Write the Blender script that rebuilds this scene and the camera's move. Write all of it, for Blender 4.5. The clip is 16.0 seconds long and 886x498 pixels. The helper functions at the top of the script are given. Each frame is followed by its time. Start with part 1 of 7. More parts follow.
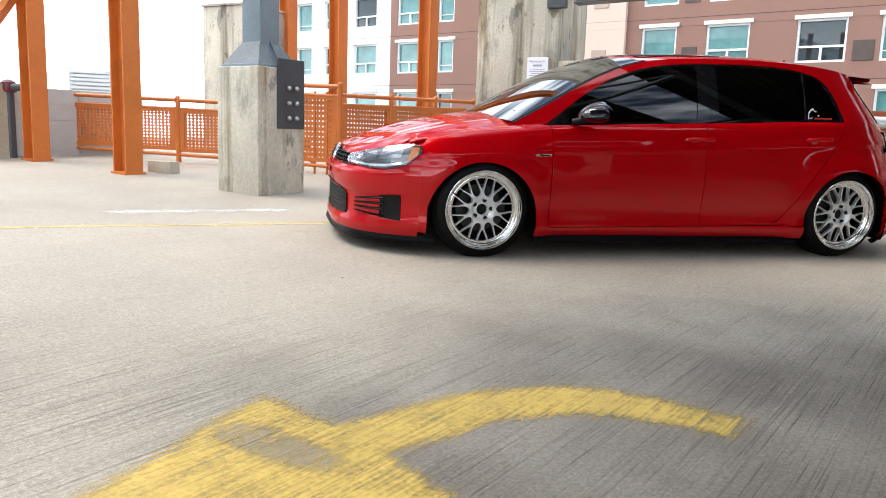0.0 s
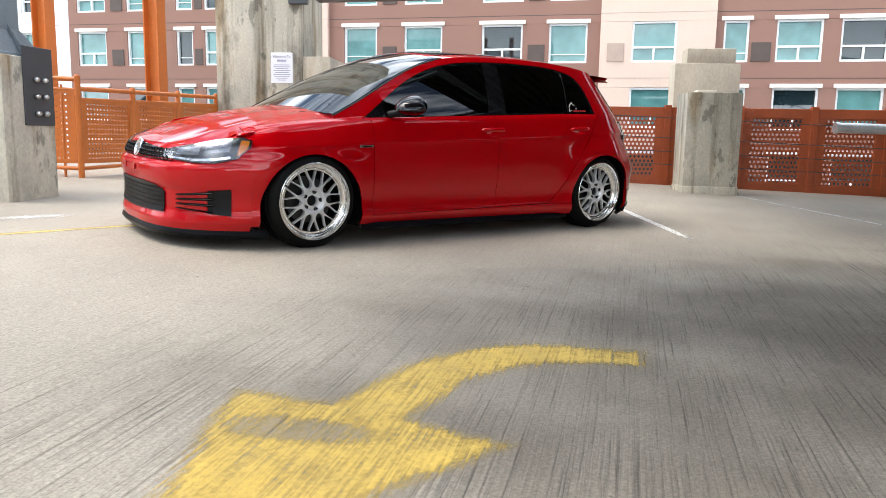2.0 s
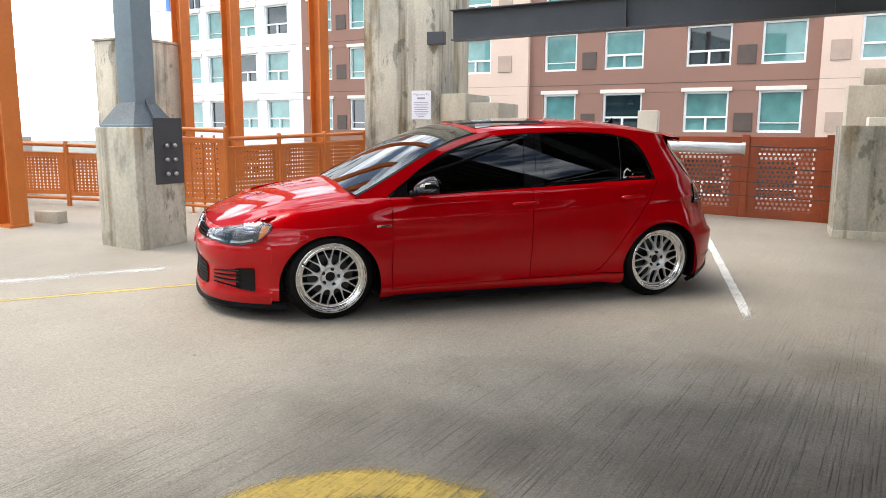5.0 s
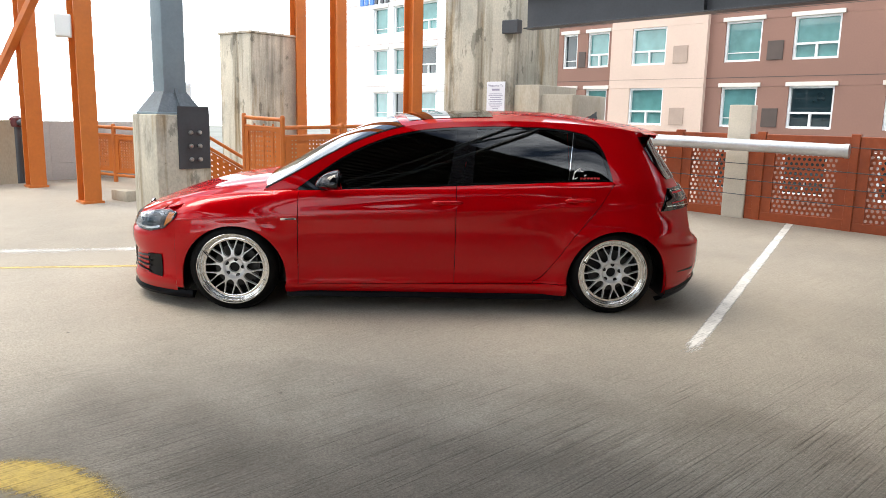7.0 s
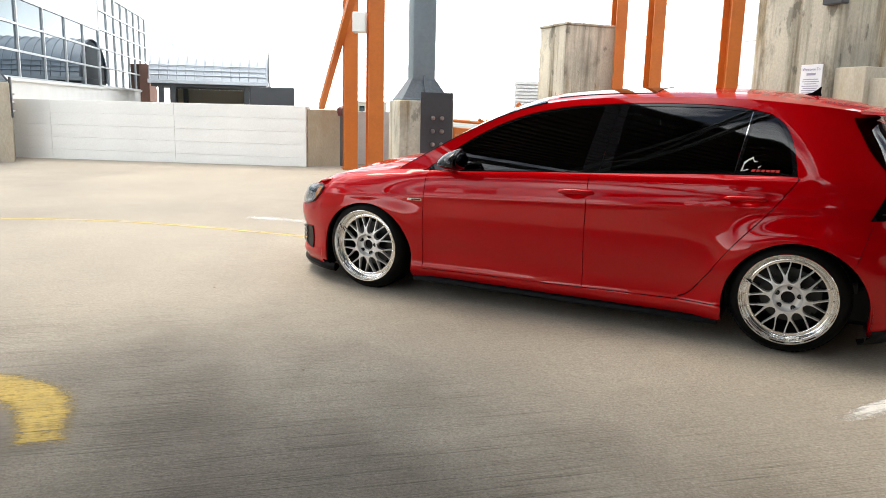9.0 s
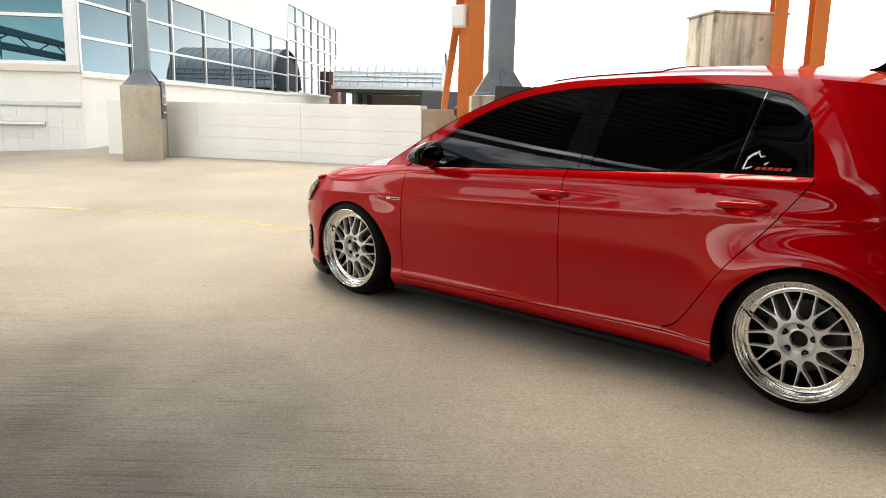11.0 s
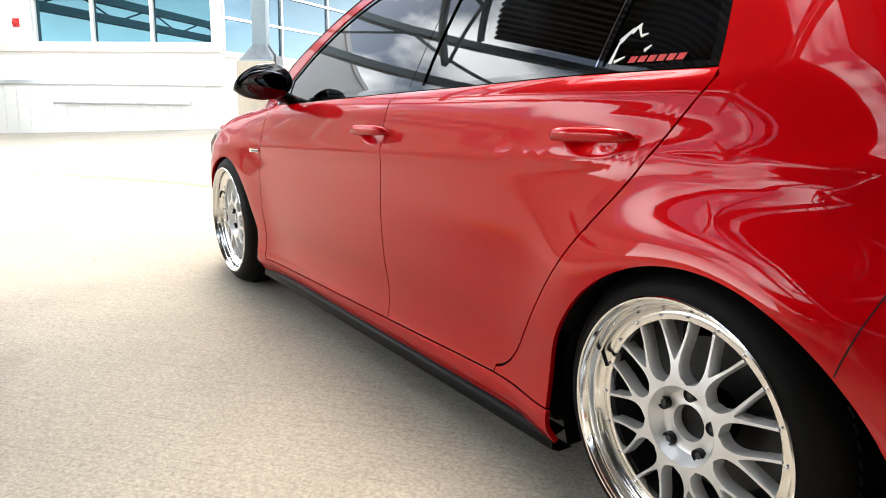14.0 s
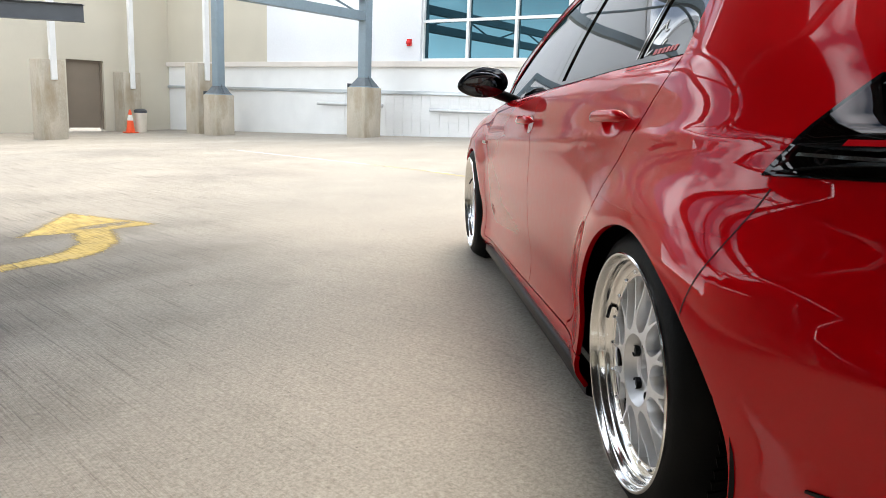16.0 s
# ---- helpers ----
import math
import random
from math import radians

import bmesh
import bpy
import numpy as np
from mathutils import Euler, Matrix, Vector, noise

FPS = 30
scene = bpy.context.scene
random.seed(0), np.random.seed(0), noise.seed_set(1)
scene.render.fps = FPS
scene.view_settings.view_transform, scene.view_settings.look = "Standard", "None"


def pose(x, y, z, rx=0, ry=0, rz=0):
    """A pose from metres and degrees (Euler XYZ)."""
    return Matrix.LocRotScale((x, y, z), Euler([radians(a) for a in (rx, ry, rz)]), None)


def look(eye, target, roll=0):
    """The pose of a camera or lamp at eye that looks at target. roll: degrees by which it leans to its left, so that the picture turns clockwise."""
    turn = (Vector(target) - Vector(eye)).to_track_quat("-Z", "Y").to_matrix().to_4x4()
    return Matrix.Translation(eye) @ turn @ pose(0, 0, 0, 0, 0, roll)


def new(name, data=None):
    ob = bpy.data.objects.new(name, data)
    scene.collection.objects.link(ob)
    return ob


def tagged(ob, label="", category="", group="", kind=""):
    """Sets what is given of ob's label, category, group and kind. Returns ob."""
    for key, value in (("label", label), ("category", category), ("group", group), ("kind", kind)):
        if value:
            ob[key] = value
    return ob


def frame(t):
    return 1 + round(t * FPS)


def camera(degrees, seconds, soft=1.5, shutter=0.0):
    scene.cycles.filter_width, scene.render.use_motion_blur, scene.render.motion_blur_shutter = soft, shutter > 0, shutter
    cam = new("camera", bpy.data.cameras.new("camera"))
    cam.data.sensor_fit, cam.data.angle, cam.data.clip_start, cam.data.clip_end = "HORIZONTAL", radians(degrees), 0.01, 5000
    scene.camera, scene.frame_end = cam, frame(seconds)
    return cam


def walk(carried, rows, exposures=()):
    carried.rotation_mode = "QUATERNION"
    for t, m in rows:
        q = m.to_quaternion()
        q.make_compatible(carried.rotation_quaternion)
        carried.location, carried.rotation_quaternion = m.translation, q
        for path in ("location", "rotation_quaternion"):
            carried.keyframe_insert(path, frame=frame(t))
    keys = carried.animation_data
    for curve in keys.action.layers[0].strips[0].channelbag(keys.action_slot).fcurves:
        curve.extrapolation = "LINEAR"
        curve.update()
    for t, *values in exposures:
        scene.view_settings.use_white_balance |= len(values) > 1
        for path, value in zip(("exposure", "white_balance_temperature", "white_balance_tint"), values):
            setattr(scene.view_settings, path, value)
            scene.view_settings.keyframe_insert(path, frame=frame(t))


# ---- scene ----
cam = camera(61.1, 16.0, soft=0.85)
PATH = [
    (0, (-1.331, -4.465, 0.756), (-0.863, -2.545, 0.453), 1.9),
    (0.5, (-1.525, -4.436, 0.73), (-0.837, -2.582, 0.429), 1.4),
    (1, (-1.716, -4.406, 0.682), (-0.853, -2.626, 0.391), 1.2),
    (1.5, (-1.946, -4.356, 0.679), (-0.9, -2.676, 0.39), 1.3),
    (2, (-2.164, -4.302, 0.704), (-0.983, -2.715, 0.413), 1.0),
    (2.5, (-2.295, -4.241, 0.771), (-1.081, -2.678, 0.48), 1.0),
    (3, (-2.279, -4.272, 0.936), (-1.152, -2.647, 0.637), 0.8),
    (3.5, (-2.03, -4.422, 1.119), (-1.124, -2.665, 0.812), 0.7),
    (4, (-1.73, -4.631, 1.213), (-0.988, -2.799, 0.907), 0.7),
    (4.5, (-1.369, -4.898, 1.262), (-0.687, -3.043, 0.955), 0.8),
    (4.7, (-1.195, -4.991, 1.29), (-0.528, -3.132, 0.978), 0.5),
    (6.8, (0.945, -5.183, 1.369), (1.143, -3.223, 1.022), 1.4),
    (7, (1.161, -5.135, 1.347), (1.264, -3.168, 1.001), 1.2),
    (7.5, (1.652, -4.978, 1.321), (1.505, -3.014, 0.97), 1.6),
    (8, (2.093, -4.759, 1.286), (1.652, -2.841, 0.931), 1.4),
    (8.5, (2.449, -4.515, 1.258), (1.754, -2.674, 0.895), 1.4),
    (9, (2.755, -4.284, 1.218), (1.861, -2.532, 0.855), 1.5),
    (9.2, (2.859, -4.156, 1.208), (1.893, -2.443, 0.843), 1.3),
    (11.3, (3.549, -2.942, 1.11), (2.215, -1.495, 0.757), 1.5),
    (11.5, (3.575, -2.868, 1.081), (2.25, -1.41, 0.737), 2.2),
    (12, (3.623, -2.534, 1.067), (2.292, -1.085, 0.712), 1.8),
    (12.5, (3.597, -2.178, 1.014), (2.257, -0.737, 0.657), 1.9),
    (13, (3.539, -1.831, 0.959), (2.168, -0.419, 0.602), 2.0),
    (13.5, (3.504, -1.43, 0.921), (2.002, -0.164, 0.548), 1.0),
    (14, (3.474, -1.06, 0.861), (1.815, -0.011, 0.473), 0.8),
    (14.5, (3.551, -0.825, 0.766), (1.756, -0.016, 0.414), 2.7),
    (15, (3.707, -0.671, 0.746), (1.811, -0.152, 0.378), 2.2),
    (15.5, (3.884, -0.605, 0.763), (1.942, -0.3, 0.394), 2.2),
    (16, (4.074, -0.544, 0.806), (2.116, -0.376, 0.435), 2.2),
]
walk(cam, [(t, look(eye, target, roll)) for t, eye, target, roll in PATH],
     exposures=[(0.0, 0.62, 6650, 8), (2.5, 0.66, 6650, 8), (4.5, 0.46, 6800, 8), (7.0, 0.52, 7000, 8), (9.5, 0.52, 7500, 8), (11.5, 0.48, 8100, 8), (12.5, 0.94, 7900, 8), (14.0, 1.35, 7200, 7), (15.0, 1.18, 7050, 7), (16.0, 0.78, 6900, 8)])

# ---- world and light ----
world = bpy.data.worlds.new("world")
scene.world = world
world.use_nodes = True
wn, wl = world.node_tree.nodes, world.node_tree.links
bg = wn["Background"]
sky = wn.new("ShaderNodeTexSky")
sky.sky_type, sky.sun_disc = "NISHITA", False
sky.sun_elevation, sky.sun_rotation = radians(61), radians(286)
sky.air_density, sky.dust_density = 1.0, 2.0
wtc, wmap = wn.new("ShaderNodeTexCoord"), wn.new("ShaderNodeMapping")
wmap.inputs["Scale"].default_value = (1.6, 1.6, 4.5)
wnoise, wramp, wmix = wn.new("ShaderNodeTexNoise"), wn.new("ShaderNodeValToRGB"), wn.new("ShaderNodeMix")
wnoise.inputs["Scale"].default_value, wnoise.inputs["Detail"].default_value = 2.2, 7
wramp.color_ramp.elements[0].position, wramp.color_ramp.elements[1].position = 0.43, 0.65
wmix.data_type = "RGBA"
wmix.inputs["B"].default_value = (23.0, 24.8, 27.6, 1)
wl.new(wtc.outputs["Generated"], wmap.inputs["Vector"])
wl.new(wmap.outputs["Vector"], wnoise.inputs["Vector"])
wl.new(wnoise.outputs["Fac"], wramp.inputs["Fac"])
wsep, wlow, wmax = wn.new("ShaderNodeSeparateXYZ"), wn.new("ShaderNodeMapRange"), wn.new("ShaderNodeMath")
wl.new(wtc.outputs["Generated"], wsep.inputs["Vector"])
wlow.inputs["From Min"].default_value, wlow.inputs["From Max"].default_value = 0.20, 0.04
wl.new(wsep.outputs["Z"], wlow.inputs["Value"])
wmax.operation = "MAXIMUM"
wl.new(wramp.outputs["Color"], wmax.inputs[0])
wl.new(wlow.outputs["Result"], wmax.inputs[1])
wl.new(wmax.outputs[0], wmix.inputs["Factor"])
wl.new(sky.outputs["Color"], wmix.inputs["A"])
wl.new(wmix.outputs["Result"], bg.inputs["Color"])
bg.inputs["Strength"].default_value = 0.14
sun = new("sun", bpy.data.lights.new("sun", "SUN"))
sun.data.energy, sun.data.angle, sun.data.color = 1.9, radians(28), (1.0, 0.95, 0.88)
sun.matrix_world = look((-13, 5, 26), (0, 0, 0))

# ---- materials ----


def mat(name, base, rough=0.6, metal=0.0, var=0.12, scale=3.0, fine=60.0, bump=0.0, bump_scale=None,
        coat=0.0, stain=None, stain_amt=0.0, stretch=(1, 1, 1), spec=0.5, aniso=0.0):
    """A surface whose colour wanders at two scales, with stains and fine relief."""
    m = bpy.data.materials.new(name)
    m.use_nodes = True
    n, l = m.node_tree.nodes, m.node_tree.links
    b = n["Principled BSDF"]
    tc, mp = n.new("ShaderNodeTexCoord"), n.new("ShaderNodeMapping")
    mp.inputs["Scale"].default_value = stretch
    l.new(tc.outputs["Object"], mp.inputs["Vector"])
    big, small = n.new("ShaderNodeTexNoise"), n.new("ShaderNodeTexNoise")
    big.inputs["Scale"].default_value, big.inputs["Detail"].default_value = scale, 6
    small.inputs["Scale"].default_value, small.inputs["Detail"].default_value = fine, 4
    for t in (big, small):
        l.new(mp.outputs["Vector"], t.inputs["Vector"])
    add = n.new("ShaderNodeMath")
    add.operation = "MULTIPLY_ADD"
    l.new(small.outputs["Fac"], add.inputs[0])
    add.inputs[1].default_value = 0.5
    half = n.new("ShaderNodeMath")
    half.operation = "MULTIPLY"
    half.inputs[1].default_value = 0.75
    l.new(big.outputs["Fac"], half.inputs[0])
    l.new(half.outputs[0], add.inputs[2])
    ramp = n.new("ShaderNodeValToRGB")
    lo = [max(0.0, c * (1 - var)) for c in base]
    hi = [min(1.0, c * (1 + var)) for c in base]
    ramp.color_ramp.elements[0].color, ramp.color_ramp.elements[1].color = (*lo, 1), (*hi, 1)
    ramp.color_ramp.elements[0].position, ramp.color_ramp.elements[1].position = 0.42, 0.82
    l.new(add.outputs[0], ramp.inputs["Fac"])
    colour = ramp.outputs["Color"]
    if stain:
        st, sr, mx = n.new("ShaderNodeTexNoise"), n.new("ShaderNodeValToRGB"), n.new("ShaderNodeMix")
        st.inputs["Scale"].default_value, st.inputs["Detail"].default_value = scale * 0.7, 8
        st.inputs["Roughness"].default_value = 0.65
        sm = n.new("ShaderNodeMapping")
        sm.inputs["Location"].default_value = (3.1, 7.7, 1.3)
        sm.inputs["Scale"].default_value = stretch
        l.new(tc.outputs["Object"], sm.inputs["Vector"])
        l.new(sm.outputs["Vector"], st.inputs["Vector"])
        sr.color_ramp.elements[0].position, sr.color_ramp.elements[1].position = 0.5, 0.72
        sr.color_ramp.elements[1].color = (stain_amt, stain_amt, stain_amt, 1)
        l.new(st.outputs["Fac"], sr.inputs["Fac"])
        mx.data_type = "RGBA"
        l.new(sr.outputs["Color"], mx.inputs["Factor"])
        l.new(colour, mx.inputs["A"])
        mx.inputs["B"].default_value = (*stain, 1)
        colour = mx.outputs["Result"]
    l.new(colour, b.inputs["Base Color"])
    b.inputs["Metallic"].default_value = metal
    b.inputs["Specular IOR Level"].default_value = spec
    rr = n.new("ShaderNodeMapRange")
    rr.inputs["To Min"].default_value, rr.inputs["To Max"].default_value = max(0.0, rough * 0.85), min(1.0, rough * 1.15)
    l.new(big.outputs["Fac"], rr.inputs["Value"])
    l.new(rr.outputs["Result"], b.inputs["Roughness"])
    if coat:
        b.inputs["Coat Weight"].default_value, b.inputs["Coat Roughness"].default_value = coat, 0.015
    if bump:
        bp = n.new("ShaderNodeBump")
        bp.inputs["Strength"].default_value, bp.inputs["Distance"].default_value = bump, 0.01
        src = small
        if bump_scale:
            src = n.new("ShaderNodeTexNoise")
            src.inputs["Scale"].default_value, src.inputs["Detail"].default_value = bump_scale, 5
            l.new(mp.outputs["Vector"], src.inputs["Vector"])
        l.new(src.outputs["Fac"], bp.inputs["Height"])
        l.new(bp.outputs["Normal"], b.inputs["Normal"])
    return m


def glass_mat(name, tint, rough=0.0, spec=0.5):
    m = mat(name, tint, rough, var=0.02, spec=spec)
    b = m.node_tree.nodes["Principled BSDF"]
    b.inputs["Transmission Weight"].default_value = 1.0
    b.inputs["IOR"].default_value = 1.52
    return m


def weathered_concrete():
    """Cast concrete: cream and grey-green clouds, dark runs of dirt downwards, blow holes."""
    m = mat("column_concrete", (0.53, 0.49, 0.40), 0.85, var=0.22, scale=1.6, fine=45, bump=0.35, bump_scale=30,
            stain=(0.27, 0.27, 0.24), stain_amt=0.9, stretch=(1.0, 1.0, 0.7))
    n, l = m.node_tree.nodes, m.node_tree.links
    b = n["Principled BSDF"]
    src = b.inputs["Base Color"].links[0].from_socket
    tc = n.new("ShaderNodeTexCoord")
    for scale, stretch, lo, hi, dark, fac in ((1.0, (5.5, 5.5, 0.28), 0.50, 0.70, (0.30, 0.28, 0.24, 1), 0.85), (1.0, (3.0, 3.0, 1.5), 0.56, 0.70, (0.22, 0.20, 0.17, 1), 0.7), (26.0, (1, 1, 1), 0.66, 0.74, (0.4, 0.38, 0.35, 1), 0.8),
                                              (1.3, (4.2, 4.2, 0.5), 0.54, 0.68, (0.62, 0.46, 0.27, 1), 0.75), (1.7, (2.4, 2.4, 1.1), 0.60, 0.64, (0.34, 0.35, 0.35, 1), 0.7)):
        mp, tx, rp, mx = n.new("ShaderNodeMapping"), n.new("ShaderNodeTexNoise"), n.new("ShaderNodeValToRGB"), n.new("ShaderNodeMix")
        mp.inputs["Scale"].default_value = stretch
        tx.inputs["Scale"].default_value, tx.inputs["Detail"].default_value = scale, 9
        tx.inputs["Roughness"].default_value = 0.62
        rp.color_ramp.elements[0].color, rp.color_ramp.elements[0].position = (1, 1, 1, 1), lo
        rp.color_ramp.elements[1].color, rp.color_ramp.elements[1].position = dark, hi
        l.new(tc.outputs["Object"], mp.inputs["Vector"])
        l.new(mp.outputs["Vector"], tx.inputs["Vector"])
        l.new(tx.outputs["Fac"], rp.inputs["Fac"])
        mx.data_type, mx.blend_type = "RGBA", "MULTIPLY"
        mx.inputs["Factor"].default_value = fac
        l.new(src, mx.inputs["A"])
        l.new(rp.outputs["Color"], mx.inputs["B"])
        src = mx.outputs["Result"]
    l.new(src, b.inputs["Base Color"])
    return m


M_CONC = weathered_concrete()
M_PIER_PALE = mat("cream_concrete", (0.66, 0.60, 0.50), 0.85, var=0.12, scale=3.0, fine=60, bump=0.25, bump_scale=40)
M_CONC_PALE = mat("pale_concrete", (0.456, 0.407, 0.327), 0.85, var=0.18, scale=2.0, fine=40, bump=0.25, bump_scale=25,
                  stain=(0.29, 0.22, 0.13), stain_amt=0.75, stretch=(1.3, 1.3, 0.6))
M_BLOCK = mat("white_block", (0.84, 0.84, 0.819), 0.8, var=0.05, scale=1.5, fine=40, bump=0.2, bump_scale=40)
M_CMU = mat("grey_block", (0.5, 0.49, 0.47), 0.85, var=0.12, scale=2, fine=50, bump=0.3, bump_scale=60)
M_BEIGE = mat("stained_beige_concrete", (0.38, 0.327, 0.243), 0.85, var=0.2, scale=2.0, fine=40, bump=0.25, bump_scale=30, stain=(0.30, 0.21, 0.12), stain_amt=0.7, stretch=(1.5, 1.5, 0.5))
M_STUCCO = mat("cream_stucco", (0.562, 0.517, 0.418), 0.85, var=0.06, scale=0.8, fine=50, bump=0.2, bump_scale=60)
M_ORANGE = mat("orange_steel_paint", (0.547, 0.152, 0.0266), 0.42, var=0.10, scale=1.8, fine=25, bump=0.05,
               stain=(0.30, 0.075, 0.02), stain_amt=0.45)
M_RUST = mat("rust_red_steel_paint", (0.37, 0.074, 0.018), 0.5, var=0.15, scale=1.8, fine=25, bump=0.05,
             stain=(0.16, 0.035, 0.015), stain_amt=0.4)
M_STEEL = mat("blue_grey_steel_paint", (0.21, 0.275, 0.315), 0.45, var=0.10, scale=2, fine=30, bump=0.06,
              stain=(0.14, 0.155, 0.16), stain_amt=0.4)
M_STEEL_MID = mat("scuffed_grey_steel_paint", (0.115, 0.138, 0.155), 0.5, var=0.25, scale=5, fine=40, bump=0.08, stain=(0.05, 0.05, 0.05), stain_amt=0.5)
M_STEEL_DK = mat("dark_grey_steel_paint", (0.055, 0.06, 0.068), 0.4, var=0.12, scale=3, fine=40, bump=0.05)
M_BOLT = mat("bolt_metal", (0.55, 0.54, 0.52), 0.3, metal=1.0, var=0.1)
M_GALV = mat("galvanised_pipe", (0.60, 0.61, 0.62), 0.38, metal=0.7, var=0.12, scale=4, fine=30)
M_WHITE = mat("white_paint_metal", (0.78, 0.78, 0.76), 0.5, var=0.05)
M_SIGN = mat("white_sign_face", (0.78, 0.78, 0.82), 0.4, var=0.03)
M_SIGN_TXT = mat("sign_print", (0.34, 0.32, 0.42), 0.5, var=0.05)
M_BROWN = mat("brown_render", (0.266, 0.143, 0.109), 0.85, var=0.06, scale=0.5, fine=20, bump=0.1)
M_TAN = mat("tan_render", (0.653, 0.494, 0.406), 0.85, var=0.05, scale=0.5, fine=20, bump=0.1)
M_WHITE_R = mat("white_render", (0.76, 0.77, 0.79), 0.85, var=0.04, scale=0.5, fine=20, bump=0.1)
M_TRIM = mat("pale_trim", (0.711, 0.653, 0.593), 0.7, var=0.05)
M_PVC = mat("white_window_frame", (0.80, 0.81, 0.80), 0.4, var=0.03)
M_VENT = mat("dark_vent_grille", (0.085, 0.06, 0.05), 0.6, var=0.15)
M_VENT_TAN = mat("tan_vent_grille", (0.42, 0.31, 0.25), 0.6, var=0.1)
M_PANE = mat("green_tinted_pane", (0.10, 0.26, 0.25), 0.03, var=0.25, scale=0.5, fine=2, spec=0.9)
M_PANE_DK = mat("dark_pane", (0.015, 0.03, 0.035), 0.02, var=0.2, scale=0.5, fine=2, spec=0.8)
M_CURTAIN = mat("blue_curtain_wall_glass", (0.042, 0.088, 0.122), 0.012, metal=0.9, var=0.12, scale=0.3, fine=1, spec=1.0)
M_TEAL = mat("dark_teal_window_glass", (0.035, 0.095, 0.12), 0.012, metal=0.9, var=0.12, scale=0.3, fine=1, spec=1.0)
M_MULL = mat("aluminium_mullion", (0.55, 0.58, 0.60), 0.4, metal=0.6, var=0.05)
M_ROOF = mat("standing_seam_metal", (0.55, 0.59, 0.63), 0.35, metal=0.6, var=0.06, scale=1.0)
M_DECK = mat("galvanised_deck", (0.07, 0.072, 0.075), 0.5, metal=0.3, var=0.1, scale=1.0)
M_DOOR = mat("bronze_door_paint", (0.20, 0.16, 0.12), 0.5, var=0.1, scale=1.5)
M_CONE = mat("orange_cone_plastic", (0.85, 0.09, 0.02), 0.5, var=0.05)
M_CONE_W = mat("white_cone_sleeve", (0.75, 0.75, 0.72), 0.4, var=0.05)
M_RED = mat("red_lamp_lens", (0.6, 0.02, 0.02), 0.25, var=0.05)
M_VALVE = mat("dark_red_valve_paint", (0.10, 0.012, 0.014), 0.35, var=0.2)
M_BLUE = mat("blue_sign_letters", (0.06, 0.22, 0.65), 0.4, var=0.05)
M_GROUND = mat("distant_ground", (0.20, 0.21, 0.19), 0.9, var=0.25, scale=0.02, fine=0.3)


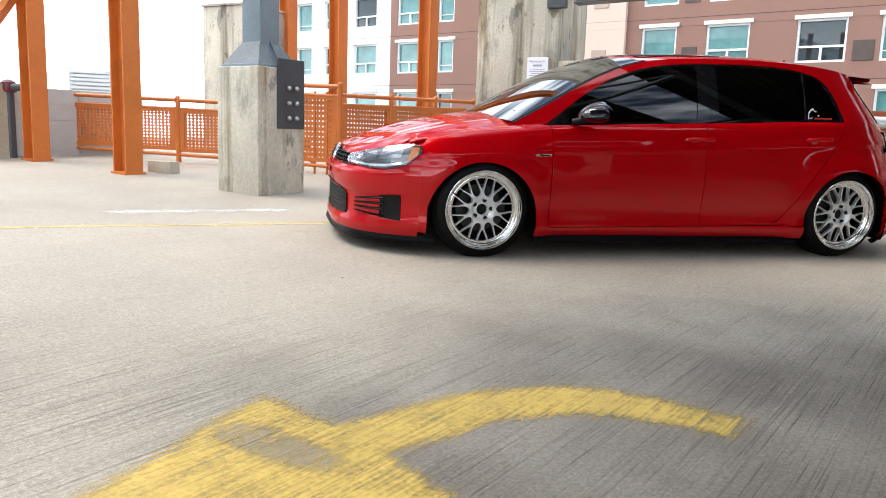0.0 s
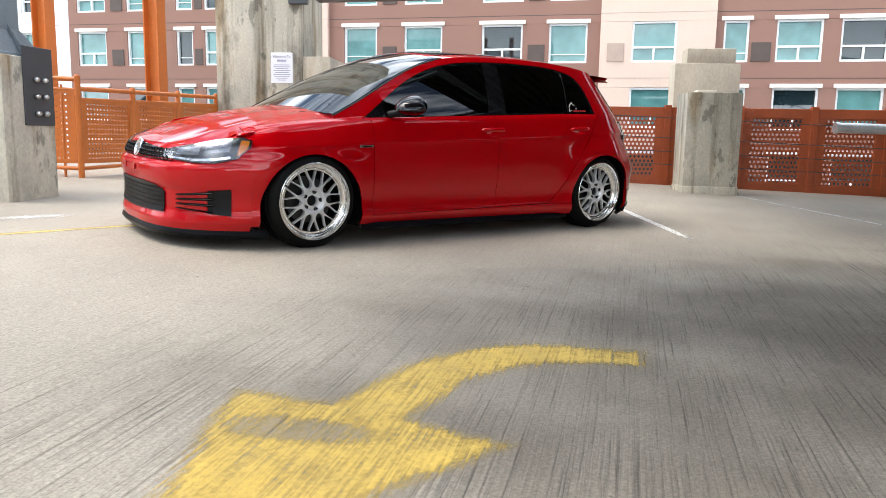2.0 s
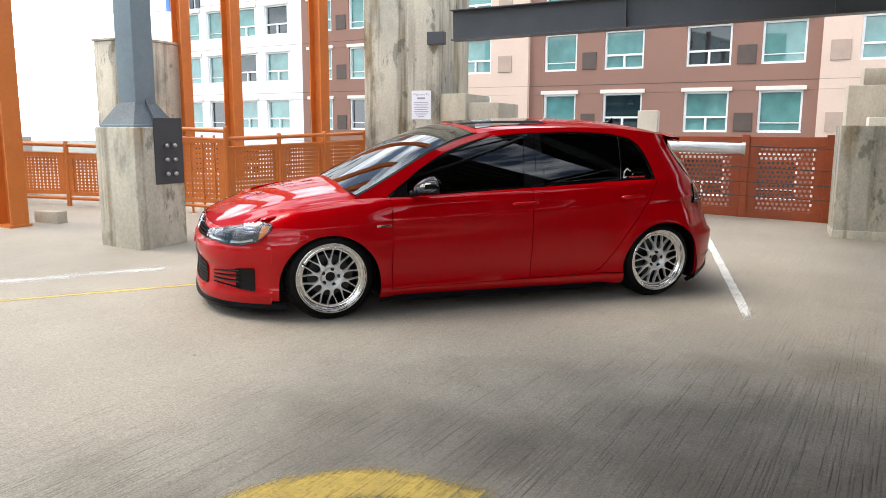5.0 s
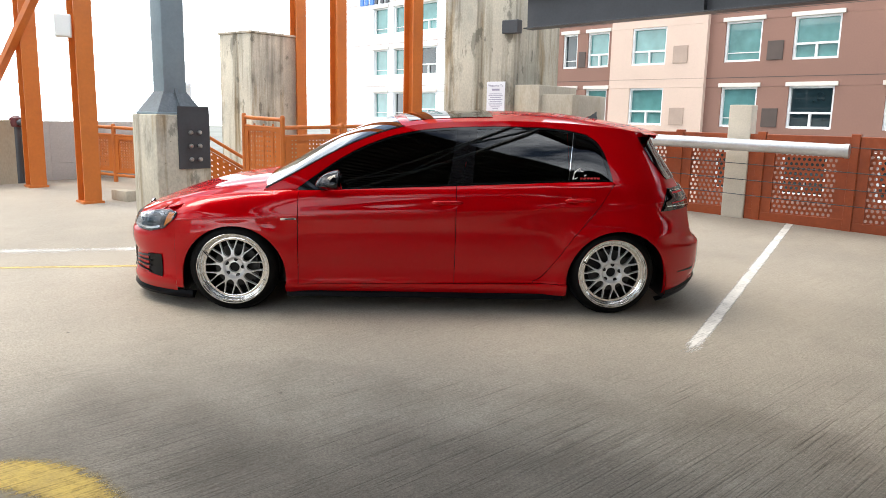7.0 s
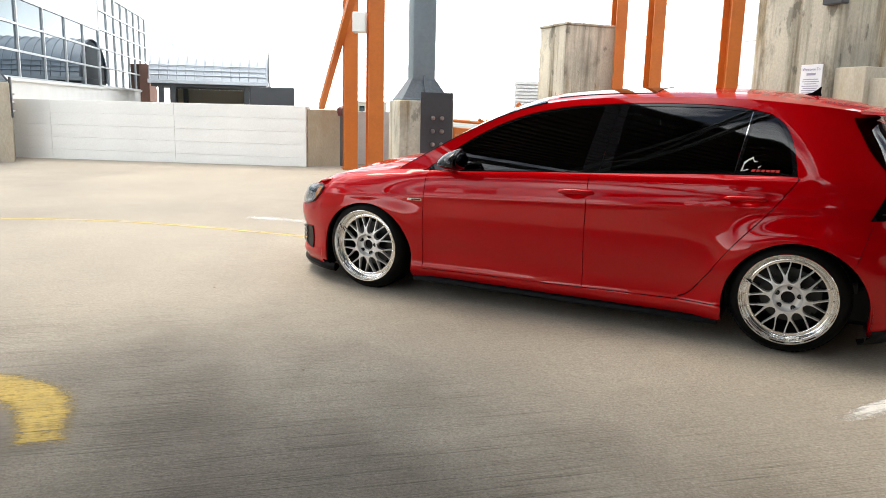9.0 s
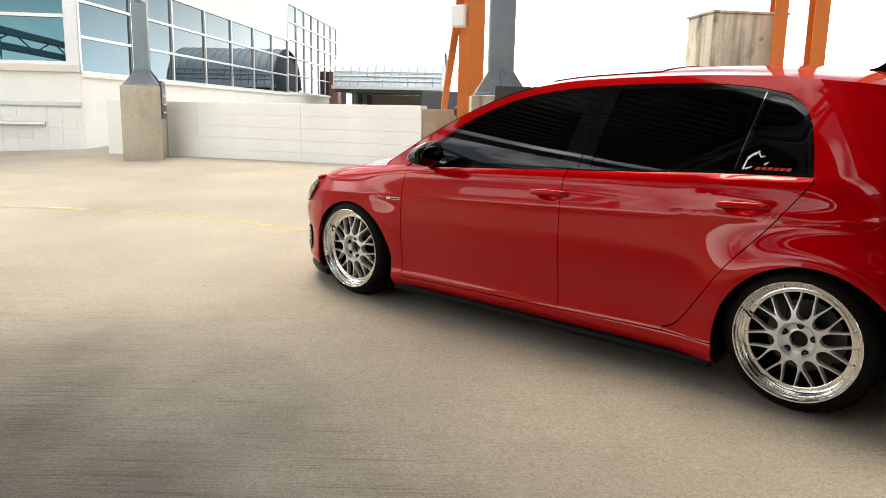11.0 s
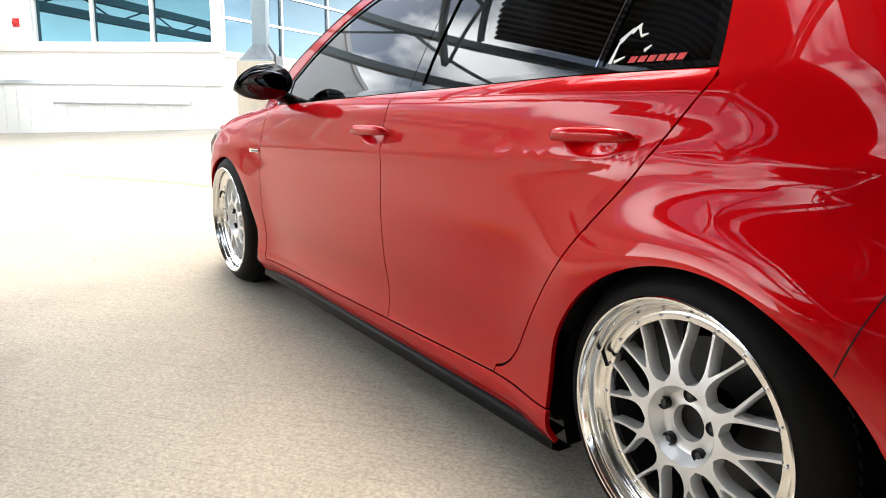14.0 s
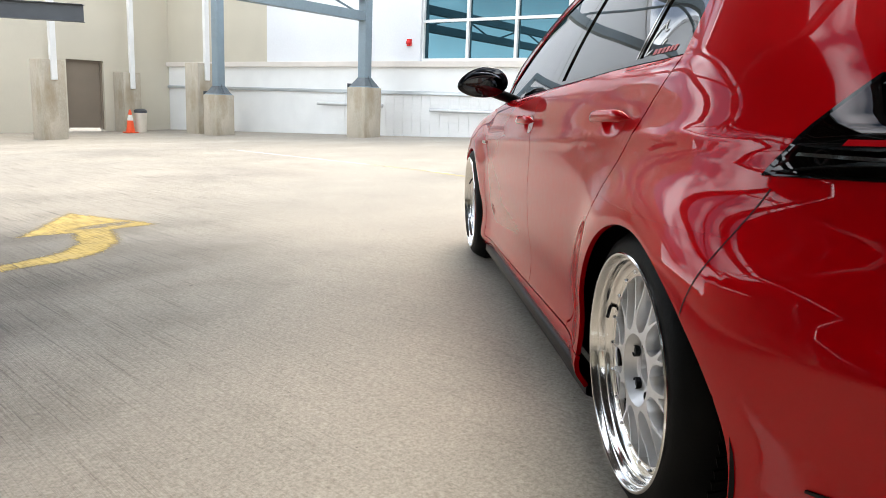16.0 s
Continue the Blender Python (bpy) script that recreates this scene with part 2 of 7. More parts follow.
def floor_mat():
    """Broom-finished concrete: fine parallel grooves, pale and dark patches, dark oil spots, painted canopy shade."""
    m = mat("broomed_concrete", (0.395, 0.353, 0.296), 0.8, var=0.16, scale=0.7, fine=55, bump=0.0,
            stain=(0.30, 0.265, 0.225), stain_amt=0.7)
    n, l = m.node_tree.nodes, m.node_tree.links
    b = n["Principled BSDF"]
    tc, mp = n.new("ShaderNodeTexCoord"), n.new("ShaderNodeMapping")
    mp.inputs["Rotation"].default_value = (0, 0, radians(-39.5))
    ms = n.new("ShaderNodeMapping")
    ms.inputs["Scale"].default_value = (1.3, 95.0, 1.0)
    l.new(mp.outputs["Vector"], ms.inputs["Vector"])
    wob = n.new("ShaderNodeTexNoise")
    wob.inputs["Scale"].default_value, wob.inputs["Detail"].default_value = 1.0, 7
    wob.inputs["Roughness"].default_value = 0.7
    l.new(tc.outputs["Object"], mp.inputs["Vector"])
    l.new(ms.outputs["Vector"], wob.inputs["Vector"])
    grain = n.new("ShaderNodeTexNoise")
    grain.inputs["Scale"].default_value, grain.inputs["Detail"].default_value = 160, 3
    l.new(tc.outputs["Object"], grain.inputs["Vector"])
    groove = n.new("ShaderNodeMapRange")
    groove.inputs["From Min"].default_value, groove.inputs["From Max"].default_value = 0.34, 0.56
    l.new(wob.outputs["Fac"], groove.inputs["Value"])
    mix = n.new("ShaderNodeMix")
    mix.inputs["Factor"].default_value = 0.35
    l.new(groove.outputs["Result"], mix.inputs["A"])
    l.new(grain.outputs["Fac"], mix.inputs["B"])
    bp = n.new("ShaderNodeBump")
    bp.inputs["Strength"].default_value, bp.inputs["Distance"].default_value = 0.8, 0.006
    l.new(mix.outputs["Result"], bp.inputs["Height"])
    l.new(bp.outputs["Normal"], b.inputs["Normal"])
    dark = n.new("ShaderNodeMix")
    dark.data_type, dark.blend_type = "RGBA", "MULTIPLY"
    src = b.inputs["Base Color"].links[0].from_socket
    # real groove dirt, its colour deepened in the lane partly to stand for shade
    gr = n.new("ShaderNodeValToRGB")
    gr.color_ramp.elements[0].color, gr.color_ramp.elements[0].position = (0.27, 0.26, 0.25, 1), 0.0
    gr.color_ramp.elements[1].position = 0.55
    l.new(groove.outputs["Result"], gr.inputs["Fac"])
    patch, pr = n.new("ShaderNodeTexNoise"), n.new("ShaderNodeMapRange")
    patch.inputs["Scale"].default_value, patch.inputs["Detail"].default_value = 0.9, 5
    l.new(tc.outputs["Object"], patch.inputs["Vector"])
    pr.inputs["From Min"].default_value, pr.inputs["From Max"].default_value = 0.38, 0.62
    pr.inputs["To Min"].default_value, pr.inputs["To Max"].default_value = 0.60, 1.0
    l.new(patch.outputs["Fac"], pr.inputs["Value"])
    sep, lane, lm = n.new("ShaderNodeSeparateXYZ"), n.new("ShaderNodeMapRange"), n.new("ShaderNodeMath")
    l.new(tc.outputs["Object"], sep.inputs["Vector"])
    lane.inputs["From Min"].default_value, lane.inputs["From Max"].default_value = -0.9, -2.1
    lane.inputs["To Min"].default_value, lane.inputs["To Max"].default_value = 0.3, 1.0
    l.new(sep.outputs["Y"], lane.inputs["Value"])
    lm.operation = "MULTIPLY"
    l.new(pr.outputs["Result"], lm.inputs[0])
    l.new(lane.outputs["Result"], lm.inputs[1])
    l.new(lm.outputs[0], dark.inputs["Factor"])
    l.new(lm.outputs[0], bp.inputs["Strength"])
    l.new(src, dark.inputs["A"])
    l.new(gr.outputs["Color"], dark.inputs["B"])
    spots, sr, dm = n.new("ShaderNodeTexVoronoi"), n.new("ShaderNodeValToRGB"), n.new("ShaderNodeMix")
    spots.inputs["Scale"].default_value = 2.3
    l.new(tc.outputs["Object"], spots.inputs["Vector"])
    sr.color_ramp.elements[0].color, sr.color_ramp.elements[0].position = (0.25, 0.23, 0.21, 1), 0.012
    sr.color_ramp.elements[1].position = 0.03
    l.new(spots.outputs["Distance"], sr.inputs["Fac"])
    dm.data_type, dm.blend_type = "RGBA", "MULTIPLY"
    dm.inputs["Factor"].default_value = 1.0
    l.new(dark.outputs["Result"], dm.inputs["A"])
    l.new(sr.outputs["Color"], dm.inputs["B"])
    sand, sa, sm2 = n.new("ShaderNodeTexNoise"), n.new("ShaderNodeValToRGB"), n.new("ShaderNodeMix")
    sand.inputs["Scale"].default_value, sand.inputs["Detail"].default_value = 95, 7
    sand.inputs["Roughness"].default_value = 0.8
    l.new(tc.outputs["Object"], sand.inputs["Vector"])
    sa.color_ramp.elements[0].color, sa.color_ramp.elements[0].position = (0.45, 0.43, 0.40, 1), 0.33
    sa.color_ramp.elements[1].color, sa.color_ramp.elements[1].position = (1.1, 1.1, 1.09, 1), 0.62
    l.new(sand.outputs["Fac"], sa.inputs["Fac"])
    sm2.data_type, sm2.blend_type = "RGBA", "MULTIPLY"
    sm2.inputs["Factor"].default_value = 0.8
    l.new(dm.outputs["Result"], sm2.inputs["A"])
    l.new(sa.outputs["Color"], sm2.inputs["B"])
    pits, pt, pm = n.new("ShaderNodeTexVoronoi"), n.new("ShaderNodeValToRGB"), n.new("ShaderNodeMix")
    pits.inputs["Scale"].default_value = 11
    l.new(tc.outputs["Object"], pits.inputs["Vector"])
    pt.color_ramp.elements[0].color, pt.color_ramp.elements[0].position = (0.3, 0.28, 0.26, 1), 0.022
    pt.color_ramp.elements[1].position = 0.05
    l.new(pits.outputs["Distance"], pt.inputs["Fac"])
    pm.data_type, pm.blend_type = "RGBA", "MULTIPLY"
    pm.inputs["Factor"].default_value = 0.8
    l.new(sm2.outputs["Result"], pm.inputs["A"])
    l.new(pt.outputs["Color"], pm.inputs["B"])
    # shade under the canopy painted into the colour, with a ragged cloudy outline
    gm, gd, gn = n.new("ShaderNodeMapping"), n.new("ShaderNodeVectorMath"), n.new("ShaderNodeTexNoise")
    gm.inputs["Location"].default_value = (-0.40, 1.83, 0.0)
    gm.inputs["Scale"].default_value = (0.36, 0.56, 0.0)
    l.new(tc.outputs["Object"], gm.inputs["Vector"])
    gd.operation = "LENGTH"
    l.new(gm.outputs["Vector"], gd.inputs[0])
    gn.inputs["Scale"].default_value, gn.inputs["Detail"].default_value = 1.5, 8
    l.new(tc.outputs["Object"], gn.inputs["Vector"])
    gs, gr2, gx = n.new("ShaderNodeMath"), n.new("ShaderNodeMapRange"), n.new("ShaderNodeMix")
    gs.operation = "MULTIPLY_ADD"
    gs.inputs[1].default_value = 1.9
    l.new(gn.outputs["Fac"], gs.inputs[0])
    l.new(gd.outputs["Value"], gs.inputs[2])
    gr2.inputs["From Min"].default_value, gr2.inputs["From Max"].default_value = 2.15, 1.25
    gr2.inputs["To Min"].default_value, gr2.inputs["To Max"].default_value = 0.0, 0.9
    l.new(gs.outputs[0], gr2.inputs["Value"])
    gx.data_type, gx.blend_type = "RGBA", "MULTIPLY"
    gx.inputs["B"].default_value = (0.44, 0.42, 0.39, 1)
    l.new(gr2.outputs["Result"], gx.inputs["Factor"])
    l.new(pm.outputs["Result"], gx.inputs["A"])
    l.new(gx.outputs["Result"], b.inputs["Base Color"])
    return m


def worn_paint(name, base, thin, soft=0.02):
    """Road paint that thins out towards its edges and along the broom grooves; "inset" is the distance from its edge."""
    m = mat(name, base, 0.6, var=0.2, scale=7, fine=90, bump=0.3, bump_scale=120)
    n, l = m.node_tree.nodes, m.node_tree.links
    b = n["Principled BSDF"]
    tc, mp, ms = n.new("ShaderNodeTexCoord"), n.new("ShaderNodeMapping"), n.new("ShaderNodeMapping")
    mp.inputs["Rotation"].default_value = (0, 0, radians(-39.5))
    ms.inputs["Scale"].default_value = (3.0, 85.0, 1.0)
    l.new(tc.outputs["Object"], mp.inputs["Vector"])
    l.new(mp.outputs["Vector"], ms.inputs["Vector"])
    a, c, d = n.new("ShaderNodeTexNoise"), n.new("ShaderNodeTexNoise"), n.new("ShaderNodeTexNoise")
    for tex, sc, det in ((a, 1.0, 6), (c, 55.0, 5), (d, 3.0, 5)):
        tex.inputs["Scale"].default_value, tex.inputs["Detail"].default_value = sc, det
        tex.inputs["Roughness"].default_value = 0.65
    l.new(ms.outputs["Vector"], a.inputs["Vector"])
    l.new(tc.outputs["Object"], c.inputs["Vector"])
    l.new(tc.outputs["Object"], d.inputs["Vector"])
    at = n.new("ShaderNodeAttribute")
    at.attribute_name = "inset"

    def calc(op, x, y):
        k = n.new("ShaderNodeMath")
        k.operation = op
        for s, v in zip(k.inputs, (x, y)):
            if isinstance(v, float):
                s.default_value = v
            else:
                l.new(v, s)
        return k.outputs[0]
    edge = n.new("ShaderNodeMapRange")
    edge.inputs["From Min"].default_value, edge.inputs["From Max"].default_value = -soft, soft * 1.6
    edge.inputs["To Min"].default_value, edge.inputs["To Max"].default_value = -0.55, 0.0
    l.new(at.outputs["Fac"], edge.inputs["Value"])
    grit = calc("ADD", calc("MULTIPLY", a.outputs["Fac"], 0.72), calc("ADD", calc("MULTIPLY", c.outputs["Fac"], 0.43), calc("MULTIPLY", d.outputs["Fac"], 0.5)))
    total = calc("ADD", grit, edge.outputs["Result"])
    r = n.new("ShaderNodeMapRange")
    r.inputs["From Min"].default_value, r.inputs["From Max"].default_value = thin - 0.2, thin + 0.14
    l.new(total, r.inputs["Value"])
    l.new(calc("MULTIPLY", r.outputs["Result"], 0.96), b.inputs["Alpha"])
    return m


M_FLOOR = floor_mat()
M_YELLOW = worn_paint("yellow_road_paint", (0.53, 0.36, 0.07), 0.73, 0.045)
M_YELLOW_FAINT = worn_paint("faded_yellow_road_paint", (0.56, 0.42, 0.13), 0.62)
M_LINE = worn_paint("white_road_paint", (0.72, 0.71, 0.68), 0.66, 0.012)
M_SMEAR = worn_paint("smeared_white_paint", (0.66, 0.65, 0.62), 0.80, 0.09)
M_LINE_FAINT = worn_paint("faded_white_road_paint", (0.62, 0.61, 0.585), 0.77, 0.015)

# ---- helpers for meshes ----


def mesh_ob(name, bm, material, parent=None, smooth=False):
    me = bpy.data.meshes.new(name)
    bm.normal_update()
    bm.to_mesh(me)
    bm.free()
    me.materials.append(material)
    if smooth:
        me.polygons.foreach_set("use_smooth", [True] * len(me.polygons))
        me.set_sharp_from_angle(angle=radians(38))
    ob = new(name, me)
    if parent:
        ob.parent = parent
    return ob


def part(name, bm, material, parent, label="", smooth=False):
    ob = mesh_ob(name, bm, material, parent, smooth)
    return tagged(ob, label) if label else ob


def empty(name, label, category, m=None, group="", kind=""):
    ob = new(name)
    if m is not None:
        ob.matrix_world = m
    return tagged(ob, label, category, group, kind)


def box(bm, x0, x1, y0, y1, z0, z1, bevel=0.0, m=None, top=None):
    """An upright box; top: how far the upper face draws in on each side."""
    t = top or 0.0
    v = [bm.verts.new(c) for c in ((x0, y0, z0), (x1, y0, z0), (x1, y1, z0), (x0, y1, z0),
                                   (x0 + t, y0 + t, z1), (x1 - t, y0 + t, z1), (x1 - t, y1 - t, z1), (x0 + t, y1 - t, z1))]
    fs = [bm.faces.new([v[i] for i in f]) for f in ((3, 2, 1, 0), (4, 5, 6, 7), (0, 1, 5, 4), (1, 2, 6, 5), (2, 3, 7, 6), (3, 0, 4, 7))]
    if bevel:
        es = list({e for f in fs for e in f.edges})
        r = bmesh.ops.bevel(bm, geom=es, offset=bevel, segments=2, affect="EDGES", profile=0.5)
        v = list({w for f in r["faces"] for w in f.verts} | {w for w in v if w.is_valid})
    if m is not None:
        bmesh.ops.transform(bm, matrix=m, verts=[w for w in v if w.is_valid])
    return bm


def nbox(*a, **k):
    return box(bmesh.new(), *a, **k)


def tube(bm, p0, p1, r, seg=12, caps=True):
    p0, p1 = Vector(p0), Vector(p1)
    d = (p1 - p0)
    q = d.to_track_quat("Z", "Y").to_matrix()
    rings = []
    for p in (p0, p1):
        rings.append([bm.verts.new(p + q @ Vector((r * math.cos(a), r * math.sin(a), 0))) for a in (2 * math.pi * i / seg for i in range(seg))])
    for i in range(seg):
        j = (i + 1) % seg
        bm.faces.new((rings[0][i], rings[0][j], rings[1][j], rings[1][i]))
    if caps:
        bm.faces.new(rings[0][::-1])
        bm.faces.new(rings[1])
    return bm


def lathe(bm, profile, seg=48, axis="y", centre=(0, 0, 0)):
    """Turns rows of (radius, along) about an axis."""
    rings = []
    for r, h in profile:
        ring = []
        for i in range(seg):
            a = 2 * math.pi * i / seg
            c, s = r * math.cos(a), r * math.sin(a)
            p = (c, h, s) if axis == "y" else (c, s, h)
            ring.append(bm.verts.new([p[k] + centre[k] for k in range(3)]))
        rings.append(ring)
    for a, b in zip(rings, rings[1:]):
        for i in range(seg):
            j = (i + 1) % seg
            f = (a[i], a[j], b[j], b[i])
            bm.faces.new(f if axis == "y" else f)
    return bm


def grid(bm, fn, us, vs, flip=False):
    """A patch: fn(u, v) gives a place."""
    rows = [[bm.verts.new(fn(u, v)) for v in vs] for u in us]
    for a, b in zip(rows, rows[1:]):
        for i in range(len(vs) - 1):
            f = (a[i], a[i + 1], b[i + 1], b[i])
            bm.faces.new(f[::-1] if flip else f)
    return bm


def lin(a, b, n):
    return [a + (b - a) * i / n for i in range(n + 1)]


def interp(x, pts):
    return float(np.interp(x, [p[0] for p in pts], [p[1] for p in pts]))


def smooth_step(x):
    x = min(1.0, max(0.0, x))
    return x * x * (3 - 2 * x)


# ---- ground and deck ----
SX, SY = -0.0065, 0.0438
PHI = radians(-41)


def fl(x, y):
    """Height of the sloping parking deck."""
    west = 0.10 * smooth_step((-9 - x) / 8)
    return SX * x + SY * max(-9.0, min(y, 9.0)) - west


def gf(u, v, z=0.0):
    """World place from deck axes: u along the fence, v across it."""
    return Vector((u * math.cos(PHI) - v * math.sin(PHI), u * math.sin(PHI) + v * math.cos(PHI), z))


def at_deck(x, y, turn=None):
    """Upright pose standing on the deck, turned to the deck's axes."""
    return Matrix.Translation((x, y, fl(x, y))) @ Matrix.Rotation(PHI if turn is None else turn, 4, "Z")


bm = bmesh.new()
grid(bm, lambda x, y: (x, y, fl(x, y)), lin(-46, 26, 144), lin(-30, 16, 92), flip=True)
# the deck ends just behind the perforated fence
bmesh.ops.bisect_plane(bm, geom=bm.verts[:] + bm.edges[:] + bm.faces[:], plane_co=gf(0.0, 7.35), plane_no=gf(0.0, 1.0), clear_outer=True)
ret = bmesh.ops.extrude_face_region(bm, geom=bm.faces[:])
bmesh.ops.translate(bm, verts=[v for v in ret["geom"] if isinstance(v, bmesh.types.BMVert)], vec=(0, 0, -0.3))
bmesh.ops.recalc_face_normals(bm, faces=bm.faces)
deck = tagged(mesh_ob("floor", bm, M_FLOOR, smooth=True), "sloping broom-finished grey concrete parking deck with stains and painted shade", "floor", kind="structure")

bm = bmesh.new()
grid(bm, lambda x, y: (x, y, -14.0), lin(-900, 900, 12), lin(-900, 900, 12), flip=True)
tagged(mesh_ob("ground", bm, M_GROUND), "distant street level ground far below the deck", "ground", kind="structure")


def paint_mark(name, rows, material, label):
    """Flat road paint on the deck from rows of (x, y, distance inside its edge)."""
    b = bmesh.new()
    keep = b.verts.layers.float.new("inset")
    vs = []
    for r in rows:
        line = []
        for x, y, d in r:
            v = b.verts.new((x, y, fl(x, y) + 0.0015))
            v[keep] = d
            line.append(v)
        vs.append(line)
    for p, q in zip(vs, vs[1:]):
        for i in range(len(p) - 1):
            if max(v[keep] for v in (p[i], p[i + 1], q[i + 1], q[i])) > -0.05:
                b.faces.new((p[i], p[i + 1], q[i + 1], q[i]))
    bmesh.ops.delete(b, geom=[v for v in b.verts if not v.link_faces], context="VERTS")
    for f in b.faces:
        f.normal_update()
        if f.normal.z < 0:
            f.normal_flip()
    return tagged(mesh_ob(name, b, material), label, "road marking", kind="structure")


def marking(name, outline, material, label):
    """A painted strip from pairs of side points, with a margin in which it thins out."""
    rows = []
    for i, (p, q) in enumerate(outline):
        p, q = Vector(p[:2]), Vector(q[:2])
        w = (q - p).length
        end = 0.03 if i in (0, len(outline) - 1) else 1.0
        rows.append([(*(p + (q - p) * t), min(w / 2 - abs(t - 0.5) * w, end - 0.03)) for t in (-0.25, 0.0, 0.25, 0.5, 0.75, 1.0, 1.25)])
    return paint_mark(name, rows, material, label)


def inside(x, y, poly):
    """Distance inside a polygon's edge (negative outside)."""
    best, odd = 1e9, False
    for (ax, ay), (bx, by) in zip(poly, poly[1:] + poly[:1]):
        dx, dy = bx - ax, by - ay
        t = max(0.0, min(1.0, ((x - ax) * dx + (y - ay) * dy) / (dx * dx + dy * dy + 1e-12)))
        best = min(best, math.hypot(x - ax - t * dx, y - ay - t * dy))
        if (ay > y) != (by > y) and x < (bx - ax) * (y - ay) / (by - ay) + ax:
            odd = not odd
    return best if odd else -best


def strip(p, q, w, n=12):
    p, q = Vector(p), Vector(q)
    s = (q - p).normalized().orthogonal() * w / 2
    return [((p + (q - p) * i / n + s)[:], (p + (q - p) * i / n - s)[:]) for i in range(n + 1)]


def curve_strip(pts, w):
    out = []
    for i, p in enumerate(pts):
        a, b = Vector(pts[max(0, i - 1)]), Vector(pts[min(len(pts) - 1, i + 1)])
        s = (b - a).normalized().orthogonal() * w / 2
        out.append(((Vector(p) + s)[:], (Vector(p) - s)[:]))
    return out


def catmull(pts, n=8):
    pts = [Vector(p) for p in pts]
    ext = [2 * pts[0] - pts[1], *pts, 2 * pts[-1] - pts[-2]]
    out = []
    for i in range(1, len(ext) - 2):
        p0, p1, p2, p3 = ext[i - 1:i + 3]
        for k in range(n):
            t = k / n
            out.append(0.5 * (2 * p1 + (p2 - p0) * t + (2 * p0 - 5 * p1 + 4 * p2 - p3) * t * t + (3 * p1 - p0 - 3 * p2 + p3) * t ** 3))
    out.append(pts[-1])
    return out


# the turn arrow: a curved shaft and a triangular head, one paint mark
upper = catmull([(-1.12, -2.34), (-0.94, -2.26), (-0.68, -2.16), (-0.40, -2.125), (-0.16, -2.20), (0.02, -2.33), (0.18, -2.485)])
lower = catmull([(-0.97, -2.58), (-0.80, -2.49), (-0.60, -2.41), (-0.34, -2.405), (-0.13, -2.49), (-0.05, -2.545), (0.035, -2.615)])
outline = [p[:2] for p in upper] + [p[:2] for p in lower][::-1] + [(-0.83, -2.87), (-1.97, -2.98), (-1.33, -2.10)]
outline = [(p[0], p[1]) for p in outline]


def bare(x, y, cx, cy, a, c, turn):
    """Distance outside a worn-bare oval."""
    u, v = (x - cx) * math.cos(turn) + (y - cy) * math.sin(turn), -(x - cx) * math.sin(turn) + (y - cy) * math.cos(turn)
    return (math.hypot(u / a, v / c) - 1) * c


rows = []
for x in lin(-2.04, 0.26, 115):
    rows.append([(x, y, min(inside(x, y, outline) + 0.02, max(0.034, bare(x, y, -1.31, -2.46, 0.07, 0.022, -0.75)))) for y in lin(-3.05, -2.03, 51)])
paint_mark("turn_arrow_marking", rows, M_YELLOW, "worn yellow painted curved turn arrow on concrete")
marking("bay_line_marking", strip((2.91, -0.78), (6.22, 4.31), 0.10), M_LINE, "worn white painted parking bay line")
marking("bay_line_marking", strip((5.55, -1.55), (7.5, 2.6), 0.10), M_LINE_FAINT, "faded white painted parking bay line")
marking("lane_line_marking", curve_strip(catmull([(-6.2, -0.75), (-5.05, 0.02), (-3.82, 0.66), (-2.9, 0.92), (-1.95, 1.07), (-0.83, 1.22), (0.6, 1.4)]), 0.075),
        M_YELLOW_FAINT, "faded yellow painted lane line curving across concrete")
marking("lane_line_marking", strip((-4.5, 0.45), (-9.9, -3.4), 0.10), M_LINE_FAINT, "faint white painted line on concrete")
marking("painted_out_patch", strip((-2.6, 1.60), (-1.0, 1.90), 0.30), M_SMEAR, "smeared white paint patch on concrete")

# ---- concrete piers with steel posts ----


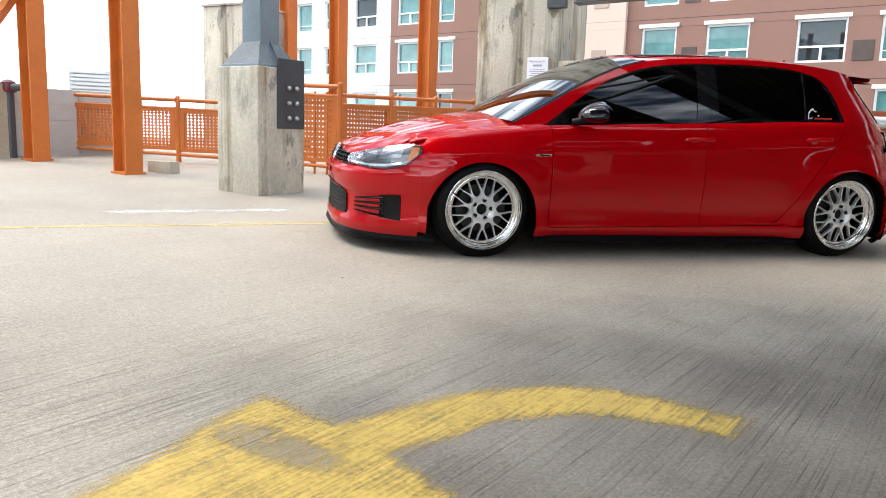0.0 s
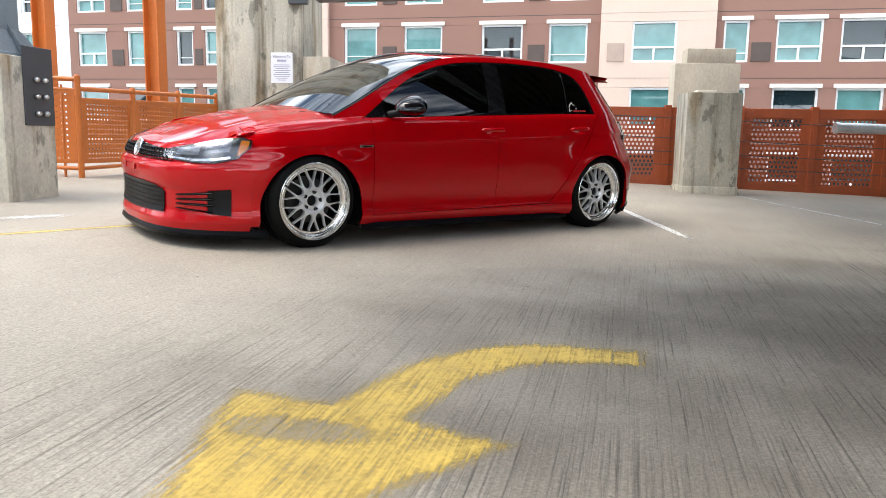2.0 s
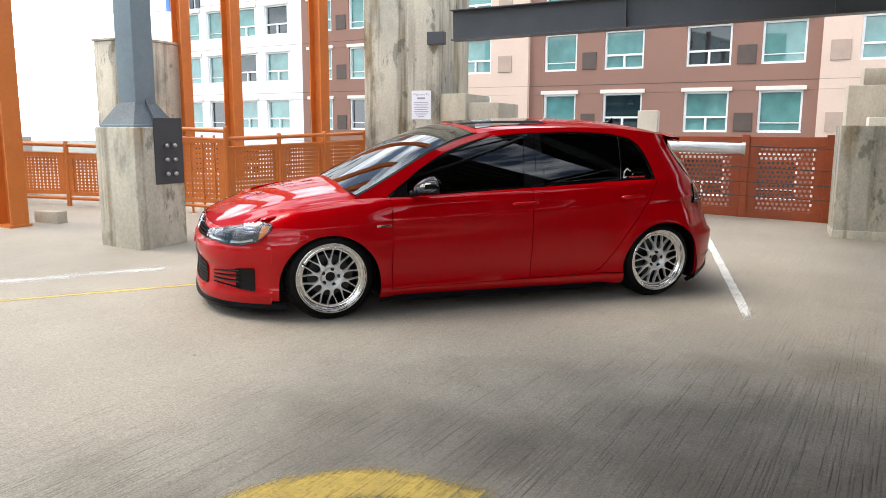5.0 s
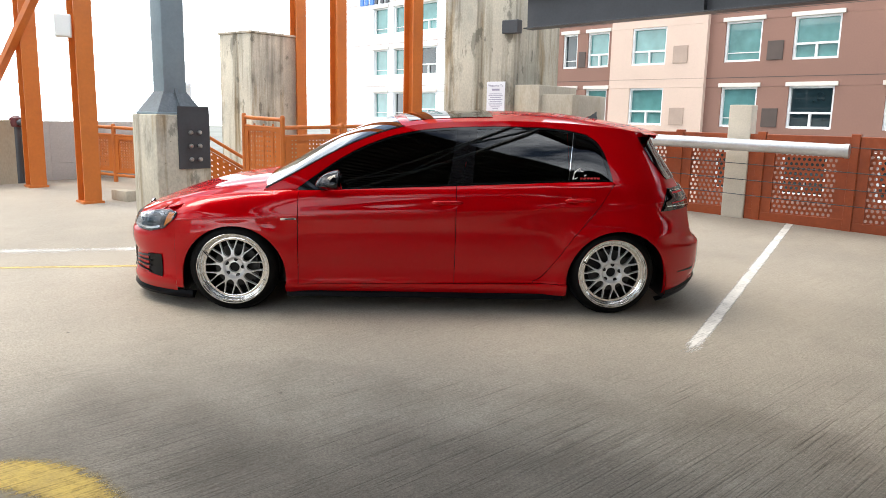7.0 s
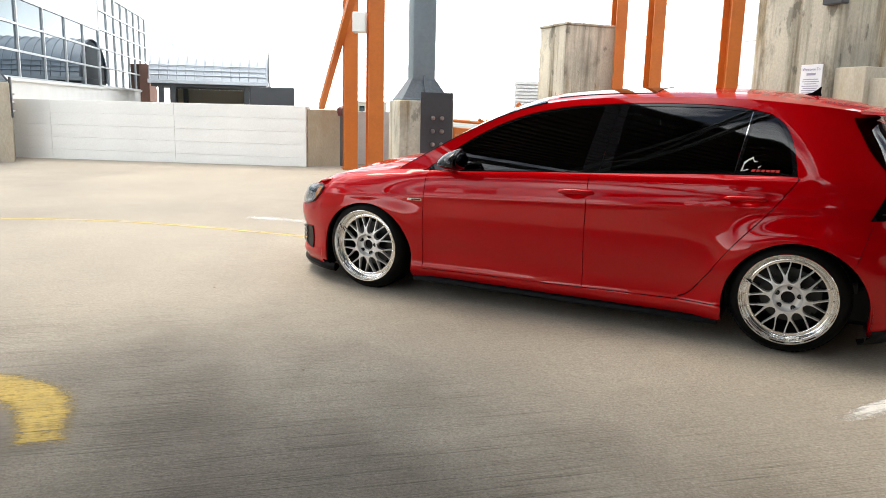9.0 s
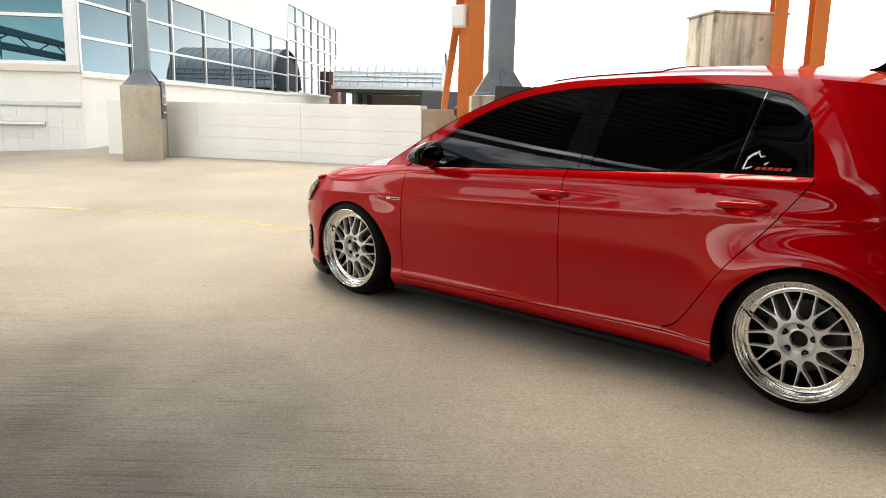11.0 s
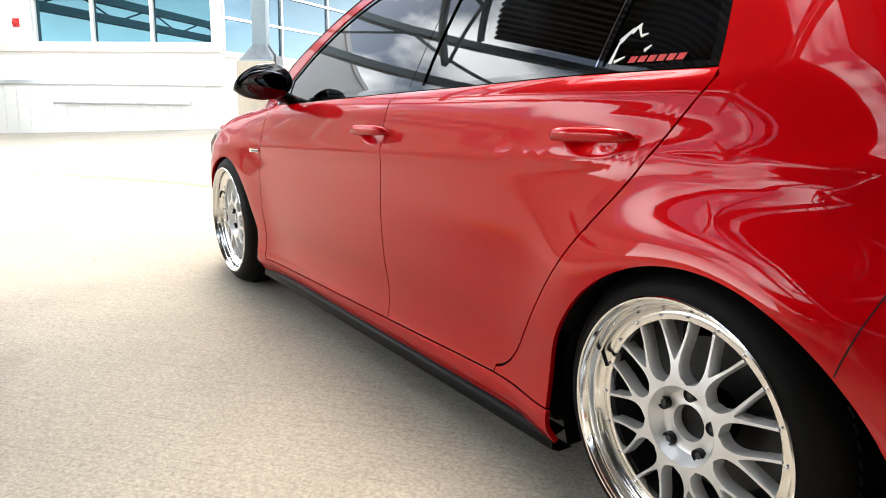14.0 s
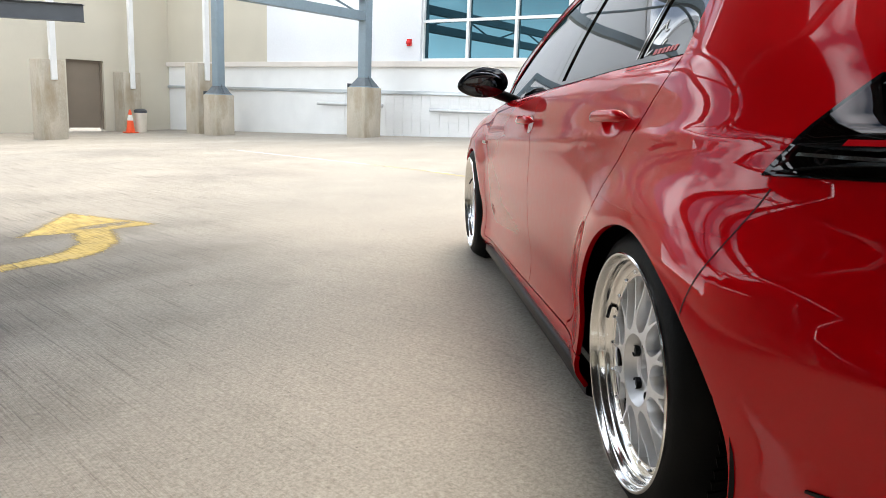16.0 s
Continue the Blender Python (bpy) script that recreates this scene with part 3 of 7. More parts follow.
def pier(x, y, h, w, d, plate_side, name="concrete_pier", label="", post_h=3.2, post=True, mat_c=None, turn=None, seed=0):
    """A chamfered concrete pier that carries a steel post on a flared shoe, with a bolted side plate."""
    e = empty(name, label or "stained concrete pier carrying a blue-grey steel post", "pier", at_deck(x, y, turn), group="steel post piers")
    part("pier_block", nbox(-w / 2, w / 2, -d / 2, d / 2, -0.1, h, 0.018), mat_c or M_CONC, e, smooth=True)
    if post:
        p = bmesh.new()
        box(p, -w * 0.44, w * 0.44, -d * 0.44, d * 0.44, h, h + 0.025, 0.004)
        part("base_plate", p, M_STEEL, e)
        p = bmesh.new()
        box(p, -w * 0.40, w * 0.40, -0.012, 0.012, h + 0.025, h + 0.3, top=0.0)
        for v in p.verts:
            if v.co.z > h + 0.2:
                v.co.x *= 0.36
        part("shoe_fin", p, M_STEEL, e)
        p = bmesh.new()
        box(p, -0.012, 0.012, -d * 0.49, d * 0.49, h + 0.025, h + 0.34)
        for v in p.verts:
            if v.co.z > h + 0.2:
                v.co.y *= 0.30
        part("shoe_fin", p, M_STEEL_MID, e)
        p = bmesh.new()
        box(p, -w * 0.43, w * 0.43, -d * 0.43, d * 0.43, h + 0.02, h + 0.29)
        for v in p.verts:
            if v.co.z > h + 0.2:
                v.co.x *= 0.36
                v.co.y *= 0.36
        part("post_shoe", p, M_STEEL_MID, e)
        part("steel_post", nbox(-0.125, 0.125, -0.125, 0.125, h + 0.2, post_h, 0.015), M_STEEL, e, smooth=True)
    if plate_side:
        sx, sy = plate_side
        p = bmesh.new()
        if sy:
            box(p, -0.07, w / 2 - 0.015, sy * d / 2 - 0.012, sy * d / 2 + 0.012 + 0.012 * sy, h - 0.56, h + 0.09, 0.004)
        else:
            box(p, sx * w / 2 - 0.012, sx * w / 2 + 0.012 + 0.012 * sx, -d * 0.25, d * 0.40, h - 0.56, h + 0.09, 0.004)
        pl = part("side_plate", p, M_STEEL_DK, e, "dark steel side plate")
        for i in range(2):
            for k in range(3):
                z = h - 0.18 - 0.14 * k
                q = bmesh.new()
                if sy:
                    cx, o = 0.06 + 0.10 * i, sy * (d / 2 + 0.024)
                    lathe(q, [(0.0, o + sy * 0.034), (0.014, o + sy * 0.032), (0.023, o + sy * 0.018), (0.024, o)], 10, "y", (cx, 0, z))
                else:
                    cy, o = -0.02 + 0.10 * i, sx * (w / 2 + 0.024)
                    tube(q, (o, cy, z), (o + sx * 0.03, cy, z), 0.022, 10)
                part("bolt", q, M_BOLT, pl, smooth=True)
    return e


p1 = pier(-1.335, 3.10, 1.17, 0.60, 0.56, (0, -1), turn=radians(43), label="stained concrete pier with bolted dark steel plate and blue-grey post", post_h=5.0)
pier(-9.6, 3.42, 1.27, 0.78, 0.66, (0, 1), mat_c=M_CONC_PALE, label="pale concrete pier with grey steel post beside white wall", post_h=4.6, turn=radians(-35))
pier(-15.7, -1.03, 1.26, 0.62, 0.62, (0, -1), mat_c=M_CONC_PALE, label="pale concrete pier with blue-grey steel post and side plate", post_h=3.6, turn=radians(-41))
pier(-17.9, -5.15, 1.12, 0.60, 0.60, (0, -1), mat_c=M_CONC_PALE, label="pale concrete pier with blue-grey steel post near stair tower", post_h=4.6, turn=radians(-41))

# short square bollard pier in front of the right-hand fence
e = empty("concrete_bollard_pier", "weathered grey concrete bollard pier before perforated fence", "pier", at_deck(6.86, 1.86))
part("pier_block", nbox(-0.36, 0.36, -0.30, 0.30, 0.06, 1.33, 0.02), M_CONC, e, smooth=True)
part("pier_foot", nbox(-0.37, 0.37, -0.31, 0.31, -0.1, 0.10, 0.02), M_CONC, e, smooth=True)

# ---- orange portal columns and braces ----


def h_column(x, y, h, name, label, material, w=0.205, d=0.225, turn=None):
    """A rolled steel column: two flanges and a web, on a base plate."""
    e = empty(name, label, "column", at_deck(x, y, turn), group="orange steel columns")
    for s in (-1, 1):
        part("flange", nbox(-w / 2, w / 2, s * d / 2 - 0.012, s * d / 2 + 0.012, -0.02, h, 0.003), material, e)
    part("web", nbox(-0.010, 0.010, -d / 2 + 0.012, d / 2 - 0.012, -0.02, h), material, e)
    part("base_plate", nbox(-w * 0.62, w * 0.62, -d * 0.62, d * 0.62, -0.02, 0.025, 0.004), material, e)
    return e


h_column(-3.99, 5.63, 6.0, "orange_column", "orange painted steel column with scuffed paint", M_ORANGE, turn=radians(41))
h_column(-2.76, 4.40, 6.0, "orange_column", "orange painted steel column holding a small junction box", M_ORANGE, turn=radians(41))
for x, y in ((-0.87, 9.5), (-0.06, 8.78), (1.27, 7.7)):
    h_column(x, y, 6.5, "orange_column", "rust-orange painted steel column behind the railing", M_ORANGE, turn=radians(38))
e = empty("diagonal_brace", "orange painted steel diagonal brace between columns", "brace", group="orange bracing")
b = bmesh.new()
p, q = Vector((-5.16, 6.47, 1.22)), Vector((-2.54, 4.08, 3.7))
box(b, -0.05, 0.05, -0.05, 0.05, 0, (q - p).length, 0.005, Matrix.Translation(p) @ (q - p).to_track_quat("Z", "Y").to_matrix().to_4x4())
part("brace_bar", b, M_ORANGE, e)
e = empty("junction_box", "small pale grey metal junction box on orange column", "junction box", at_deck(-2.88, 4.22, radians(20)))
part("box_body", nbox(-0.09, 0.09, -0.07, 0.07, 1.98, 2.24, 0.012), M_WHITE, e, smooth=True)
part("box_lid", nbox(-0.08, 0.08, -0.082, -0.068, 1.99, 2.23, 0.006), M_WHITE, e)

# ---- guard railing with perforated panels ----


def perforated(bm, w, z0, z1, nx, nz, r, stagger=False, sides=8):
    """A plate with a grid of round holes through it, lying in the xz plane, of real thickness."""
    cw, ch, t = w / nx, (z1 - z0) / nz, 0.004
    made = {}

    def vert(x, y, z):
        k = (round(x, 4), round(y, 4), round(z, 4))
        if k not in made:
            made[k] = bm.verts.new((x, y, z))
        return made[k]

    for i in range(nx):
        for j in range(nz):
            cx, cz = cw * (i + 0.5), z0 + ch * (j + 0.5)
            ox = (cw * 0.22 if j % 2 else -cw * 0.22) if stagger else 0.0
            corner = [(cx + sx * cw / 2, cz + sz * ch / 2) for sx, sz in ((1, 0), (1, 1), (0, 1), (-1, 1), (-1, 0), (-1, -1), (0, -1), (1, -1))]
            hole = [(cx + ox + r * math.cos(a), cz + r * math.sin(a)) for a in (2 * math.pi * k / 8 for k in range(8))]
            for k in range(8):
                m = (k + 1) % 8
                for y, rev in ((-t / 2, False), (t / 2, True)):
                    f = [vert(corner[k][0], y, corner[k][1]), vert(corner[m][0], y, corner[m][1]), vert(hole[m][0], y, hole[m][1]), vert(hole[k][0], y, hole[k][1])]
                    bm.faces.new(f[::-1] if rev else f)
                bm.faces.new((vert(hole[k][0], -t / 2, hole[k][1]), vert(hole[m][0], -t / 2, hole[m][1]), vert(hole[m][0], t / 2, hole[m][1]), vert(hole[k][0], t / 2, hole[k][1])))
    return bm


def railing(p, q, bays, name="guard_railing", label="orange steel guard railing with perforated infill panels", h=1.06, material=None, level=None):
    """A run of railing from p to q on the deck: round posts, top tube, framed perforated panels."""
    material = material or M_ORANGE
    p, q = Vector((*p, 0)), Vector((*q, 0))
    L = (q - p).length
    ang = math.atan2(q.y - p.y, q.x - p.x)
    z0, z1 = fl(p.x, p.y), fl(q.x, q.y)
    m = Matrix.Translation((p.x, p.y, z0)) @ Matrix.Rotation(ang, 4, "Z") @ Matrix.Shear("XY", 4, (0, 0))
    e = empty(name, label, "railing", m, group="orange guard railings")
    dz = (z1 - z0) / L
    part("top_rail", tube(bmesh.new(), (0, 0, h), (L, 0, h + dz * L), 0.026), material, e, smooth=True)
    part("mid_rail", tube(bmesh.new(), (0, 0, h - 0.11), (L, 0, h - 0.11 + dz * L), 0.018), material, e, smooth=True)
    part("bottom_rail", tube(bmesh.new(), (0, 0, 0.10), (L, 0, 0.10 + dz * L), 0.022), material, e, smooth=True)
    bw = L / bays
    for i in range(bays + 1):
        x = bw * i
        b = tube(bmesh.new(), (x, 0, -0.02 + dz * x), (x, 0, h + 0.03 + dz * x), 0.032)
        lathe(b, [(0.032, h + 0.03 + dz * x), (0.024, h + 0.05 + dz * x), (0.0, h + 0.058 + dz * x)], 12, "z", (x, 0, 0))
        part("post", b, material, e, smooth=True)
    for i in range(bays):
        x = bw * i + dz * 0
        g = 0.06
        w = bw - 2 * g
        zb, zt = 0.17, h - 0.14
        b = perforated(bmesh.new(), w, zb, zt, max(4, int(w / 0.050)), 12, 0.0115)
        bmesh.ops.translate(b, verts=b.verts, vec=(x + g, 0, dz * (x + bw / 2)))
        pn = part("perforated_panel", b, material, e)
        b = bmesh.new()
        for z in (zb, zt):
            box(b, g, bw - g, -0.014, 0.014, z - 0.025, z + 0.025)
        for xx in (g, bw - g):
            box(b, xx - 0.03, xx + 0.03, -0.016, 0.016, zb - 0.026, zt + 0.026)
        bmesh.ops.translate(b, verts=b.verts, vec=(x, 0, dz * (x + bw / 2)))
        part("panel_frame", b, material, pn)
    return e


railing((-0.42, 4.72), (1.72, 6.42), 3, h=0.96)
railing((-1.62, 5.56), (-3.92, 6.70), 3, h=0.80)
# stair opening between the two runs
e = empty("stair_handrail", "orange steel sloping stair handrails descending behind pier", "handrail", group="orange guard railings")
for h in (0.0, -0.15):
    part("handrail_tube", tube(bmesh.new(), (-1.72, 5.48, 1.11 + h), (-0.20, 6.69, -0.02 + h), 0.024), M_ORANGE, e, smooth=True)
hp = perforated(bmesh.new(), 1.6, -0.75, -0.20, 18, 7, 0.014)
for v in hp.verts:
    v.co.z -= 0.58 * v.co.x
bmesh.ops.transform(hp, matrix=Matrix.Translation((-1.66, 5.53, 1.08)) @ Matrix.Rotation(radians(38.5), 4, "Z"), verts=hp.verts)
part("perforated_sheet", hp, M_ORANGE, e)
for s in range(4):
    part("baluster", tube(bmesh.new(), (-0.42 - 0.14 * s, 4.72 + 0.11 * s, fl(-0.5, 4.8)), (-0.42 - 0.14 * s, 4.72 + 0.11 * s, fl(-0.5, 4.8) + 1.0), 0.014), M_ORANGE, e, smooth=True)
railing((-0.42, 4.72), (-1.0, 5.17), 1, label="short orange steel railing return at stair head")

# ---- big concrete blocks and the sign column ----
e = empty("concrete_tower_block", "tall stained concrete stair block behind orange columns", "concrete block", at_deck(-1.55, 9.55, PHI))
part("block_body", nbox(-0.46, 0.46, -0.62, 0.62, -8.0, 2.35, 0.02), M_CONC, e, smooth=True)
part("block_cap", nbox(-0.48, 0.48, -0.64, 0.64, 2.35, 2.39, 0.01), M_CONC, e)
e = empty("concrete_wall_column", "broad stained board-marked concrete wall column with notice", "column", at_deck(2.6, 6.45, PHI))
part("shaft", nbox(-0.62, 0.62, -0.62, 0.62, -0.1, 6.2, 0.02), M_CONC, e, smooth=True)
part("corbel", nbox(0.6, 1.02, -0.58, 0.5, -0.1, 1.55, 0.02), M_CONC_PALE, e, smooth=True)
part("corbel_step", nbox(1.0, 1.5, -0.5, 0.5, -0.1, 1.42, 0.02), M_CONC_PALE, e, smooth=True)
part("bearing_bracket", nbox(0.46, 0.72, -0.72, -0.60, 2.24, 2.42, 0.01), M_STEEL_DK, e)
e = empty("notice_sign", "white notice board with printed rules on concrete column", "sign", Matrix.Translation((2.445, 5.765, 0)) @ Matrix.Rotation(PHI, 4, "Z"))
part("sign_board", nbox(-0.155, 0.155, -0.012, 0.0, 1.44, 1.86, 0.003), M_SIGN, e)
part("print_line", nbox(-0.065, 0.065, -0.0145, -0.012, 1.735, 1.762), M_SIGN_TXT, e)
for text, z, s in (("Welcome To", 1.79, 0.048),):
    c = bpy.data.curves.new("sign_words", "FONT")
    c.body, c.size, c.align_x, c.extrude = text, s, "CENTER", 0.001
    dg = new("sign_words", c)
    me = bpy.data.meshes.new_from_object(dg.evaluated_get(bpy.context.evaluated_depsgraph_get()))
    bpy.data.objects.remove(dg)
    me.materials.append(M_SIGN_TXT)
    t = new("sign_words", me)
    t.parent = e
    t.matrix_local = pose(0, -0.0145, z, 90, 0, 0)
for k in range(9):
    w = (0.11, 0.12, 0.09, 0.12, 0.10, 0.12, 0.11, 0.08, 0.05)[k]
    part("print_line", nbox(-w, w, -0.0145, -0.012, 1.685 - 0.026 * k, 1.694 - 0.026 * k), M_SIGN_TXT, e)

# ---- overhead steel beam from the wall column ----


def i_beam(name, p, q, depth, flange, material, label, drop=0.0):
    p, q = Vector(p), Vector(q)
    L = (q - p).length
    m = Matrix.Translation(p) @ (q - p).to_track_quat("X", "Z").to_matrix().to_4x4()
    e = empty(name, label, "beam", m, group="overhead steel beams")
    part("web", nbox(0, L, -0.008, 0.008, 0.012, depth - 0.012), material, e)
    part("bottom_flange", nbox(0, L, -flange / 2, flange / 2, 0, 0.016, 0.003), material, e)
    part("top_flange", nbox(0, L, -flange / 2, flange / 2, depth - 0.016, depth, 0.003), material, e)
    n = max(2, int(L / 2.2))
    for i in range(1, n):
        part("stiffener", nbox(L * i / n - 0.006, L * i / n + 0.006, -flange / 2, flange / 2, 0.016, depth - 0.016), material, e)
    return e


i_beam("overhead_beam", (2.80, 5.36, 2.54), (13.8, -4.2, 2.9), 0.42, 0.22, M_STEEL_DK, "dark grey steel beam spanning from concrete column")

# ---- right-hand perforated fence ----
FA, FB = Vector((4.05, 5.55, 0)), Vector((13.6, -2.75, 0))
fdir = (FB - FA).normalized()
fang = math.atan2(fdir.y, fdir.x)
FN = empty("perforated_fence", "rust-orange steel fence with round perforations", "fence", Matrix.Translation((FA.x, FA.y, fl(FA.x, FA.y))) @ Matrix.Rotation(fang, 4, "Z"))
W = 1.05
for i in range(int((FB - FA).length / W)):
    p = FA + fdir * W * i
    x, z = W * i, fl(p.x, p.y) - fl(FA.x, FA.y)
    zt = 1.08 - fl(FA.x, FA.y)
    part("fence_post", nbox(x - 0.05, x + 0.05, -0.05, 0.05, z - 0.1, zt + 0.17, 0.006), M_RUST, FN)
    b = perforated(bmesh.new(), W - 0.34, z + 0.10, zt, 12, 14, 0.020, stagger=True)
    bmesh.ops.translate(b, verts=b.verts, vec=(x + 0.17, 0, 0))
    sh = part("perforated_sheet", b, M_RUST, FN)
    part("top_band", nbox(x + 0.05, x + W - 0.05, -0.03, 0.03, zt, zt + 0.14, 0.006), M_RUST, sh)
    part("bottom_band", nbox(x + 0.05, x + W - 0.05, -0.03, 0.03, z - 0.08, z + 0.10, 0.006), M_RUST, sh)
    for xx in (0.05, W - 0.17):
        part("side_band", nbox(x + xx, x + xx + 0.12, -0.026, 0.026, z + 0.10, zt), M_RUST, sh)
for (x, y) in ((5.46, 4.40), (7.75, 2.55)):
    e = empty("fence_pier", "slim pale concrete pier between perforated fence panels", "pier", at_deck(x, y, fang), group="pale fence piers")
    part("pier_block", nbox(-0.14, 0.14, -0.12, 0.12, -0.1, 1.42, 0.012), M_PIER_PALE, e, smooth=True)
e = empty("stepped_parapet_pier", "pale stepped concrete pier behind the fence", "pier", at_deck(8.35, 3.0, fang))
part("pier_block", nbox(-0.5, 0.5, -0.2, 0.2, -8.0, 1.85, 0.012), M_CONC_PALE, e, smooth=True)
part("pier_top", nbox(-0.32, 0.42, -0.18, 0.18, 1.85, 2.08, 0.012), M_CONC_PALE, e, smooth=True)
# bumper pipe before the fence
nrm = Vector((fdir.y, -fdir.x, 0))
e = empty("bumper_pipe", "galvanised steel bumper pipe along the perforated fence", "pipe", group="bumper pipes")
part("pipe", tube(bmesh.new(), (4.1, 5.05, 1.12), (6.18, 3.24, 1.06), 0.075, 20), M_GALV, e, smooth=True)
part("end_cap", tube(bmesh.new(), (6.165, 3.253, 1.06), (6.20, 3.223, 1.06), 0.084, 20), M_GALV, e)
for x, y, z in ((4.45, 4.745, 1.11), (6.10, 3.31, 1.062)):
    part("bracket", tube(bmesh.new(), (x, y, z - 0.06), (x + nrm.x * -0.26, y + nrm.y * -0.26, z - 0.06), 0.022, 8), M_STEEL_DK, e)
e = empty("bumper_pipe", "galvanised steel bumper pipe along the perforated fence", "pipe", group="bumper pipes")
part("pipe", tube(bmesh.new(), (8.75, 1.05, 0.95), (13.2, -2.85, 0.85), 0.075, 20), M_GALV, e, smooth=True)
part("end_cap", tube(bmesh.new(), (8.765, 1.037, 0.95), (8.73, 1.068, 0.95), 0.084, 20), M_GALV, e)
for h in (0.31, 0.50, 0.70, 0.99):
    e = empty("guard_cable", "thin steel guard cable strung before the fence", "cable", group="guard cables")
    a, c = FA + nrm * 0.14, FB + nrm * 0.14
    part("cable", tube(bmesh.new(), (a.x, a.y, fl(a.x, a.y) + h), (c.x, c.y, fl(c.x, c.y) + h), 0.006, 6), M_STEEL_DK, e)

# ---- low walls at the deck's edge ----


def wall(name, p, q, z0, z1, t, material, label, cap=None):
    p, q = Vector((*p, 0)), Vector((*q, 0))
    m = Matrix.Translation(p) @ Matrix.Rotation(math.atan2(q.y - p.y, q.x - p.x), 4, "Z")
    e = empty(name, label, "wall", m, kind="structure")
    L = (q - p).length
    part("wall_body", nbox(0, L, 0, t, z0, z1, 0.006), material, e)
    if cap:
        part("wall_cap", nbox(-0.02, L + 0.02, -0.03, t + 0.03, z1, z1 + 0.06, 0.006), cap, e)
    return e


def block_wall(name, p, q, z0, z1, label, material, bw=0.4, bh=0.2, cap=None):
    """A wall faced with separate blocks over recessed joints."""
    e = wall(name, p, q, z0, z1, 0.2, material, label, cap)
    L = (Vector(q) - Vector(p)).length
    nx, nz = int(L / bw), int((z1 - z0) / bh)
    bw, bh = L / nx, (z1 - z0) / nz
    me = bpy.data.meshes.new("block")
    b = nbox(0.002, bw - 0.002, -0.008, 0.0, 0.0035, bh - 0.0035, 0.001)
    b.to_mesh(me)
    b.free()
    me.materials.append(material)
    for j in range(nz):
        for i in range(nx):
            o = new("block", me)
            o.parent = e
            o.location = (bw * i, -0.001 - 0.001 * ((i * 7 + j * 3) % 3), z0 + bh * j)
    return e

# ---- west side: white wall, long building, stair tower ----
WO, WD = Vector((-16.2, 0.0, 0)), Vector((0.643, 0.766, 0))
WN = Vector((0.766, -0.643, 0))


def wl_at(k):
    return (WO + WD * k)[:2]


block_wall("wall_white_block", (-11.25, 3.48), (-4.75, 5.50), 0.0, 1.23, "white painted block parapet wall with fine joints", M_BLOCK, 2.16, 0.205)
wall("wall_beige", (-4.74, 5.53), (-4.36, 5.90), -0.1, 1.18, 0.2, M_BEIGE, "stained beige concrete parapet end beside white wall")
block_wall("wall_grey_block", (-4.45, 6.03), (-3.0, 7.25), -0.05, 1.17, "grey concrete block parapet wall at deck edge", M_CMU, 0.4, 0.2)
e = empty("standpipe", "black fire standpipe with dark red valve beside block wall", "standpipe", at_deck(-4.36, 5.95))
part("riser", tube(bmesh.new(), (0, 0, -0.01), (0, 0, 0.80), 0.06, 14), M_STEEL_DK, e, smooth=True)
part("valve_body", lathe(bmesh.new(), [(0.0, 0.78), (0.085, 0.80), (0.10, 0.86), (0.085, 0.92), (0.04, 0.95), (0.0, 0.96)], 14, "z"), M_VALVE, e, smooth=True)
part("outlet", tube(bmesh.new(), (0.05, 0, 0.86), (0.22, 0.04, 0.86), 0.045, 12), M_STEEL_DK, e, smooth=True)

# the long building on the white wall's line: rendered base, ledge, dark windows
BL = empty("long_building", "white rendered building with dark teal windows", "building", Matrix.Translation((*wl_at(-10.5), 0)) @ Matrix.Rotation(math.atan2(WD.y, WD.x), 4, "Z"))
LEN = 15.4
holes = [(11.0, 15.15), (5.2, 9.6)]
zs = (1.95, 5.2)
part("base_wall", nbox(0, LEN, 0, 0.3, -0.4, zs[0], 0.0), M_BLOCK, BL)
part("upper_wall", nbox(0, LEN, 0, 0.3, zs[1], 8.5, 0.0), M_WHITE_R, BL)
edges = [0] + [x for h in reversed(holes) for x in h] + [LEN]
for a, c in zip(edges[::2], edges[1::2]):
    part("wall_pier", nbox(a, c, 0, 0.3, zs[0], zs[1]), M_STUCCO if a == 0 else M_WHITE_R, BL)
tile = bpy.data.meshes.new("tile")
b = nbox(0.006, 0.294, -0.012, 0.0, 0.006, 0.214, 0.002)
b.to_mesh(tile)
b.free()
tile.materials.append(M_BLOCK)
for i in range(24):
    for j in range(5):
        o = new("tile", tile)
        o.parent = BL
        o.location = (8.1 + 0.30 * i, -0.001, -0.02 + 0.22 * j)
part("ledge", nbox(0, LEN, -0.07, 0.02, 1.10, 1.19, 0.008), M_MULL, BL, "grey metal ledge")
part("ledge", nbox(0, LEN, -0.10, 0.02, 1.80, 1.95, 0.01), M_TRIM, BL)
for a, c in holes[:1]:
    w = part("window", nbox(a, c, 0.16, 0.19, zs[0], zs[1]), M_TEAL, BL, "dark teal window glazing")
    for i in range(4):
        x = a + (c - a) * i / 3
        part("mullion", nbox(x - 0.035, x + 0.035, 0.08, 0.2, zs[0], zs[1]), M_PVC, w)
    for z in (zs[0] + 0.04, 2.95, 4.1, zs[1] - 0.04):
        part("mullion", nbox(a, c, 0.085, 0.195, z - 0.035, z + 0.035), M_PVC, w)
for a, c in holes[1:]:
    part("wall_pier", nbox(a, c, 0.0, 0.3, zs[0], zs[1]), M_WHITE_R, BL)
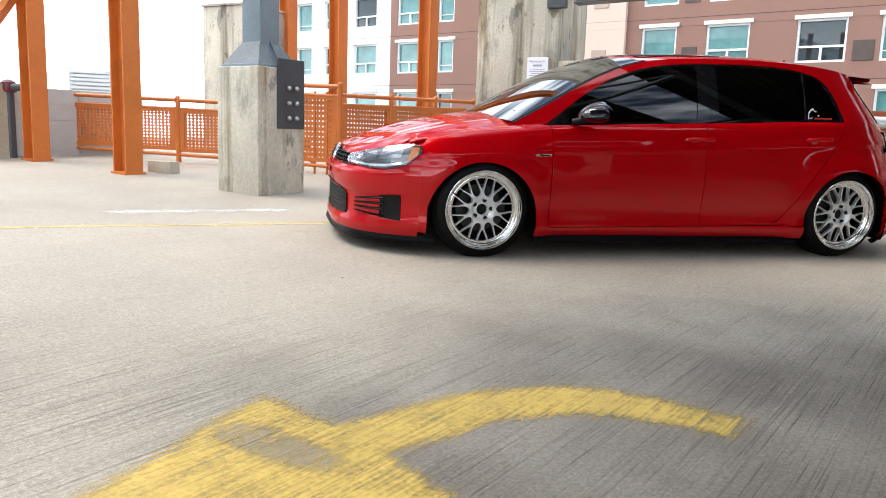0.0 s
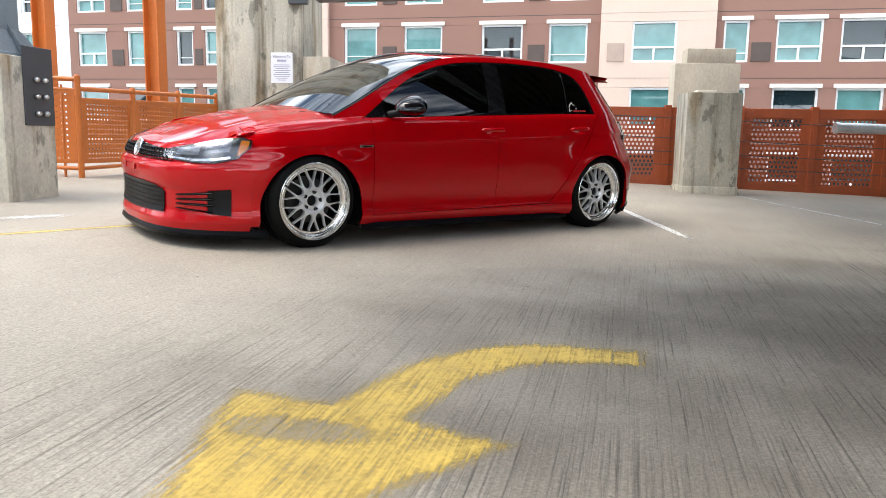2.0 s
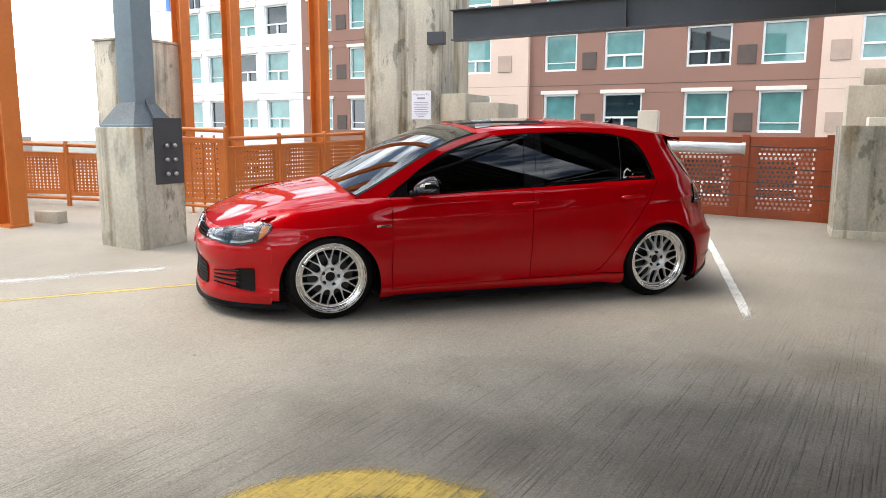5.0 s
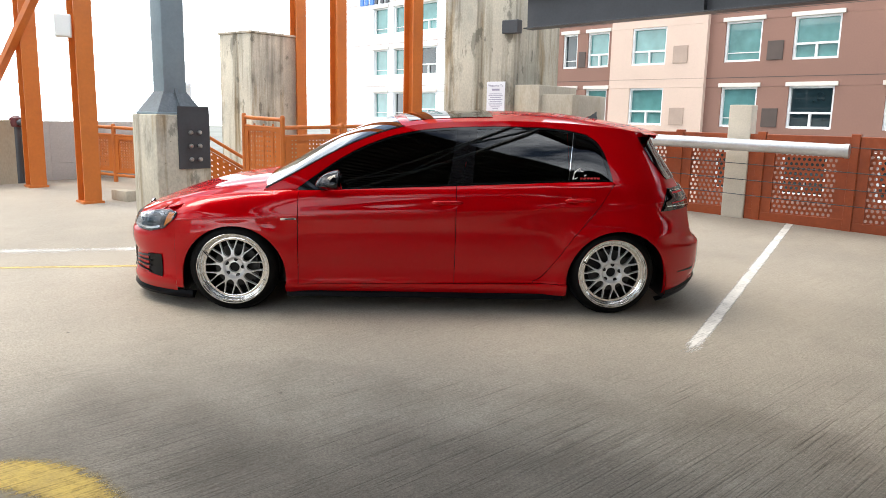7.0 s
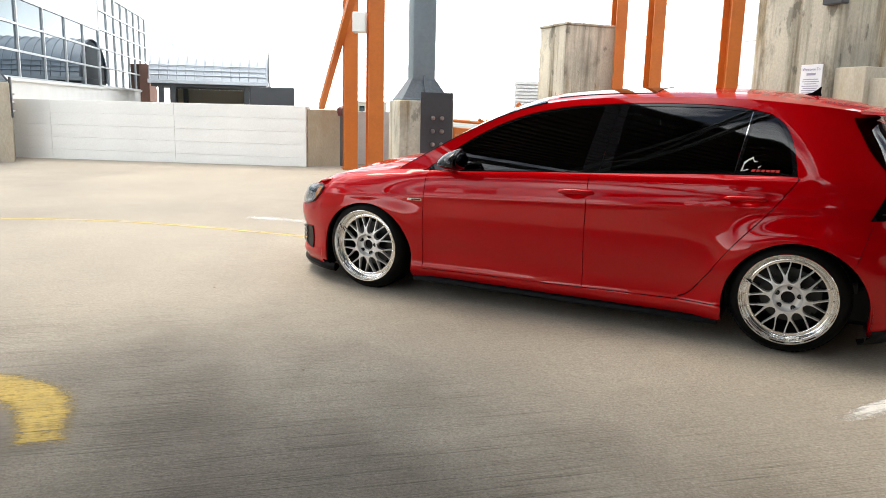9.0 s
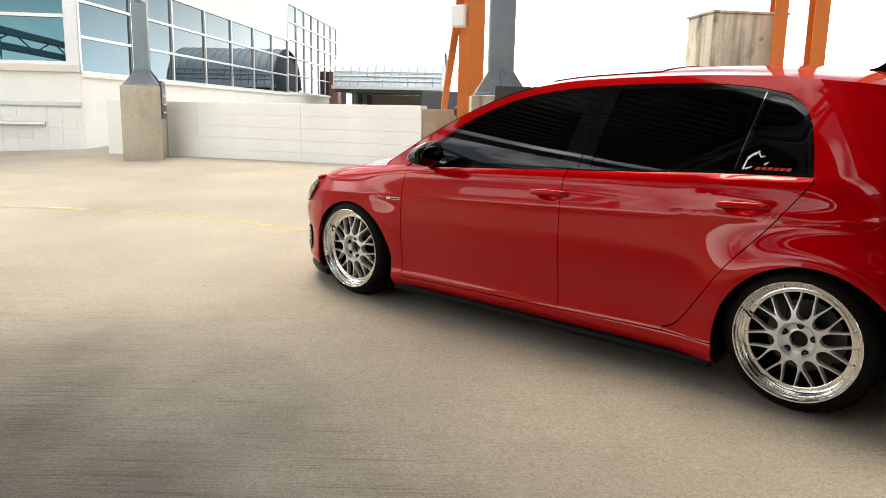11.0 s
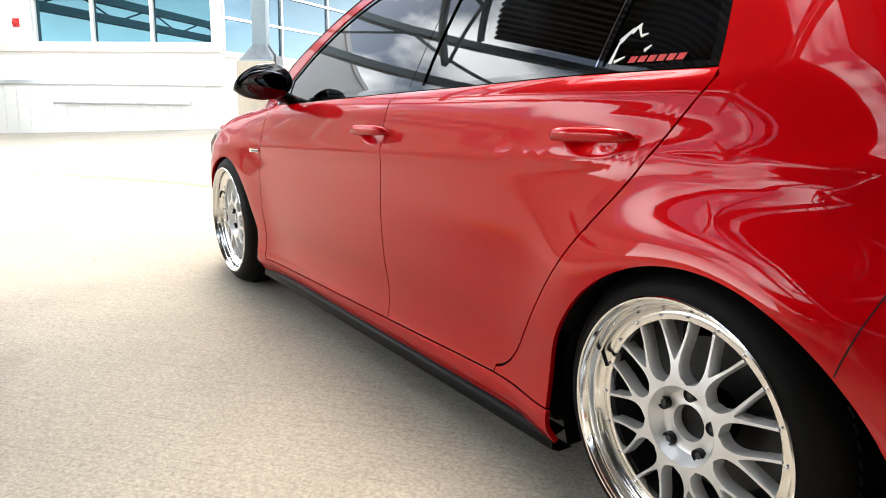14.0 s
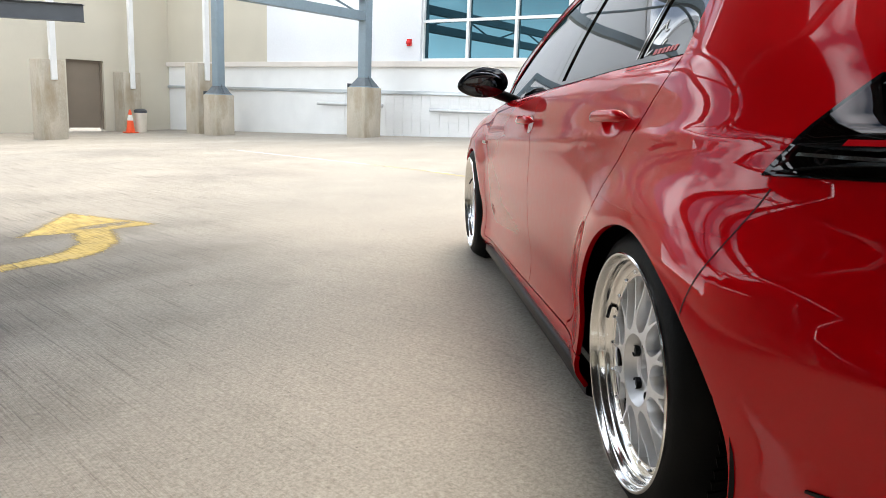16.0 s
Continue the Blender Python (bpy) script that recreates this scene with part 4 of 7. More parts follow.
part("gable_wall", nbox(LEN - 0.3, LEN, 0.3, 8.0, -0.4, 1.85), M_BLOCK, BL)
part("roof", nbox(-0.1, LEN + 0.1, -0.1, 10.0, 8.5, 8.7), M_WHITE_R, BL)
e = empty("wall_lamp", "small red alarm lamp on white wall", "lamp", Matrix.Translation((*wl_at(0.15), 2.42)) @ Matrix.Rotation(math.atan2(WD.y, WD.x), 4, "Z"))
part("lamp_base", nbox(-0.07, 0.07, -0.05, 0.0, -0.09, 0.09, 0.01), M_RED, e)
part("lamp_lens", lathe(bmesh.new(), [(0.06, -0.05), (0.055, -0.09), (0.03, -0.11), (0.0, -0.115)], 12), M_RED, e, smooth=True)
for k0, k1, z in ((-3.0, -0.6, 0.78), (1.0, 4.2, 0.72)):
    e = empty("wall_rail", "long galvanised bumper tube along white wall", "rail", group="wall bumper tubes")
    a, c = WO + WD * k0 + WN * 0.16, WO + WD * k1 + WN * 0.16
    part("tube", tube(bmesh.new(), (a.x, a.y, z), (c.x, c.y, z), 0.05, 12), M_GALV, e, smooth=True)
    for f in (0.1, 0.9):
        s = a.lerp(c, f)
        part("bracket", tube(bmesh.new(), (s.x, s.y, z), (s.x - WN.x * 0.16, s.y - WN.y * 0.16, z), 0.03, 8), M_GALV, e)

# curtain-wall wing running back from the corner
CD = Vector((-0.629, 0.777, 0))
CC = Vector((*wl_at(4.92), 0))
cang = math.atan2(CD.y, CD.x)


def curtain(name, k0, cols, step, z0, rows, rise, label, top=0.0):
    """A glazed wing along the building's side: panes between mullions and transoms on a white plinth."""
    e = empty(name, label, "building", Matrix.Translation(CC + CD * k0) @ Matrix.Rotation(cang, 4, "Z"))
    length, z1 = cols * step, z0 + rows * rise
    part("plinth", nbox(0, length, 0.02, 0.3, -2, z0 - 0.10), M_BLOCK, e)
    part("sill", nbox(0, length, -0.06, 0.3, z0 - 0.10, z0 - 0.02, 0.008), M_BLOCK, e)
    for i in range(cols):
        for r in range(rows):
            part("glass_pane", nbox(i * step + 0.035, (i + 1) * step - 0.035, 0.05, 0.07, z0 + r * rise + 0.03, z0 + (r + 1) * rise - 0.03), M_CURTAIN, e)
    for i in range(cols + 1):
        part("mullion", nbox(i * step - 0.035, i * step + 0.035, 0.0, 0.12, z0, z1), M_MULL, e)
    for r in range(rows + 1):
        part("transom", nbox(0, length, 0.006, 0.12, z0 + r * rise - 0.03, z0 + r * rise + 0.03), M_MULL, e)
    part("back_wall", nbox(0.2, length, 0.3, 6.0, -2, z1 + top), M_WHITE_R, e)
    if top:
        part("parapet_wall", nbox(0, length, 0.02, 0.29, z1 + 0.035, z1 + top), M_WHITE_R, e)
    return e


curtain("glass_wing", 0.05, 7, 2.4, 1.81, 3, 0.73, "blue glass curtain wall wing with aluminium mullions", 4.5)
curtain("glass_tower", 16.88, 7, 1.5, 1.85, 5, 0.74, "tall blue glass curtain wall block")

# barrel-roofed plant house
BR = empty("barrel_roof_house", "plant house with curved standing-seam metal roof", "building",
           Matrix.Translation((-24.0, 23.5, 0)) @ Matrix.Rotation(radians(39), 4, "Z"))
BW, BH, BZ = 2.65, 1.75, 2.25


def barrel(u, a, out=0.0):
    return (u, -(BW + out) * math.cos(a), BZ + (BH + out) * math.sin(a))


b = bmesh.new()
grid(b, barrel, lin(-2.55, 2.55, 12), lin(0, math.pi, 28), flip=True)
part("barrel_roof", b, M_ROOF, BR, smooth=True)
for i in range(14):
    u = -2.5 + 5.0 * i / 13
    b = bmesh.new()
    for p, q in zip(lin(0, math.pi, 20), lin(0, math.pi, 20)[1:]):
        tube(b, barrel(u, p, 0.02), barrel(u, q, 0.02), 0.03, 5, False)
    part("seam", b, M_ROOF, BR, smooth=True)
for a in (0.12, 0.24, 0.36):
    part("snow_rail", tube(bmesh.new(), barrel(-2.5, a, 0.07), barrel(2.5, a, 0.07), 0.03, 6), M_ROOF, BR, smooth=True)
for sg in (-1, 1):
    b = bmesh.new()
    b.faces.new([b.verts.new(barrel(sg * 2.45, a, -0.05)) for a in lin(0, math.pi, 28)])
    part("end_panel", b, M_STEEL_DK, BR)
part("eaves_beam", nbox(-2.6, 2.6, -BW - 0.06, -BW + 0.25, BZ - 0.16, BZ, 0.01), M_ROOF, BR)
part("eaves_beam", nbox(-2.6, 2.6, BW - 0.25, BW + 0.06, BZ - 0.16, BZ, 0.01), M_ROOF, BR)
part("soffit", nbox(-2.5, 2.5, -BW + 0.26, BW - 0.26, BZ - 0.30, BZ - 0.02), M_STEEL_DK, BR)
for x in (-2.1, -1.6, 1.6, 2.1):
    for y in (-BW + 0.4, BW - 0.4):
        part("leg", nbox(x - 0.11, x + 0.11, y - 0.1, y + 0.1, -3, BZ - 0.3), M_STEEL_DK, BR)
part("base", nbox(-3.0, 3.0, -BW - 0.3, BW + 0.3, -4, 1.25), M_TRIM, BR)
part("back_wall", nbox(-2.4, 2.4, BW - 0.2, BW - 0.05, 1.25, BZ - 0.3), M_STUCCO, BR)
e = empty("plant_box", "low dark rooftop plant housing", "plant housing", Matrix.Translation((-18.6, 21.3, 0)) @ Matrix.Rotation(radians(38), 4, "Z"))
part("housing", nbox(-0.9, 0.9, -0.6, 0.6, -4, 1.98, 0.02), M_STEEL_DK, e)
e = empty("far_block", "distant brown rooftop block", "building", Matrix.Translation((-30, 24, 0)) @ Matrix.Rotation(radians(38), 4, "Z"))
part("wall", nbox(-0.9, 0.9, -1, 1, -8, 3.15), M_BROWN, e)
e = empty("far_block", "distant pale louvred rooftop screen", "building", Matrix.Translation((-6.0, 18.8, 0)) @ Matrix.Rotation(radians(18), 4, "Z"))
for i in range(9):
    part("louvre", nbox(-0.5, 0.5, -0.05, 0.05, 1.24 + 0.108 * i, 1.31 + 0.108 * i), M_WHITE, e)
part("screen_frame", nbox(-0.54, 0.54, 0.05, 0.12, -10, 2.24), M_WHITE_R, e)
e = empty("far_block", "distant beige rooftop house with small dark windows", "building", Matrix.Translation((-30.0, 46.0, 0)) @ Matrix.Rotation(radians(32), 4, "Z"))
part("wall", nbox(-1.6, 1.6, 0, 2.0, -10, 1.66), M_STUCCO, e)
part("roof", nbox(-1.7, 1.7, -0.1, 2.1, 1.66, 1.78, 0.01), M_TRIM, e)
for x in (-1.1, -0.3, 0.5, 1.2):
    part("window", nbox(x - 0.2, x + 0.2, -0.02, 0.02, 0.75, 1.40), M_PANE_DK, e)

# stair tower wall with door, steps and piers
TO = Vector((*wl_at(-10.5), 0))
tang = radians(-41)
ST = empty("stair_tower", "cream rendered stair tower wall with bronze door", "building", Matrix.Translation(TO) @ Matrix.Rotation(tang, 4, "Z"))
part("wall", nbox(0, 2.33, 0, 0.3, -0.6, 7.0), M_STUCCO, ST)
part("wall", nbox(3.52, 12.0, 0, 0.3, -0.6, 7.0), M_STUCCO, ST)
part("wall", nbox(2.33, 3.52, 0, 0.3, 1.82, 7.0), M_STUCCO, ST)
dr = part("door", nbox(2.38, 3.47, 0.10, 0.15, -0.25, 1.77, 0.004), M_DOOR, ST, "bronze painted double door")
part("door_frame", nbox(2.33, 2.39, 0.05, 0.2, -0.3, 1.82), M_DOOR, dr)
part("door_frame", nbox(3.46, 3.52, 0.05, 0.2, -0.3, 1.82), M_DOOR, dr)
part("door_frame", nbox(2.39, 3.46, 0.05, 0.2, 1.76, 1.82), M_DOOR, dr)
part("door_gap", nbox(2.92, 2.93, 0.095, 0.101, -0.2, 1.74), M_STEEL_DK, dr)
part("push_bar", nbox(2.50, 2.86, 0.05, 0.09, 0.75, 0.80, 0.01), M_MULL, dr)
part("band", nbox(0, 12, -0.03, 0.02, 2.75, 2.83, 0.005), M_TRIM, ST)
course = bpy.data.meshes.new("block_course")
b = nbox(0.006, 0.994, -0.016, 0.0, 0.006, 0.214, 0.003)
b.to_mesh(course)
b.free()
course.materials.append(M_STUCCO)
for j in range(12):
    for i in range(12):
        x, z = i * 1.0, -0.1 + 0.22 * j
        if (x + 1 > 2.32 and x < 3.53 and z < 1.85) or z > 2.52:
            continue
        o = new("block_course", course)
        o.parent = ST
        o.location = (x, -0.001, z)
part("door_surround", nbox(2.18, 2.33, -0.03, 0.02, -0.3, 1.97, 0.005), M_WHITE_R, dr)
part("door_surround", nbox(3.52, 3.67, -0.03, 0.02, -0.3, 1.97, 0.005), M_WHITE_R, dr)
part("door_surround", nbox(2.33, 3.52, -0.03, 0.02, 1.82, 1.97, 0.005), M_WHITE_R, dr)
part("stair_back", nbox(4.4, 6.6, 0.57, 0.75, -0.4, 2.6), M_STUCCO, ST)
for s in range(7):
    part("stair_step", nbox(4.6, 6.4, -1.4 + 0.28 * s, -1.4 + 0.28 * (s + 1), -0.4, -0.2 + 0.17 * (s + 1), 0.01), M_CONC_PALE, ST)
for x, y, w, h, n in ((-16.15, -9.02, 0.60, 2.0, "pale concrete pier block with white post"), (-19.2, -5.95, 0.62, 2.05, "pale stained concrete pier block with white post"),
                      (-21.25, -8.72, 0.60, 1.85, "weathered concrete pier block with white post")):
    e = empty("pier_block_column", n, "pier", at_deck(x, y), group="tower piers")
    part("pier_block", nbox(-w / 2, w / 2, -w / 2, w / 2, -0.2, h, 0.02), M_CONC_PALE, e, smooth=True)
    part("white_post", nbox(-0.075, 0.075, w / 2 - 0.06, w / 2 + 0.06, h - 0.5, 6.5, 0.01), M_WHITE, e)
e = empty("traffic_cone", "orange traffic cone with white sleeve by stair tower", "traffic cone", at_deck(-19.85, -8.22))
part("cone_base", nbox(-0.17, 0.17, -0.17, 0.17, 0, 0.04, 0.01), M_CONE, e)
part("cone_body", lathe(bmesh.new(), [(0.13, 0.04), (0.085, 0.38)], 20, "z"), M_CONE, e, smooth=True)
part("cone_sleeve", lathe(bmesh.new(), [(0.086, 0.38), (0.060, 0.55)], 20, "z"), M_CONE_W, e, smooth=True)
part("cone_tip", lathe(bmesh.new(), [(0.059, 0.55), (0.03, 0.70), (0.0, 0.71)], 20, "z"), M_CONE, e, smooth=True)
e = empty("litter_bin", "pale litter bin with dark lid by stair tower", "litter bin", at_deck(-20.15, -8.0))
part("bin_body", lathe(bmesh.new(), [(0.0, 0.0), (0.17, 0.0), (0.19, 0.60), (0.19, 0.62)], 20, "z"), M_PIER_PALE, e, smooth=True)
part("bin_lid", lathe(bmesh.new(), [(0.195, 0.60), (0.195, 0.68), (0.12, 0.72), (0.0, 0.72)], 20, "z"), M_STEEL_DK, e, smooth=True)

e = empty("kerb_block", "short pale concrete kerb block beside orange column", "kerb", at_deck(-2.42, 4.62, radians(-38)))
part("block", nbox(-0.17, 0.17, -0.08, 0.08, -0.02, 0.13, 0.015), M_CONC_PALE, e, smooth=True)

# ---- steel truss canopy overhead ----


def truss(p, q, depth, label="blue-grey steel lattice truss overhead", material=None, cw=0.07, bay=1.1):
    """Two chords with zigzag web bars."""
    p, q = Vector(p), Vector(q)
    L = (q - p).length
    m = Matrix.Translation(p) @ (q - p).to_track_quat("X", "Z").to_matrix().to_4x4()
    e = empty("roof_truss", label, "truss", m, group="overhead trusses")
    material = material or M_STEEL
    part("bottom_chord", nbox(0, L, -cw, cw, 0, 2 * cw, 0.006), material, e)
    part("top_chord", nbox(0, L, -cw, cw, depth - 2 * cw, depth, 0.006), material, e)
    n = max(3, int(L / bay))
    for i in range(n):
        a, c = L * i / n, L * (i + 1) / n
        z = (0.1, depth - 0.1) if i % 2 == 0 else (depth - 0.1, 0.1)
        part("web_bar", tube(bmesh.new(), (a, 0, z[0]), (c, 0, z[1]), 0.026, 8), material, e)
    return e


truss((-15.7, -1.03, 2.86), (-4.2, -11.0, 2.86), 0.72, cw=0.11, bay=1.9)
i_beam("overhead_beam", (-14.9, -7.6, 2.45), (-14.3, -11.5, 2.45), 0.40, 0.25, M_STEEL_DK, "dark grey steel beam at stair tower")
# corrugated shade deck, out of view, in strips along the deck's axes, with an open slot between the first two
DZ = 3.8
SD = empty("shade_canopy_roof", "corrugated metal deck roof in strips over drive lane, partly added to block light", "roof", Matrix.Rotation(PHI, 4, "Z"))
# second strip widened and last one added unseen, to cut light on the lane
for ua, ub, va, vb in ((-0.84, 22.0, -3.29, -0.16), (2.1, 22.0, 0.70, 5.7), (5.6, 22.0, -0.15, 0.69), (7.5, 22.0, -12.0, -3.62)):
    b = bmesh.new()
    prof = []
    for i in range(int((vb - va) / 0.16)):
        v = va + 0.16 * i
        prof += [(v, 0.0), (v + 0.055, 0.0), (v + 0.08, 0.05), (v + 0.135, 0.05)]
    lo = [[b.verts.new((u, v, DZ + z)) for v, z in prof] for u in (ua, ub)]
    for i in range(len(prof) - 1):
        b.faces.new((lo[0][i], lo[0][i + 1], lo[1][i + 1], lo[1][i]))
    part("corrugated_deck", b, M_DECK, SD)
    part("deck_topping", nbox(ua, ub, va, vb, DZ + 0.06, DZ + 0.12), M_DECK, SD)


def deck_truss(u0, v0, u1, v1, z0, z1, depth, cw=0.07, bay=1.1):
    p, q = gf(u0, v0, z0), gf(u1, v1, z1)
    return truss(p, q, depth, cw=cw, bay=bay)


deck_truss(-8.6, -3.44, 22.0, -3.44, DZ - 1.02, DZ - 1.02, 0.95, 0.065, 2.1)
deck_truss(-3.04, 1.10, 22.0, 1.10, DZ - 0.75, DZ - 0.75, 0.70, 0.05, 1.6)
for u in (-5.6, -0.95, 2.4, 5.6, 8.8, 12.0, 15.2):
    deck_truss(u, -3.3, u, 1.05, DZ - 0.72, DZ - 0.72, 0.66, 0.032, 0.9)
for u, v in ((9.5, -3.44), (16.0, -3.44), (16.0, 1.10)):
    x, y, _ = gf(u, v)
    pier(x, y, 1.15, 0.6, 0.6, None, post_h=DZ - 0.75 - fl(x, y), mat_c=M_CONC_PALE)
# unseen walls added to keep low sky off the floor and car reflections
wall("unseen_wall_south", (18, -15.0), (-1.5, -15.0), -1.6, 3.2, 0.25, M_CONC, "unseen plain concrete wall added to block south light")
wall("wall_parapet", (-1.52, -15.0), (-14, -15.0), -1.6, 0.9, 0.25, M_CONC_PALE, "unseen plain concrete parapet added behind the drive lane")
wall("unseen_wall_east", (17.5, -14.8), (17.5, 1.0), -1.6, 4.8, 0.25, M_CONC, "unseen plain concrete wall added to block east light")

# ---- apartment building beyond the fence ----
AP = empty("apartment_building", "brown, tan and white rendered apartment block with green-tinted windows", "building",
           Matrix.Translation((13.13, 21.48, 0)) @ Matrix.Rotation(radians(-50), 4, "Z"))
K = 0.92
ZR = (-1.04, 1.22, 3.50, 5.70, 7.90)
HW = 1.40
secs = [(-25.8, -14.45, M_WHITE_R, 0.0), (-14.45, -6.1, M_BROWN, 0.0), (-6.1, -1.62, M_TAN, -0.18), (-1.62, 9.65, M_BROWN, 0.0), (9.65, 13.9, M_TAN, -0.18), (13.9, 36.0, M_BROWN, 0.0)]
wins = [(-23.3, -22.0, "s"), (-21.4, -20.2, "s"), (-19.2, -17.7, "m"), (-17.0, -15.4, "m"), (-14.0, -12.5, "m"), (-11.4, -10.45, "s"), (-8.9, -8.08, "s"), (-7.5, -6.35, "m"),
        (-5.05, -3.4, "m"), (-0.95, 0.5, "s"), (1.68, 3.3, "m"), (4.95, 6.6, "m"), (7.65, 9.15, "s"), (10.85, 12.5, "m"), (14.2, 15.1, "s"),
        (16.05, 17.65, "m"), (18.25, 19.85, "m"), (22.0, 23.5, "s"), (24.6, 26.2, "m"), (28.2, 29.8, "m"), (31.0, 32.6, "m")]
vents = [(-12.2, -11.6), (-7.98, -7.4 - 0.2), (-3.05, -2.4), (0.75, 1.35), (6.82, 7.48), (9.93, 10.57), (15.2, 15.88), (20.3, 20.95), (26.6, 27.3)]


def facade_strip(u0, u1, m, off):
    """Wall of one bay with real openings: solid bands between storeys, piers between windows."""
    s = off
    ws = [(a * K, c * K, t) for a, c, t in wins if a > u0 and c < u1]
    zc = -14.0
    for z in ZR + (99,):
        zt = z if z < 50 else ZR[-1] + 4.2
        if zc < zt:
            part("wall_band", nbox(u0 * K, u1 * K, s, s + 0.35, zc, zt - 0.006), m, AP)
        if z > 50:
            break
        xs = [u0 * K] + [v for a, c, _ in ws for v in (a, c)] + [u1 * K]
        for a, c in zip(xs[::2], xs[1::2]):
            part("wall_pier", nbox(a, c, s, s + 0.35, z - 0.006, z + HW), m, AP)
        for n, (a, c, t) in enumerate(ws):
            dark = z < 0 or (n * 5 + int(z * 3)) % 4 == 0
            w = part("window", nbox(a, c, s + 0.16, s + 0.17, z, z + HW), M_PANE_DK if dark else M_PANE, AP)
            for xx in (a, c - 0.07):
                part("window_frame", nbox(xx, xx + 0.07, s + 0.05, s + 0.16, z, z + HW), M_PVC, w)
            for zz in (z, z + HW - 0.07):
                part("window_frame", nbox(a + 0.07, c - 0.07, s + 0.05, s + 0.16, zz, zz + 0.07), M_PVC, w)
            if t == "m":
                part("window_frame", nbox(a + 0.07, c - 0.07, s + 0.07, s + 0.16, z + 0.48, z + 0.55), M_PVC, w)
                part("window_frame", nbox((a + c) / 2 - 0.035, (a + c) / 2 + 0.035, s + 0.07, s + 0.16, z + 0.07, z + 0.48), M_PVC, w)
            else:
                part("window_frame", nbox(a + 0.07, c - 0.07, s + 0.12, s + 0.16, z + 0.30, z + 0.33), M_PVC, w)
            if m is not M_TAN:
                part("lintel", nbox(a - 0.1, c + 0.1, s - 0.06, s + 0.05, z + HW, z + HW + 0.14, 0.006), M_TRIM, AP)
        zc = z + HW + 0.006
    for z in (0.70, 2.95, 5.2, 7.4):
        part("render_joint", nbox(u0 * K, u1 * K, s - 0.004, s + 0.01, z - 0.012, z + 0.012), M_VENT if m is M_BROWN else M_VENT_TAN, AP)
    for a, c in vents:
        if a > u0 and c < u1:
            for z in ZR:
                v = part("vent", nbox(a * K, c * K, s - 0.03, s + 0.01, z + 0.02, z + 0.66, 0.008), M_VENT_TAN if m is M_TAN else M_VENT, AP)


for u0, u1, m, off in secs:
    facade_strip(u0, u1, m, off)
part("roof", nbox(-25.8 * K, 36 * K, -0.4, 12.0, ZR[-1] + 4.2, ZR[-1] + 4.5), M_TRIM, AP)
part("end_wall", nbox(-25.8 * K, -25.8 * K + 0.3, 0.36, 12.0, -14, ZR[-1] + 4.19), M_WHITE_R, AP)
for i, (w, h) in enumerate(((0.28, 0.9), (0.22, 0.6), (0.3, 0.75), (0.16, 0.9), (0.26, 0.6), (0.26, 0.6))):
    part("sign_shape", nbox(-22.6 + 0.45 * i, -22.6 + 0.45 * i + w, -0.08, -0.01, 7.35, 7.35 + h), M_BLUE if i < 3 else M_STEEL_DK, AP)

# ---- the red hatchback ----
M_PAINT = mat("red_car_paint", (0.43, 0.0002, 0.003), 0.42, metal=0.25, var=0.03, scale=40, fine=900, coat=0.78, spec=0.0)
M_PAINT.node_tree.nodes["Principled BSDF"].inputs["Coat IOR"].default_value = 1.5
M_BLACKG = mat("gloss_black_trim", (0.005, 0.005, 0.006), 0.03, var=0.1, spec=0.5)
M_BLACKP = mat("black_plastic", (0.005, 0.005, 0.006), 0.4, var=0.15, fine=200, bump=0.05, spec=0.2)
M_TINT = glass_mat("dark_tinted_glass", (0.02, 0.022, 0.026))
M_SCREEN = glass_mat("windscreen_glass", (0.08, 0.09, 0.09))
M_LENS = glass_mat("clear_lens", (0.92, 0.93, 0.95))
M_REDLENS = glass_mat("dark_red_lens", (0.06, 0.003, 0.004))
M_CHROME = mat("chrome", (0.78, 0.78, 0.80), 0.06, metal=1.0, var=0.02)
M_POLISH = mat("polished_rim_lip", (0.86, 0.85, 0.83), 0.13, metal=1.0, var=0.04, scale=20, fine=400)
M_SPOKE = mat("silver_brushed_spokes", (0.74, 0.74, 0.75), 0.38, metal=0.65, var=0.06, scale=20, fine=500)
M_TYRE = mat("tyre_rubber", (0.004, 0.004, 0.004), 0.55, var=0.2, scale=8, fine=200, bump=0.1, spec=0.1)
# steel coloured darker so the gaps behind the spokes look shaded
M_DISC = mat("darkened_wheel_steel", (0.05, 0.05, 0.05), 0.4, metal=0.8, var=0.15)
M_AMBER = mat("amber_reflector", (0.85, 0.25, 0.02), 0.2, var=0.05)
M_HOUSE = mat("headlight_housing", (0.035, 0.038, 0.042), 0.3, metal=0.3, var=0.1)
M_CABIN = mat("dark_cabin_trim", (0.018, 0.018, 0.019), 0.7, var=0.2)
M_STICK = mat("white_vinyl", (0.75, 0.75, 0.75), 0.4, var=0.03)
M_LAMPRED = mat("red_lamp_strip", (0.55, 0.006, 0.012), 0.1, var=0.05)
# dark mirror colour stands in for the dim surroundings it would reflect
M_MIRROR = mat("darkened_mirror_glass", (0.07, 0.075, 0.085), 0.03, metal=1.0, var=0.05)
M_SKIRT = mat("satin_black_skirt", (0.004, 0.004, 0.005), 0.3, var=0.15, fine=300, bump=0.03, spec=0.06)
M_REFL = mat("lamp_reflector", (0.16, 0.165, 0.18), 0.16, metal=1.0, var=0.1, fine=30)
M_STICKR = mat("red_vinyl", (0.5, 0.02, 0.02), 0.4, var=0.03)

